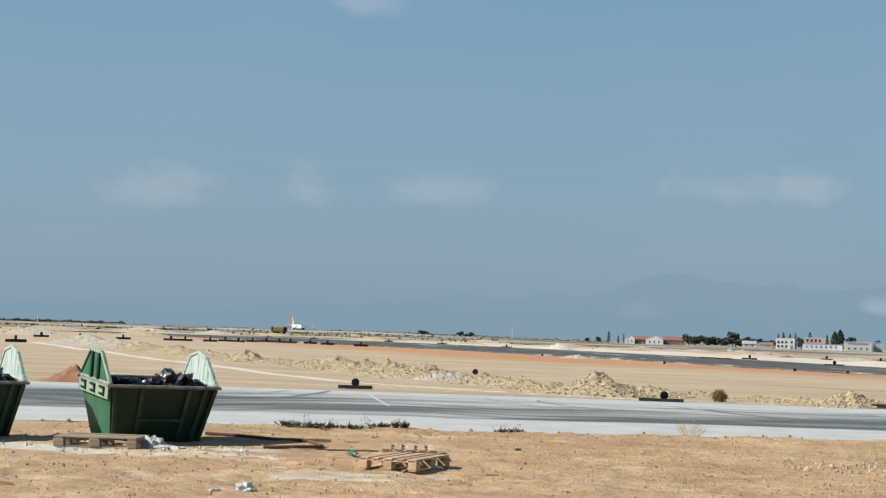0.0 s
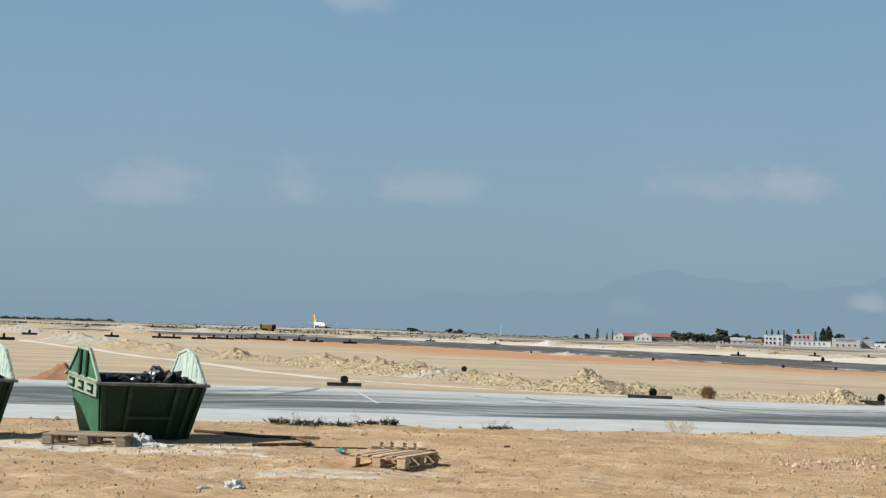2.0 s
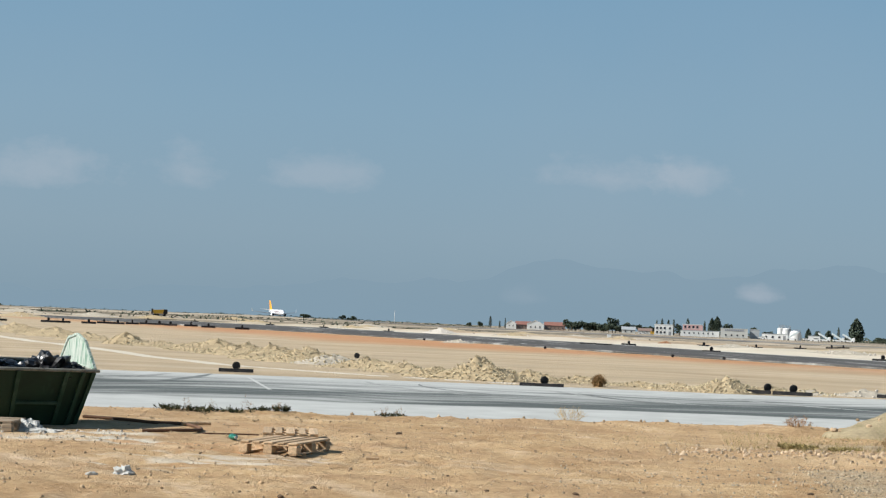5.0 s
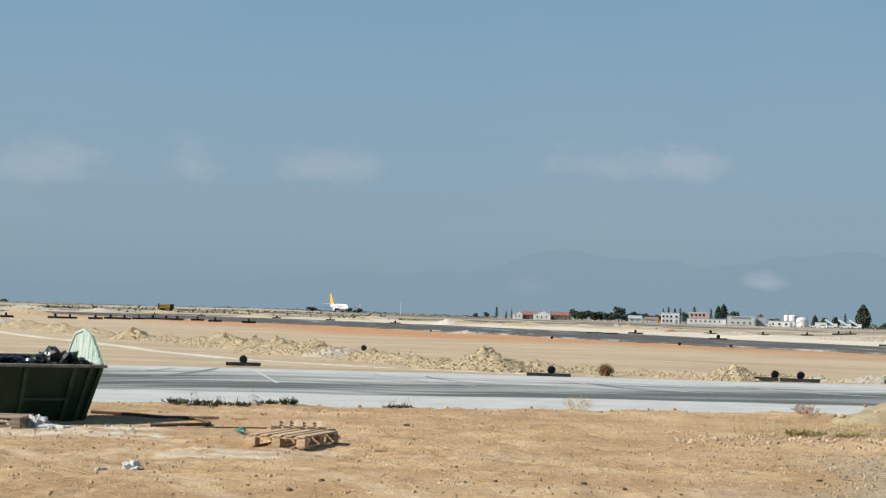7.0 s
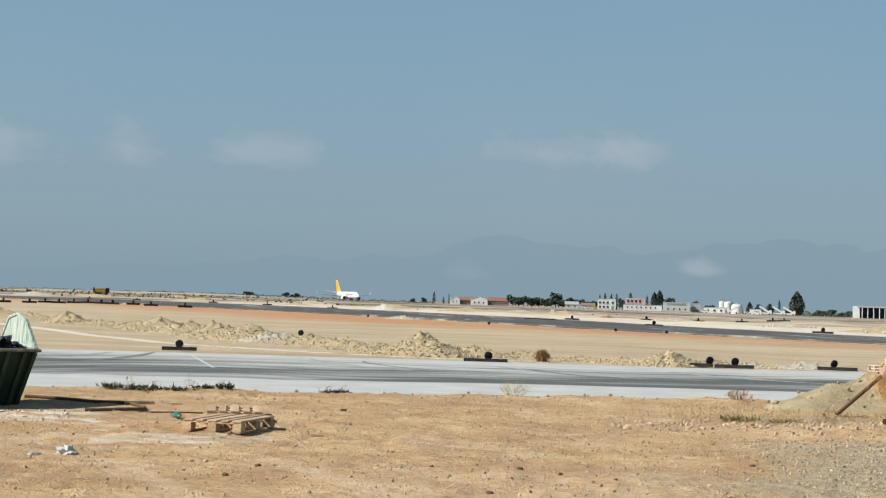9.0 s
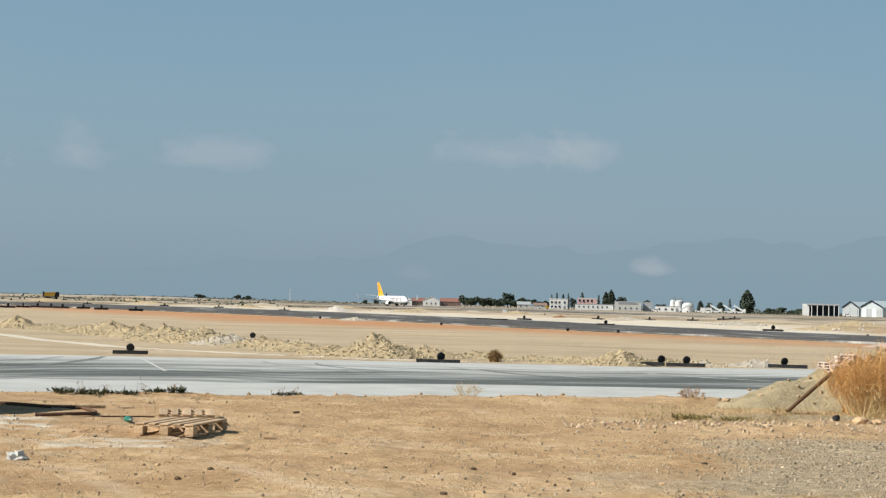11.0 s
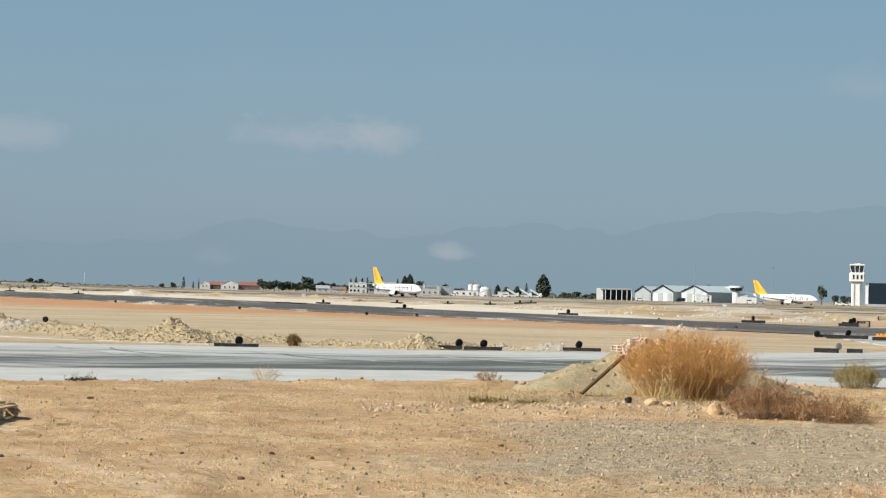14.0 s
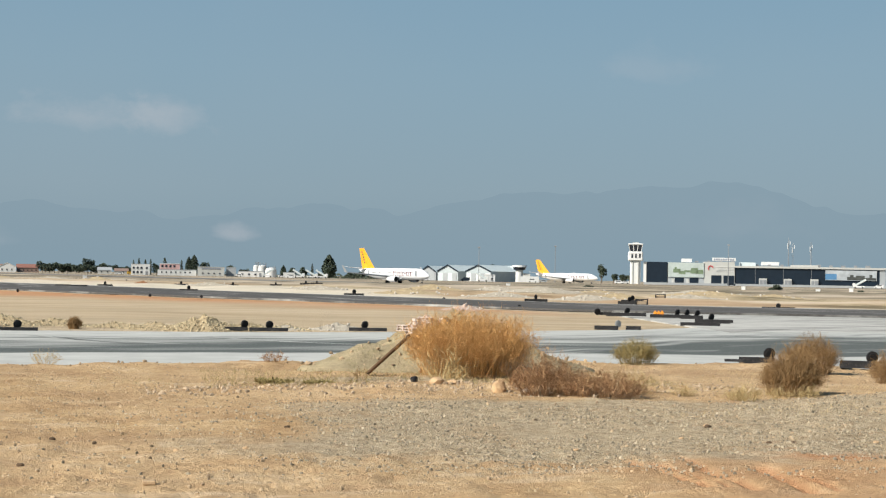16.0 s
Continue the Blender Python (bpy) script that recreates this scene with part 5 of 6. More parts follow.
for x, y in ((8.7, 222), (6.9, 157.6), (15.75, 224), (23.4, 243), (28.3, 247), (30.0, 247), (20.3, 140.5), (31.3, 120.4), (37.9, 117.9), (39.6, 122.5),
             (-81.7, 178), (-75, 173.6), (-74.3, 184.6), (-68.5, 190), (-69.6, 188), (-66.7, 194), (-67.1, 201), (-65, 200), (-65.3, 207), (-65.6, 214), (-63.2, 212), (-60.8, 209), (-58.6, 211), (-54.1, 203), (-48, 196), (-61, 128), (-58, 300), (-75, 330), (-40, 262), (-110, 360), (-95, 345)):
    copy_thing(far_marker, spot(x, y, 0.02, -math.degrees(math.atan2(x, y)) + random.uniform(-12, 12)))
bar_only = build_marker(spot(-3.8, 182, 0.02, 0), 1.8, 0, "plain black marker bar beyond the runway", disc=False, radius=0.36)
copy_thing(bar_only, spot(-5.6, 186, 0.02, 3))
lone = build_marker(spot(-11.2, 65.2, 0.26, 8), 1, 0, "round black disc standing at the runway edge", bar=False, radius=0.115)
for x, y in ((-21, 161), (-7.5, 133.7), (2.5, 119.4), (5.9, 114.5), (24, 96.3), (25.4, 126.4), (-17.2, 155), (-38, 196), (7, 330), (-30, 300), (2, 290)):
    copy_thing(lone, spot(x, y, 0.03, -math.degrees(math.atan2(x, y)) + random.uniform(-40, 40)))


def build_crate(m, label):
    e = empty("crate", m, label, "crate", "site crates")
    for z in (0.05, 0.45):
        for y in (-0.25, 0.25):
            part("rail", box_bm(0.92, 0.07, 0.07, (0, y, z)), M_BLACK, e)
    for x in (-0.42, 0.42):
        for y in (-0.25, 0.25):
            part("post", box_bm(0.08, 0.08, 0.5, (x, y, 0.25)), M_BLACK, e)
    part("load", box_bm(0.7, 0.42, 0.3, (0, 0, 0.18), 0.03), M_OLD_WOOD, e)
    return e


crate = build_crate(spot(37.8, 114.7, 0.03, -20), "dark open crate standing at the runway edge")
copy_thing(crate, spot(48.9, 143, 0.0, -15))
lamp_bar = build_marker(spot(26.6, 76.3, 0.03, -19), 1.95, 0.35, "black marker bar with discs and orange warning blocks", radius=0.16, tilt=50, extra=(0.82,), lean=12, tall=1.6)
for x in (-0.72, -0.55, -0.38):
    part("warning_block", joined(box_bm(0.16, 0.12, 0.18, (x, 0, 0.22), 0.02), cyl_bm(0.04, 0.03, 0.06, (x, 0, 0.33), 10)), M_ORANGE, lamp_bar, "orange plastic warning block")


# ---- buildings and trees of the airport, far off ----
def build_house(name, az, d, w, h, depth, wall, label, roof="flat", roof_mat=None, windows=(), doors=(), turn=0.0, dz=0.0, category="building", group="airport buildings", eave=0.3):
    """windows: rows of x, z, width, height on the front (-y), in metres from the middle of the base."""
    e = empty(name, polar(az, d, dz - 0.3, turn), label, category, group)
    h = h + 0.3
    if roof == "flat":
        part("wall", box_bm(w, depth, h, (0, depth / 2, h / 2)), wall, e)
        part("roof", box_bm(w + eave, depth + eave, 0.35, (0, depth / 2, h + 0.175)), roof_mat or wall, e)
    elif roof == "gable_front":
        k = h * 0.62
        bm = rings([[(-w / 2, y, 0), (w / 2, y, 0), (w / 2, y, k), (0, y, h), (-w / 2, y, k)] for y in (0, depth)])
        part("wall", bm, wall, e)
        for s in (-1, 1):
            ln = math.hypot(w / 2 + 0.3, h - k)
            part("roof", box_bm(ln, depth + 0.6, 0.18, (s * w / 4, depth / 2, (h + k) / 2 + 0.12), turn=pose(0, 0, 0, 0, s * math.degrees(math.atan2(h - k, w / 2)), 0)), roof_mat or wall, e)
    else:
        k = h * 0.58
        part("wall", box_bm(w, depth, k, (0, depth / 2, k / 2)), wall, e)
        bm = rings([[(x, -0.4, k), (x, depth + 0.4, k), (x, depth / 2 + 0.2, h), (x, depth / 2 - 0.2, h)] for x in (-w / 2 - 0.3, w / 2 + 0.3)])
        part("roof", bm, roof_mat or wall, e)
    for x, z, ww, wh in windows:
        win = part("window", box_bm(ww * 0.8, 0.14, wh * 0.85, (x, -0.05, z + 0.3)), M_WINDOW, e)
        part("sill", box_bm(ww + 0.2, 0.25, 0.12, (x, -0.08, z + 0.3 - wh / 2 - 0.08)), M_WHITE, win)
    for x, ww, wh in doors:
        part("door", box_bm(ww, 0.16, wh, (x, -0.05, wh / 2 + 0.3)), M_STEEL, e)
    return e


build_house("house", -4.42, 1250, 7.5, 6.2, 12, M_WHITE, "white gabled house end with a pale roof", "gable_front", M_WHITE, ((-1.4, 2.2, 0.9, 1.2), (1.4, 2.2, 0.9, 1.2)))
build_house("house", -3.98, 1262, 12.5, 6.0, 9, M_BRICKWALL, "long brown house with a red tiled roof", "ridge", M_REDROOF, [(x, 1.7, 1.0, 1.2) for x in (-4, -1.4, 1.4, 4)])
build_house("house", -3.58, 1240, 12.6, 6.9, 12, M_WHITE, "white gabled house with arched openings", "gable_front", M_WHITE, [(x, 1.9, 1.1, 1.6) for x in (-3.4, 0, 3.4)])
build_house("house", -2.9, 1252, 16, 6.3, 9, M_BRICKWALL, "long brown house with a red tiled roof", "ridge", M_REDROOF, [(x, 1.7, 1.0, 1.2) for x in (-6, -3, 0, 3, 6)])
build_house("shed", -0.35, 1110, 9, 4.6, 8, M_CREAM, "low cream shed with a grey roof", "ridge", M_GREY, ((-2, 1.5, 1.2, 1), (2, 1.5, 1.2, 1)))
build_house("shed", 0.22, 1105, 9, 4.0, 8, M_CREAM, "low cream shed with a brown roof", "ridge", M_BRICKWALL, ((1, 1.5, 1.2, 1),))
build_house("office_block", 0.86, 1050, 11.5, 6.4, 10, M_WHITE, "two-storey white office block with dark windows", "flat", None, [(x, z, 1.6, 1.5) for z in (1.7, 4.4) for x in (-4.2, -1.8, 0.6)] + [(3.9, 4.4, 1.6, 1.5)], doors=((3.9, 1.6, 2.3),))
build_house("long_hut", 2.1, 1040, 24, 3.4, 8, M_WHITE, "long low white hut with a row of windows", "flat", M_GREY, [(x, 2.0, 1.1, 1.1) for x in (-9.5, -6.6, -3.7, -0.8, 2.1, 5.0, 8.0)])
build_house("upper_block", 1.85, 1090, 13, 7.4, 8, M_PINKWALL, "unfinished pinkish block with open bays", "flat", M_WHITE, [(x, 6.0, 1.7, 1.8) for x in (-4.8, -2.2, 0.4, 3.0)])
build_house("sign_building", 3.26, 1030, 16.5, 5.4, 12, M_CREAM, "white building with a line of lettering under the roof", "flat", None, [(x, 1.6, 1.2, 1.2) for x in (-5, -1.5, 2, 5.5)])
build_house("grey_annex", 3.95, 1034, 6, 5.4, 10, M_GREY, "plain grey annex with a flat roof", "flat")
build_house("low_store", 4.62, 1020, 15, 3.2, 7, M_WHITE, "low white store with dark openings", "flat", M_GREY, [(x, 1.5, 1.6, 1.3) for x in (-5, -1, 3)], doors=((6, 1.6, 2.4),))
build_house("low_store", 5.95, 1015, 7, 3.0, 6, M_WHITE, "low white store beside tanks", "flat", M_GREY, ((0, 1.5, 2.0, 1.0),))


def build_sign_bars(az, d, x0, x1, z, h, n, mat, label, group="signs"):
    """Lettering too far off to read: a row of plain bars on a wall."""
    e = empty("lettering", polar(az, d, z), label, "lettering", group)
    step_x = (x1 - x0) / n
    for k in range(n):
        part("bar", box_bm(step_x * 0.62, 0.1, h, (x0 + (k + 0.5) * step_x, 0, 0)), mat, e)


build_sign_bars(3.26, 1029.8, -6, 6, 4.7, 0.9, 9, M_SIGN, "row of grey bars of lettering on a white building")


def build_tank(az, d, r, h, dome, label):
    e = empty("tank", polar(az, d, -0.2), label, "tank", "fuel tanks")
    part("shell", cyl_bm(r, r, h, (0, 0, h / 2), 28), M_WHITE, e, smooth=False)
    part("dome", rings([[(r * math.cos(p) * math.cos(a), r * math.cos(p) * math.sin(a), h + dome * math.sin(p)) for a in np.linspace(0, 2 * math.pi, 28, endpoint=False)] for p in (0, 0.4, 0.8, 1.2, 1.5)]), M_WHITE, e, smooth=True)
    for k in range(5):
        a = -0.6 + k * 0.5
        part("pipe", cyl_bm(0.15, 0.15, 3.2, (r * 0.8 * math.sin(a), -r * 0.6, h + 1.0), 8), M_STEEL, e)
    return e


build_tank(5.32, 1055, 3.6, 4.5, 2.0, "white domed fuel tank with pipes")
build_tank(5.02, 1085, 3.0, 7.0, 1.0, "white fuel tank behind the domed one")
build_tank(4.82, 1085, 2.0, 7.4, 0.6, "slim white fuel tank")

# covered stand, hangars
stand = empty("pillared_canopy", polar(9.85, 900, -0.3), "canopy on white pillars with a dark roof", "canopy", "airport buildings")
part("roof", box_bm(17, 10, 0.9, (0.5, 5, 6.4)), M_GREY, stand)
# near-black sheet stands for the shade under the roof, behind the pillars
part("shade_backing", box_bm(16, 0.5, 6.0, (0.5, 9.5, 3.0)), M_GLASS, stand)
part("store", box_bm(3.6, 8, 6.6, (-8.6, 5, 3.3)), M_WHITE, stand)
for x in (-5.5, -2.6, 0.4, 3.4, 6.2, 8.6):
    part("pillar", box_bm(0.42, 0.42, 6.0, (x, 0.5, 3.0)), M_WHITE, stand)


def build_hangar(az, d, w, h, depth, wall, label, skew=0.0, bays=3, door=M_PALEROOF):
    e = empty("hangar", polar(az, d, -0.3, skew), label, "hangar", "hangars")
    k = h * 0.62
    part("wall", rings([[(-w / 2, y, 0), (w / 2, y, 0), (w / 2, y, k), (0, y, h), (-w / 2, y, k)] for y in (0, depth)]), wall, e)
    for s in (-1, 1):
        ln = math.hypot(w / 2 + 0.3, h - k)
        part("roof", box_bm(ln, depth + 0.8, 0.25, (s * w / 4, depth / 2, (h + k) / 2 + 0.16), turn=pose(0, 0, 0, 0, s * math.degrees(math.atan2(h - k, w / 2)), 0)), M_PALEROOF, e)
        part("verge", box_bm(ln, 0.3, 0.7, (s * w / 4, -0.35, (h + k) / 2 + 0.1), turn=pose(0, 0, 0, 0, s * math.degrees(math.atan2(h - k, w / 2)), 0)), M_GLASS, e)
    bw = (w - 1.2) / bays
    for i in range(bays):
        part("door", box_bm(bw * 0.86, 0.2, k * 0.8, (-w / 2 + 0.6 + bw * (i + 0.5), -0.06, k * 0.4 + 0.2)), M_GREY if i % 2 else door, e)
    return e


build_hangar(10.79, 940, 10.5, 8.4, 18, M_GREY, "small grey hangar with a gabled front", -32, bays=2, door=M_GREY)
build_hangar(11.48, 922, 13.4, 9.0, 30, M_HANGAR, "white hangar with pale doors and metal roof", -32, bays=4)
build_hangar(12.55, 918, 16.6, 9.3, 30, M_HANGAR, "pale hangar with a wide gabled front", -32, bays=5, door=M_WHITE)
hall = empty("long_hall", polar(13.35, 962, -0.3), "long white hall with a pale pitched metal roof", "building", "airport buildings")
part("wall", box_bm(17, 14, 5.0, (0, 7, 2.5)), M_WHITE, hall)
part("roof", rings([[(x, -0.5, 5.0), (x, 14.5, 5.0), (x, 7.2, 9.7), (x, 6.8, 9.7)] for x in (-12.5, 9.2)]), M_PALEROOF, hall)
for x in (-6, -2, 2, 6):
    part("opening", box_bm(2.6, 0.2, 3.2, (x, -0.05, 1.7)), M_GLASS, hall)
build_house("kiosk", 12.95, 905, 6, 3.6, 5, M_WHITE, "white kiosk in front of the hangars", "flat", None, ((-1.5, 1.6, 1.2, 1.2), (1.2, 1.6, 1.2, 1.2)))

small = empty("old_tower", polar(13.98, 915, -0.3), "short white control tower with a flat cap", "tower", "control towers")
part("shaft", cyl_bm(2.1, 2.1, 7.2, (0, 2, 3.6), 16), M_WHITE, small)
part("cab", cyl_bm(3.2, 3.6, 1.6, (0, 2, 7.9), 16), M_WINDOW, small)
part("cap", cyl_bm(4.2, 4.0, 1.0, (0, 2, 9.2), 16), M_WHITE, small)
part("base", box_bm(12, 6, 3.6, (5, 3, 1.8)), M_WHITE, small)
part("stair", box_bm(5, 4, 5.2, (3.6, 3, 2.6)), M_CREAM, small)

tower = empty("control_tower", polar(18.0, 950, -0.3), "tall white airport control tower with glazed cab", "tower", "control towers")
part("shaft", box_bm(6.0, 6.0, 14.0, (0, 3, 7.0), 0.6), M_WHITE, tower)
for x in (-1.6, 1.6):
    part("fin", box_bm(0.5, 0.5, 13.5, (x, -0.15, 6.9)), M_CREAM, tower)
deck = part("watch_room", box_bm(8.6, 8.6, 5.4, (0, 3, 16.4), 0.5), M_WHITE, tower)
for x in (-1.9, 0.2, 2.4):
    part("window", box_bm(0.9, 0.2, 2.4, (x, -1.36, 16.6)), M_WINDOW, deck)
cab = part("cab", rings([[(s * x, 3 + s * y, z) for x, y in ((-1, -1), (1, -1), (1, 1), (-1, 1))] for z, s in ((19.2, 3.1), (22.9, 4.0))]), M_WINDOW, tower, "slanted dark cab glazing")
for x in (-1, -0.33, 0.33, 1):
    part("mullion", rings([[(x * s + dx, 3 - s + dy, z) for dx, dy in ((-0.18, -0.12), (0.18, -0.12), (0.18, 0.1), (-0.18, 0.1))] for z, s in ((19.2, 3.12), (22.9, 4.02))]), M_WHITE, cab)
part("cap", box_bm(8.6, 8.6, 0.9, (0, 3, 23.3), 0.3), M_WHITE, tower)
part("roof_plant", box_bm(3.5, 3.5, 0.7, (0, 3, 24.0)), M_CREAM, tower)

# terminal: one long building, set across the line of sight
term = empty("terminal", polar(18.2, 952, -0.3, 0.0), "long airport terminal with dark glass and printed hoardings", "terminal", "airport buildings")
TX = lambda az: 952 * math.sin(radians(az - 18.2))
def term_box(name, a0, a1, z0, z1, y0, y1, mat, parent=term, label=""):
    return part(name, box_bm(TX(a1) - TX(a0), y1 - y0, z1 - z0, ((TX(a0) + TX(a1)) / 2, (y0 + y1) / 2, (z0 + z1) / 2)), mat, parent, label)
ZT = 1.6
term_box("plinth", 18.3, 26.6, -0.5, ZT, -6, 30, M_GREY)
term_box("glass_hall", 18.38, 19.1, ZT, 13.4, -1, 26, M_GLASS, label="dark glass entrance block")
term_box("frame", 18.28, 18.38, ZT, 13.4, -1.4, 26, M_WHITE)
hoard = term_box("hoarding", 19.12, 20.35, 4.8, 13.2, -1.6, -1.0, M_MURAL, label="pale printed hoarding with a green landscape")
for a0, a1, z0, z1 in ((19.3, 19.55, 7.4, 9.6), (19.5, 19.72, 6.6, 8.4), (19.68, 19.95, 7.6, 8.8), (19.9, 20.15, 7.0, 10.2), (20.1, 20.33, 6.8, 9.2), (19.35, 19.42, 9.6, 10.6)):
    term_box("print", a0, a1, z0, z1, -1.65, -1.6, M_PRINTGREEN, hoard)
term_box("wall", 19.12, 20.35, ZT, 13.2, -1.0, 26, M_GREY)
for a in (19.25, 19.75):
    term_box("opening", a + 0.12, a + 0.42, ZT, 4.6, -1.15, -0.9, M_GLASS)
    term_box("doorway", a, a + 0.1, ZT, 4.0, -1.3, -0.9, M_CREAM)
term_box("wall", 20.36, 21.4, ZT, 13.9, -1.2, 26, M_CREAM)
for k in range(4):
    term_box("louvre", 20.75, 21.38, 10.9 - k * 0.8, 11.2 - k * 0.8, -1.5, -1.2, M_WHITE)
for k in range(5):
    a = math.radians(k * 42 + 30)
    part("red_mark", box_bm(1.2, 0.2, 0.55, (TX(20.58) + 1.3 * math.cos(a), -1.4, 10.2 + 1.3 * math.sin(a)), turn=pose(0, 0, 0, 0, -(k * 42 + 120), 0)), M_REDSIGN, term)
term_box("opening", 20.6, 20.95, ZT, 6.2, -1.4, -1.0, M_GLASS)
term_box("opening", 21.02, 21.38, ZT, 6.2, -1.4, -1.0, M_GLASS)
term_box("glass_front", 21.41, 26.3, ZT, 10.8, -0.6, 26, M_GLASS, label="long dark glass front")
term_box("roof_band", 21.4, 26.5, 10.8, 11.9, -1.5, 27, M_CREAM)
term_box("wall", 26.3, 26.5, ZT, 10.8, -0.8, 26, M_GREY)
city = term_box("hoarding", 24.47, 26.2, 4.6, 10.2, -1.2, -0.75, M_MURALB, label="long printed hoarding with a city view")
term_box("print", 24.47, 24.85, 4.9, 8.2, -1.25, -1.2, M_PRINTBLUE, city, "printed blue sea")
for a0, a1, z0, z1 in ((25.2, 25.5, 4.8, 6.6), (25.5, 25.8, 4.8, 7.4), (25.8, 26.18, 4.8, 6.2), (25.3, 25.42, 6.6, 7.8), (25.95, 26.05, 6.2, 8.0)):
    term_box("print", a0, a1, z0, z1, -1.25, -1.2, M_PRINTDARK, city)
for a in (22.36, 23.2, 24.1):
    g = term_box("gate", a - 0.13, a + 0.13, ZT, 4.9, -2.4, -0.6, M_CREAM)
    for k in (-0.06, 0.06):
        term_box("gate_door", a + k - 0.05, a + k + 0.05, ZT, 4.0, -2.6, -2.4, M_STEEL, g)
for k in range(3):
    a = 22.1 + k * 0.95
    term_box("mullion", a, a + 0.008, ZT, 10.8, -0.75, -0.6, M_STEEL)
term_box("roof_house", 19.6, 19.95, 13.6, 15.6, 6, 14, M_WHITE)
sign = term_box("roof_sign", 20.65, 21.45, 14.5, 16.4, 5, 6, M_WHITE)
for k in range(9):
    part("bar", box_bm(0.85, 0.2, 1.0, (TX(20.72 + k * 0.08), 4.85, 15.4)), M_SIGN, sign)
term_box("roof_house", 21.6, 22.15, 11.9, 14.0, 8, 16, M_PALEROOF)
term_box("roof_house", 22.4, 23.0, 12.6, 14.6, 18, 24, M_WHITE)
term_box("roof_house", 23.4, 24.3, 11.9, 13.0, 10, 20, M_CREAM)
for k in range(16):
    a = 19.7 + k * 0.42
    part("roof_unit", box_bm(random.uniform(1.2, 2.6), 2, random.uniform(0.8, 1.5), (TX(a), 12, 12.6 if a > 21.4 else 14.0)), M_STEEL, term)


def build_mast(az, d, h, label, r=0.22, lattice=False, dz=0.0, mat=M_STEEL):
    e = empty("mast", polar(az, d, dz - 0.3), label, "mast", "masts")
    part("pole", cyl_bm(r, r * 0.6, h, (0, 0, h / 2), 8), mat, e)
    if lattice:
        for k in range(4):
            part("antenna", box_bm(0.32, 0.3, 2.0, (0.9 * math.sin(k * 1.9), 0.9 * math.cos(k * 1.9), h - 1.5 - k * 1.2)), M_WHITE, e)
        for k in range(7):
            part("brace", box_bm(2.4, 0.12, 0.12, (0, 0, h * (0.3 + k * 0.1)), turn=pose(0, 0, 0, 0, 40 * (-1) ** k, 0)), M_STEEL, e)
    else:
        part("head", box_bm(1.4 if h > 15 else 0.6, 0.6, 0.7, (0, 0, h)), mat, e)
    return e


build_mast(12.56, 900, 19.0, "tall grey floodlight mast by the hangars")
build_mast(15.22, 930, 21.0, "tall grey floodlight mast on the apron")
build_mast(21.18, 925, 23.0, "tall grey floodlight mast before the terminal")
build_mast(23.2, 990, 29.0, "white lattice antenna mast behind the terminal", 0.3, True)
build_mast(23.35, 992, 26.5, "slim antenna mast behind the terminal", 0.15, True)
build_mast(23.95, 990, 27.0, "white lattice antenna mast behind the terminal", 0.3, True)
build_mast(-8.5, 1350, 10, "thin white pole on the plain", 0.2, mat=M_WHITE)
build_mast(-24.8, 1450, 8, "thin white pole on the plain", 0.25, mat=M_WHITE)


def build_tree(az, d, h, w, kind, label, seed, dz=0.0):
    """Trunk, limbs and a crown of many small leaf clumps."""
    rng = np.random.default_rng(seed)
    e = empty("tree", polar(az, d, dz - 0.3), label, "tree", "airport trees")
    trunk_h = h * (0.85 if kind == "cypress" else 0.6)
    bm = cyl_bm(0.035 * h, 0.012 * h, trunk_h, (0, 0, trunk_h / 2), 7)
    limbs = []
    for _ in range(5):
        a, z = rng.uniform(0, 6.28), rng.uniform(0.25, 0.6) * h
        limbs.append(cyl_bm(0.014 * h, 0.005 * h, w * 0.42, (math.cos(a) * w * 0.16, math.sin(a) * w * 0.16, z + 0.1 * w), 5, turn=pose(0, 0, 0, 0, 55, math.degrees(a))))
    part("trunk", joined(bm, *limbs), M_TRUNK, e)
    n = {"round": 640, "cypress": 420, "cone": 1500}[kind]
    v, f = [], []
    lobes = [(rng.normal(0, 0.2, 2) * w, rng.uniform(0.35, 0.8) * h) for _ in range(6)]
    for _ in range(n):
        if kind == "round":
            c, z0 = lobes[rng.integers(0, 6)]
            q = rng.normal(0, 1, 3)
            q = q / np.linalg.norm(q) * rng.uniform(0.6, 1.05)
            p = np.array([c[0] + q[0] * w * 0.27, c[1] + q[1] * w * 0.27, z0 + q[2] * h * 0.19])
        else:
            z = rng.uniform(0.08, 1.0)
            prof = math.sin(math.pi * min(1.0, 0.16 + z * 0.84)) ** 0.75 if kind == "cone" else (1 - z) ** 0.45 * min(1, 0.4 + z * 3)
            a, r = rng.uniform(0, 6.28), prof * w * 0.5 * rng.uniform(0.35, 1.1)
            p = np.array([math.cos(a) * r, math.sin(a) * r, z * h])
        s = rng.uniform(0.35, 0.8) * (0.12 * w + 0.12)
        n1 = rng.normal(0, 1, 3)
        n1 /= np.linalg.norm(n1)
        n2 = np.cross(n1, rng.normal(0, 1, 3))
        n2 /= np.linalg.norm(n2)
        k = len(v)
        v += [tuple(p - n1 * s), tuple(p + n2 * s * 0.7), tuple(p + n1 * s), tuple(p - n2 * s * 0.7)]
        f.append((k, k + 1, k + 2, k + 3))
    crown = data_mesh("crown", v, f, M_LEAF)
    crown.parent = e
    return e


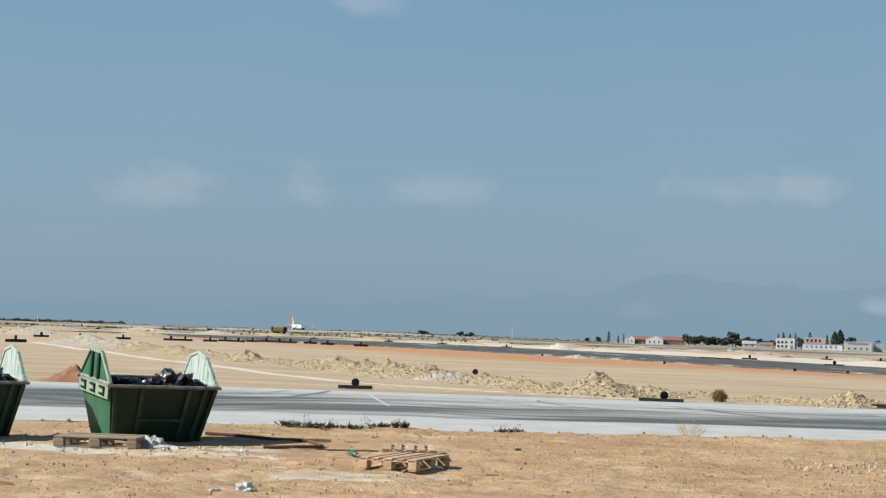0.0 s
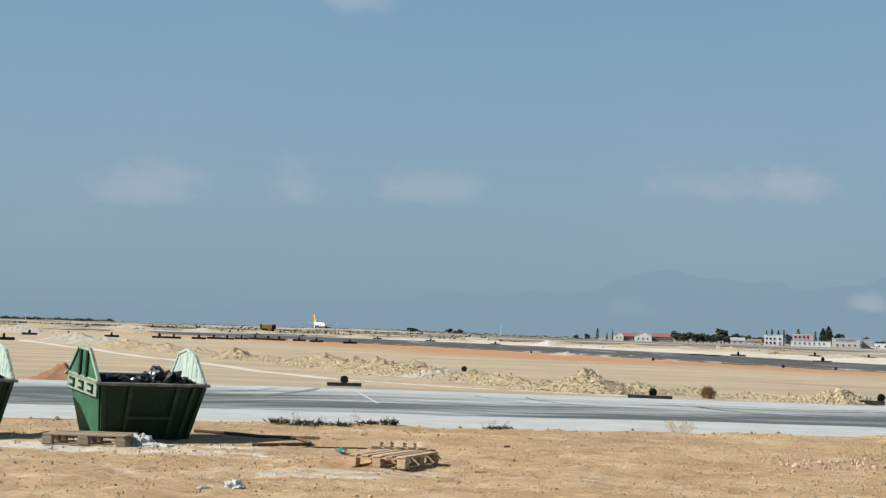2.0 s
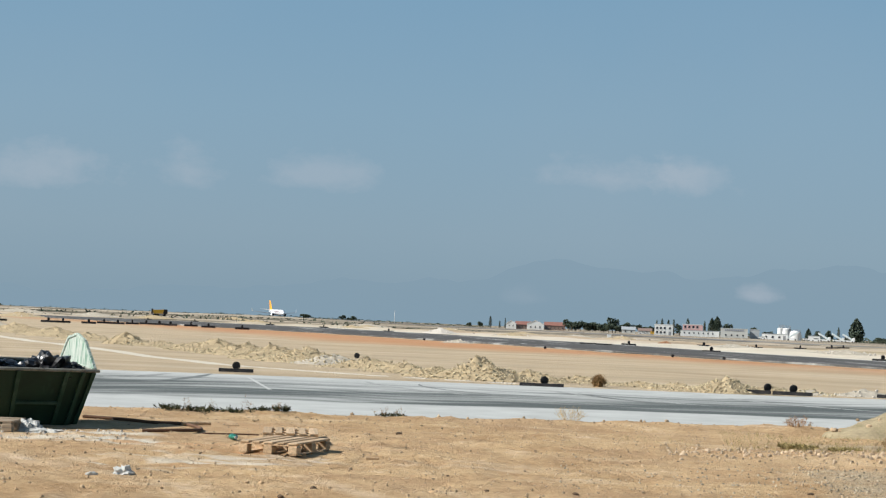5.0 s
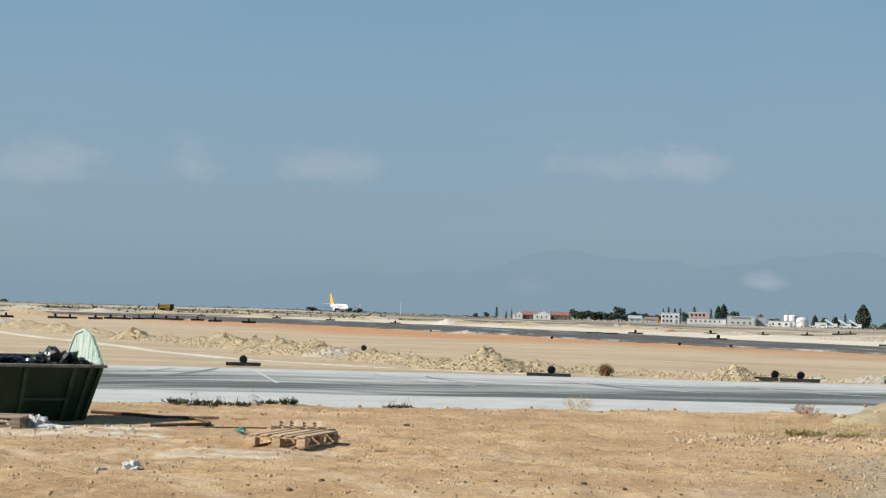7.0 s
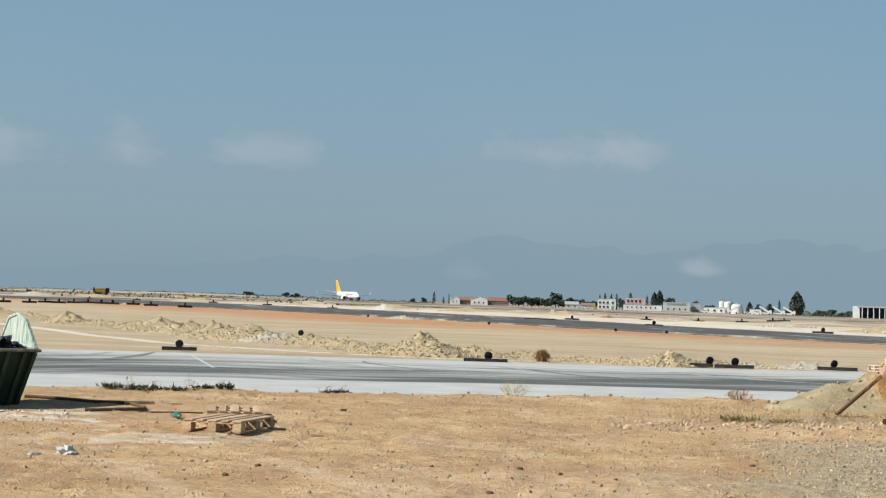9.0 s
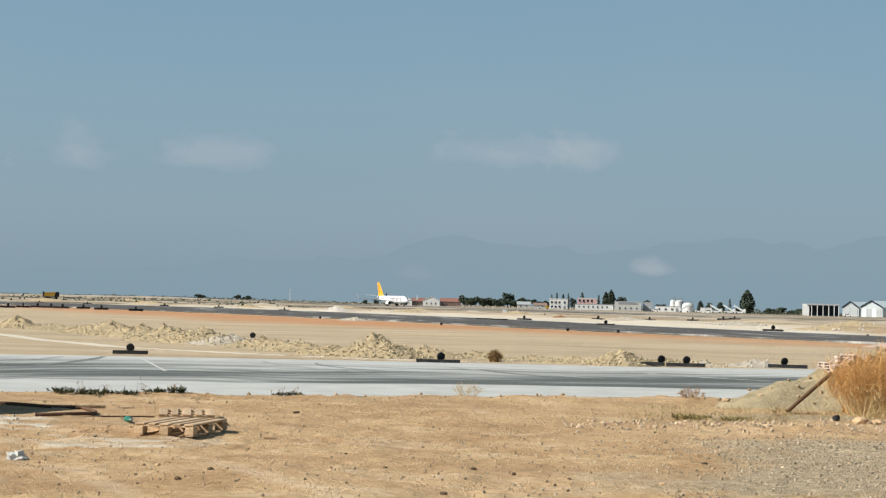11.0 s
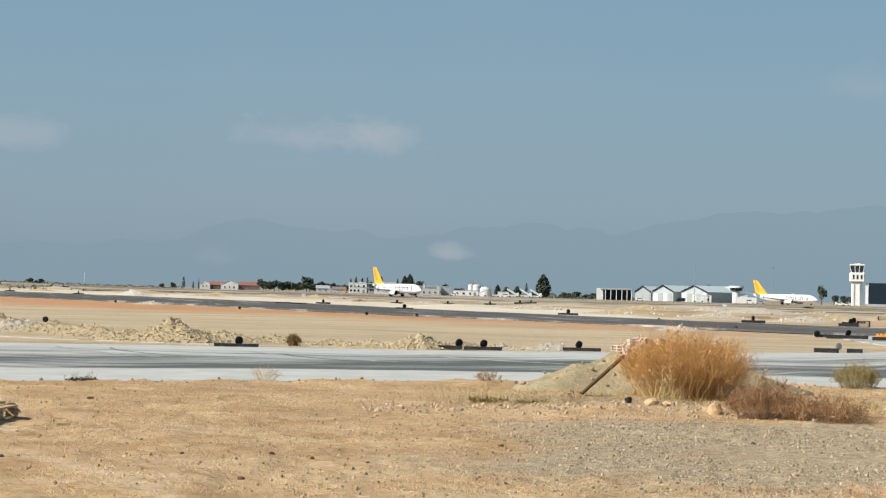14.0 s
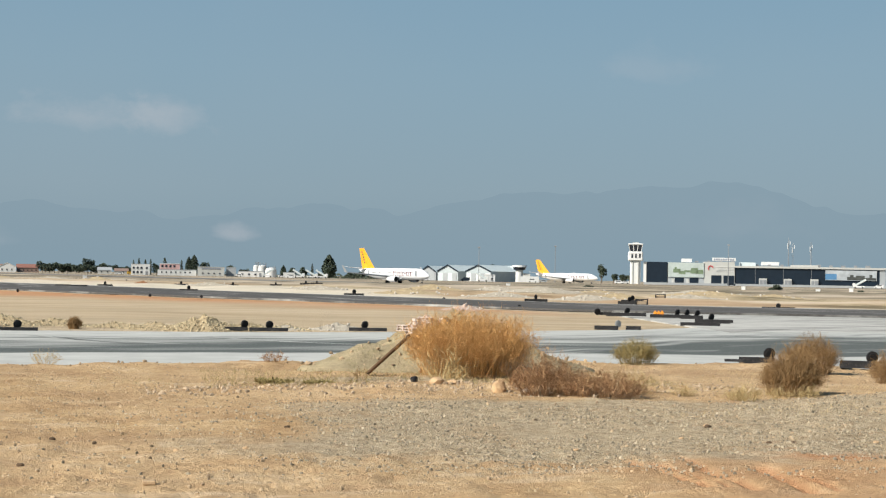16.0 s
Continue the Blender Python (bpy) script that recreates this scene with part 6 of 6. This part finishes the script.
TREES = [(-5.5, 1300, 6.0, 4.5, "round"), (-5.15, 1300, 9.5, 3.2, "cypress"), (-4.82, 1300, 6.0, 2.0, "cypress"), (-4.63, 1290, 8.4, 1.6, "cypress"), (-5.9, 1320, 4.5, 4, "round"),
         (0.62, 1150, 10.5, 3.0, "cypress"), (0.8, 1150, 11.5, 3.2, "cypress"), (1.02, 1150, 10.8, 3.5, "cypress"), (1.2, 1150, 11.2, 3.0, "cypress"), (1.4, 1150, 9.5, 4.5, "round"), (1.68, 1150, 12.2, 4.4, "cypress"),
         (2.25, 1160, 11.0, 3.0, "cypress"), (2.5, 1150, 13.2, 5.0, "cone"), (2.68, 1150, 14.4, 6.5, "cone"), (2.98, 1150, 10.8, 6.2, "round"), (3.9, 1160, 8.5, 7, "round"), (4.4, 1110, 6.5, 5, "round"),
         (5.75, 1080, 8.0, 4, "cone"), (6.05, 1080, 7.6, 6, "round"), (6.45, 1080, 8.0, 5, "round"), (6.75, 1080, 9.6, 2.6, "cypress"), (7.34, 1020, 14.6, 8.6, "cone"), (7.05, 1040, 5.0, 4, "round"),
         (8.5, 1010, 4.6, 9, "round"), (9.0, 1010, 4.2, 8, "round"), (8.1, 1010, 4.0, 6, "round"), (16.84, 1000, 12.5, 5.5, "round"), (17.25, 1000, 8.0, 5.0, "round"), (17.6, 1000, 6.5, 6, "round"), (17.9, 990, 5.5, 5, "round"),
         (11.9, 990, 10.5, 9, "round"), (13.0, 990, 11.0, 8, "round"), (-11.56, 1400, 3.6, 11, "round"), (-10.3, 1400, 4.8, 5, "round"), (-9.92, 1400, 4.0, 7, "round")]
for k in range(17):
    TREES.append((-2.42 + k * 0.135 + random.uniform(-0.04, 0.04), 1200 + random.uniform(-12, 12), random.uniform(6.8, 9.0) + (3.0 if k in (11, 12) else 0), random.uniform(6, 9.5), "round"))
for k in range(5):
    TREES.append((0.0 + k * 0.16, 1180, random.uniform(5.5, 7.5), random.uniform(5, 8), "round"))
WORDS = {"round": "dark green broad-crowned tree among airport buildings", "cypress": "slim dark green cypress among airport buildings", "cone": "tall dark green conical tree among airport buildings"}
for k, (az, d, h, w, kind) in enumerate(TREES):
    build_tree(az, d, h, w, kind, WORDS[kind], 200 + k)


def build_scrub(name, a0, a1, d, h, n, label, seed, w=3.0):
    """Far low scrub: a band of small leaf clumps."""
    rng = np.random.default_rng(seed)
    v, f = [], []
    for _ in range(n):
        a = rng.uniform(a0, a1)
        dd = d * rng.uniform(0.985, 1.015)
        x, y = dd * math.sin(radians(a)), dd * math.cos(radians(a))
        top = h * (0.35 + 0.65 * abs(math.sin(a * 9.1 + seed) * math.sin(a * 3.7 + 1.3 * seed)))
        p = np.array([x, y, gz(x, y) + top * rng.uniform(0.0, 1.0)])
        s = rng.uniform(0.4, 1.0) * 0.5
        n1, n2 = rng.normal(0, 1, 3), rng.normal(0, 1, 3)
        n1 /= np.linalg.norm(n1)
        n2 /= np.linalg.norm(n2)
        k = len(v)
        v += [tuple(p - n1 * s * w * 0.6), tuple(p + n2 * s), tuple(p + n1 * s * w * 0.6), tuple(p - n2 * s)]
        f.append((k, k + 1, k + 2, k + 3))
    return tagged(data_mesh(name, v, f, M_LEAF), label, "scrub", kind="stuff")


build_scrub("scrub", -27, -21.9, 1480, 2.6, 4200, "dark line of scrub along the far edge of the field", 1, 8)
build_scrub("scrub", -15.5, -5.2, 1430, 1.9, 1300, "dark low scrub scattered along the horizon", 2, 4)
build_scrub("scrub", -22, -15.5, 1450, 1.4, 400, "thin low scrub along the horizon", 3, 4)
build_scrub("scrub", -27, -9, 780, 0.8, 420, "scattered low dark scrub on the plain", 7, 5)
build_scrub("scrub", -27, -4, 560, 0.5, 300, "scattered low dark scrub on the plain", 8, 4)
build_scrub("scrub", 7.5, 10.8, 1000, 3.6, 1000, "low dark scrub between airport buildings", 4, 3)
build_scrub("scrub", 3.5, 7.6, 1090, 3.4, 900, "low dark scrub behind the tanks", 5, 3)


build_tree(22.8, 454, 2.0, 3.2, "round", "small dark bush on the airfield grass", 290)
build_tree(16.4, 500, 1.2, 2.6, "round", "small dark bush on the airfield grass", 291)
build_tree(25.6, 430, 1.0, 2.2, "round", "small dark bush on the airfield grass", 292)
for az, d in ((24.2, 368), (21.7, 420), (25.3, 400), (13.6, 400), (-1.0, 420)):
    bx = link("marker_box", joined(box_bm(1.0, 0.5, 0.8, (0, 0, 0.4), 0.05), box_bm(1.1, 0.6, 0.08, (0, 0, 0.84), 0.02)), M_WHITE)
    bx.matrix_basis = polar(az, d)
    tagged(bx, "white marker box on the airfield grass", "marker box", "airfield marker boxes")


# ---- vehicles ----
def build_vehicle(name, m, length, h, body_mat, label, category="van", group="parked vehicles"):
    e = empty(name, m, label, category, group)
    prof = [(-length / 2, 0.45), (length / 2, 0.45), (length / 2, h * 0.55), (length * 0.36, h * 0.6), (length * 0.2, h), (-length / 2, h)]
    part("body", rings([[(x, y, z) for x, z in prof] for y in (-0.9, 0.9)]), body_mat, e)
    part("window", box_bm(length * 0.5, 1.84, h * 0.24, (-length * 0.08, 0, h * 0.78)), M_WINDOW, e)
    for x in (-length * 0.3, length * 0.3):
        for y in (-0.85, 0.85):
            part("wheel", cyl_bm(0.36, 0.36, 0.22, (x, y, 0.36), 14, turn=pose(0, 0, 0, 90, 0, 0)), M_TYRE, e)
    return e


for k, (az, d, ln, h, mat) in enumerate(((0.15, 1085, 4.6, 1.6, M_WHITE), (0.55, 1085, 5.5, 2.2, M_YELLOW), (4.2, 1000, 4.6, 1.6, M_WHITE), (5.7, 1000, 4.6, 1.5, M_WHITE), (6.0, 1000, 5.2, 2.0, M_WHITE), (10.7, 890, 4.6, 1.6, M_WHITE), (12.1, 900, 5.0, 2.1, M_GLASS),
                                         (14.45, 900, 5.2, 2.2, M_WHITE), (14.8, 900, 4.6, 1.6, M_GREY), (17.45, 930, 5.2, 2.0, M_WHITE), (17.65, 925, 4.6, 1.6, M_WHITE), (21.3, 928, 4.6, 1.6, M_GLASS), (26.2, 930, 5.0, 2.0, M_WHITE))):
    build_vehicle("van", polar(az, d, 0.0, 0 if k % 2 else 180), ln, h, mat, {M_WHITE: "white van parked on the airport apron", M_YELLOW: "yellow service van parked by a shed", M_GLASS: "dark car parked on the airport apron", M_GREY: "grey car parked on the airport apron"}[mat])


def build_stairs(m, label):
    e = empty("stair_truck", m, label, "stair truck", "passenger stairs")
    part("chassis", box_bm(6, 2, 0.8, (0, 0, 0.9)), M_WHITE, e)
    part("cab", box_bm(1.6, 2, 1.6, (-2.6, 0, 1.9), 0.2), M_WHITE, e)
    part("stair", box_bm(7.5, 1.6, 0.35, (0.6, 0, 2.6), turn=pose(0, 0, 0, 0, -30, 0)), M_WHITE, e)
    for y in (-0.8, 0.8):
        part("rail", box_bm(7.5, 0.08, 0.7, (0.4, y, 3.1), turn=pose(0, 0, 0, 0, -30, 0)), M_PALEROOF, e)
    for x in (-2, 2):
        for y in (-0.9, 0.9):
            part("wheel", cyl_bm(0.45, 0.45, 0.25, (x, y, 0.45), 14, turn=pose(0, 0, 0, 90, 0, 0)), M_TYRE, e)
    return e


stairs = build_stairs(polar(6.3, 965, 0, 180), "white passenger stair truck parked on the apron")
for az, d, t in ((6.75, 970, 180), (7.1, 975, 180), (12.7, 900, 180), (25.55, 925, 0), (5.2, 990, 0)):
    copy_thing(stairs, polar(az, d, 0, t))

digger = empty("dump_truck", polar(-16.62, 700, 0.0, 8), "yellow dump truck parked at the runway edge", "dump truck", "parked vehicles")
part("tipper", rings([[(-2.3, y, 1.2), (1.3, y, 1.2), (1.9, y, 2.9), (-2.9, y, 2.7)] for y in (-1.2, 1.2)]), M_YELLOW, digger)
part("cab", box_bm(1.5, 2.2, 2.0, (2.6, 0, 2.0), 0.15), M_BLACK, digger)
part("tailgate", box_bm(0.4, 2.3, 2.2, (-3.0, 0, 2.0)), M_BLACK, digger)
part("chassis", box_bm(5.6, 1.4, 0.5, (0, 0, 0.9)), M_STEEL, digger)
for x in (-1.9, -0.7, 2.2):
    for y in (-1.1, 1.1):
        part("wheel", cyl_bm(0.55, 0.55, 0.4, (x, y, 0.55), 16, turn=pose(0, 0, 0, 90, 0, 0)), M_TYRE, digger)


# ---- airliners ----
def wing_bm(root, tip, thick_root, thick_tip):
    """root, tip: leading edge x, y, z and chord."""
    loops = []
    for (x, y, z, c), t in ((root, thick_root), (tip, thick_tip)):
        loops.append([(x, y, z), (x - 0.15 * c, y, z + t * 0.6), (x - 0.5 * c, y, z + t * 0.5), (x - c, y, z), (x - 0.5 * c, y, z - t * 0.4), (x - 0.15 * c, y, z - t * 0.4)])
    return rings(loops)


def build_aircraft(name, m, label):
    plane = empty(name, m, label, "aircraft", "airliners")
    loops = []
    for x, w, h, zc in ((-21.6, 0.12, 0.15, 4.75), (-20.5, 0.35, 0.5, 4.6), (-18, 0.95, 1.1, 4.2), (-15, 1.42, 1.5, 3.85), (-12, 1.72, 1.8, 3.6), (-8, 1.87, 1.98, 3.42), (-4, 1.88, 2.0, 3.4), (11.5, 1.88, 2.0, 3.4), (13.6, 1.75, 1.85, 3.3),
                        (15.2, 1.45, 1.5, 3.12), (16.6, 0.95, 0.95, 2.9), (17.4, 0.45, 0.42, 2.75), (17.8, 0.08, 0.08, 2.7)):
        loops.append([(x, w * math.cos(a * math.pi / 14), zc + h * math.sin(a * math.pi / 14)) for a in range(28)])
    body = part("fuselage", rings(loops), M_PLANEWHITE, plane, smooth=True)
    part("belly_fairing", rings([[(x, w * math.cos(a * math.pi / 8), 1.75 + h * math.sin(a * math.pi / 8)) for a in range(16)] for x, w, h in ((-5.5, 0.3, 0.2), (-3.5, 1.6, 0.6), (3.0, 1.7, 0.65), (5.5, 0.3, 0.2))]), M_PLANEGREY, plane, smooth=True)
    fin = rings([[(xl, 0, z), ((xl * 2 + xt) / 3, 0.20 * k, z), (xt, 0, z), ((xl * 2 + xt) / 3, -0.20 * k, z)] for z, xl, xt, k in ((5.0, -12.2, -19.8, 1.0), (6.4, -13.6, -20.1, 1.0), (12.5, -19.0, -21.7, 0.5))])
    part("tail_fin", fin, M_PLANEYELLOW, plane, "orange-yellow tail fin")
    part("dorsal_fillet", rings([[(-9.5, 0, 5.25), (-13.4, 0.12, 5.2), (-14.6, 0, 6.4), (-13.4, -0.12, 5.2)], [(-9.6, 0.01, 5.2), (-13.6, 0.13, 5.0), (-14.8, 0.01, 6.2), (-13.6, -0.11, 5.0)]]), M_PLANEYELLOW, plane)
    for k in range(5):
        part("fin_bar", box_bm(0.5, 0.5 - k * 0.05, 0.55, (-18.3 - k * 0.42, 0, 7.4 + k * 0.95)), M_PLANERED, plane)
    for s in (-1, 1):
        part("wing", wing_bm((3.6, s * 1.5, 2.2, 7.6), (-6.2, s * 17.2, 3.7, 1.7), 0.75, 0.2), M_PLANEGREY, plane, "grey wing")
        part("winglet", wing_bm((-6.2, s * 17.2, 3.75, 1.7), (-7.9, s * 17.9, 6.1, 0.7), 0.14, 0.08), M_PLANEGREY, plane)
        part("stabiliser", wing_bm((-15.8, s * 0.8, 5.0, 3.6), (-20.0, s * 7.0, 5.7, 1.3), 0.3, 0.12), M_PLANEWHITE, plane)
        nac = part("engine", rings([[(x, s * 4.85 + r * math.cos(a * math.pi / 10), 1.55 + r * 0.95 * math.sin(a * math.pi / 10)) for a in range(20)] for x, r in ((5.6, 0.95), (5.3, 1.05), (3.6, 1.08), (1.9, 0.85), (0.8, 0.5))]), M_PLANEWHITE, plane, smooth=True)
        part("intake", cyl_bm(0.86, 0.86, 0.06, (5.61, s * 4.85, 1.55), 20, turn=pose(0, 0, 0, 0, 90, 0)), M_BLACK, nac)
        part("pylon", box_bm(3.4, 0.3, 0.9, (2.2, s * 4.85, 2.4)), M_PLANEGREY, plane)
        # cabin windows, doors and a line of lettering
        for k in range(34):
            x = -11.5 + k * 0.70
            part("window", box_bm(0.26, 0.05, 0.36, (x, s * 1.865, 3.85)), M_WINDOW, body)
        for x in (12.6, -14.0):
            part("door", box_bm(0.85, 0.06, 1.8, (x, s * (1.83 if x > 0 else 1.52), 3.7)), M_PLANEGREY, body)
        heights = (1.9, 1.9, 1.5, 1.9, 1.8, 1.5, 0.35, 1.4, 1.4, 1.4)
        for k, h in enumerate(heights):
            x = 0.6 + k * 1.05
            part("letter_bar", box_bm(0.2 if k in (1,) else 0.32, 0.05, h, (x - 0.2, s * 1.875, 3.55)), M_PLANERED, body)
            part("letter_bar", box_bm(0.5, 0.05, 0.22, (x, s * 1.88, 3.55 + (h / 2 - 0.15) * (-1) ** k)), M_PLANERED, body)
        gear = part("main_gear", cyl_bm(0.14, 0.14, 1.7, (-1.6, s * 2.86, 1.3), 8), M_STEEL, plane)
        for o in (-0.43, 0.43):
            part("wheel", cyl_bm(0.56, 0.56, 0.36, (-1.6, s * 2.86 + o, 0.56), 18, turn=pose(0, 0, 0, 90, 0, 0)), M_TYRE, gear)
    nose = part("nose_gear", cyl_bm(0.1, 0.1, 1.5, (13.9, 0, 1.0), 8), M_STEEL, plane)
    for o in (-0.22, 0.22):
        part("wheel", cyl_bm(0.34, 0.34, 0.2, (13.9, o, 0.34), 16, turn=pose(0, 0, 0, 90, 0, 0)), M_TYRE, nose)
    part("windscreen", rings([[(15.0, 1.0, 4.2), (15.0, -1.0, 4.2), (15.9, -0.75, 3.6), (15.9, 0.75, 3.6)], [(15.35, 1.05, 4.25), (15.35, -1.05, 4.25), (16.25, -0.8, 3.62), (16.25, 0.8, 3.62)]]), M_WINDOW, plane, "dark cockpit windows")
    return plane


PLANE = build_aircraft("airliner", pose(0, 700, 0), "white twin-engine airliner with orange-yellow tail fin on the runway")
HEADING = math.degrees(math.atan2(-0.8694, 0.4942))
tagged(copy_thing(PLANE, polar(15.72, 880, 0.0, -32)), "parked white airliner with orange-yellow tail fin on the apron")
# the strip on which the airliner rolls
strip = []
for k in range(24):
    s = -1050 + k * 75.0
    cx, cy = 87.6 + s * 0.4942, 589 - s * 0.8694
    h0 = gz(cx, cy)
    strip.append([(cx - 0.8694 * 20, cy - 0.4942 * 20, gz(cx - 0.8694 * 20, cy - 0.4942 * 20) + 0.12), (cx + 0.8694 * 20, cy + 0.4942 * 20, gz(cx + 0.8694 * 20, cy + 0.4942 * 20) + 0.12)])
verts = [p for row in strip for p in row]
old_runway = data_mesh("runway_old", verts, [(2 * k, 2 * k + 1, 2 * k + 3, 2 * k + 2) for k in range(len(strip) - 1)], M_FARROAD)
tagged(old_runway, "old grey asphalt runway in use", "runway", kind="structure")


def motions():
    ux, uy = 0.4942, -0.8694
    rows = []
    for k in range(33):
        t = k * 0.5
        s = -1067.34 + 61.7199 * t + 0.35590 * t * t + -0.002678 * t ** 3 + 20.0
        x, y = 87.6 + s * ux, 589 + s * uy
        rows.append((t, pose(x, y, float(np.mean([gz(x + a, y + b) for a in (-12, 0, 12) for b in (-12, 0, 12)])) + 0.12, 0, 0, HEADING)))
    walk(PLANE, rows)


motions()
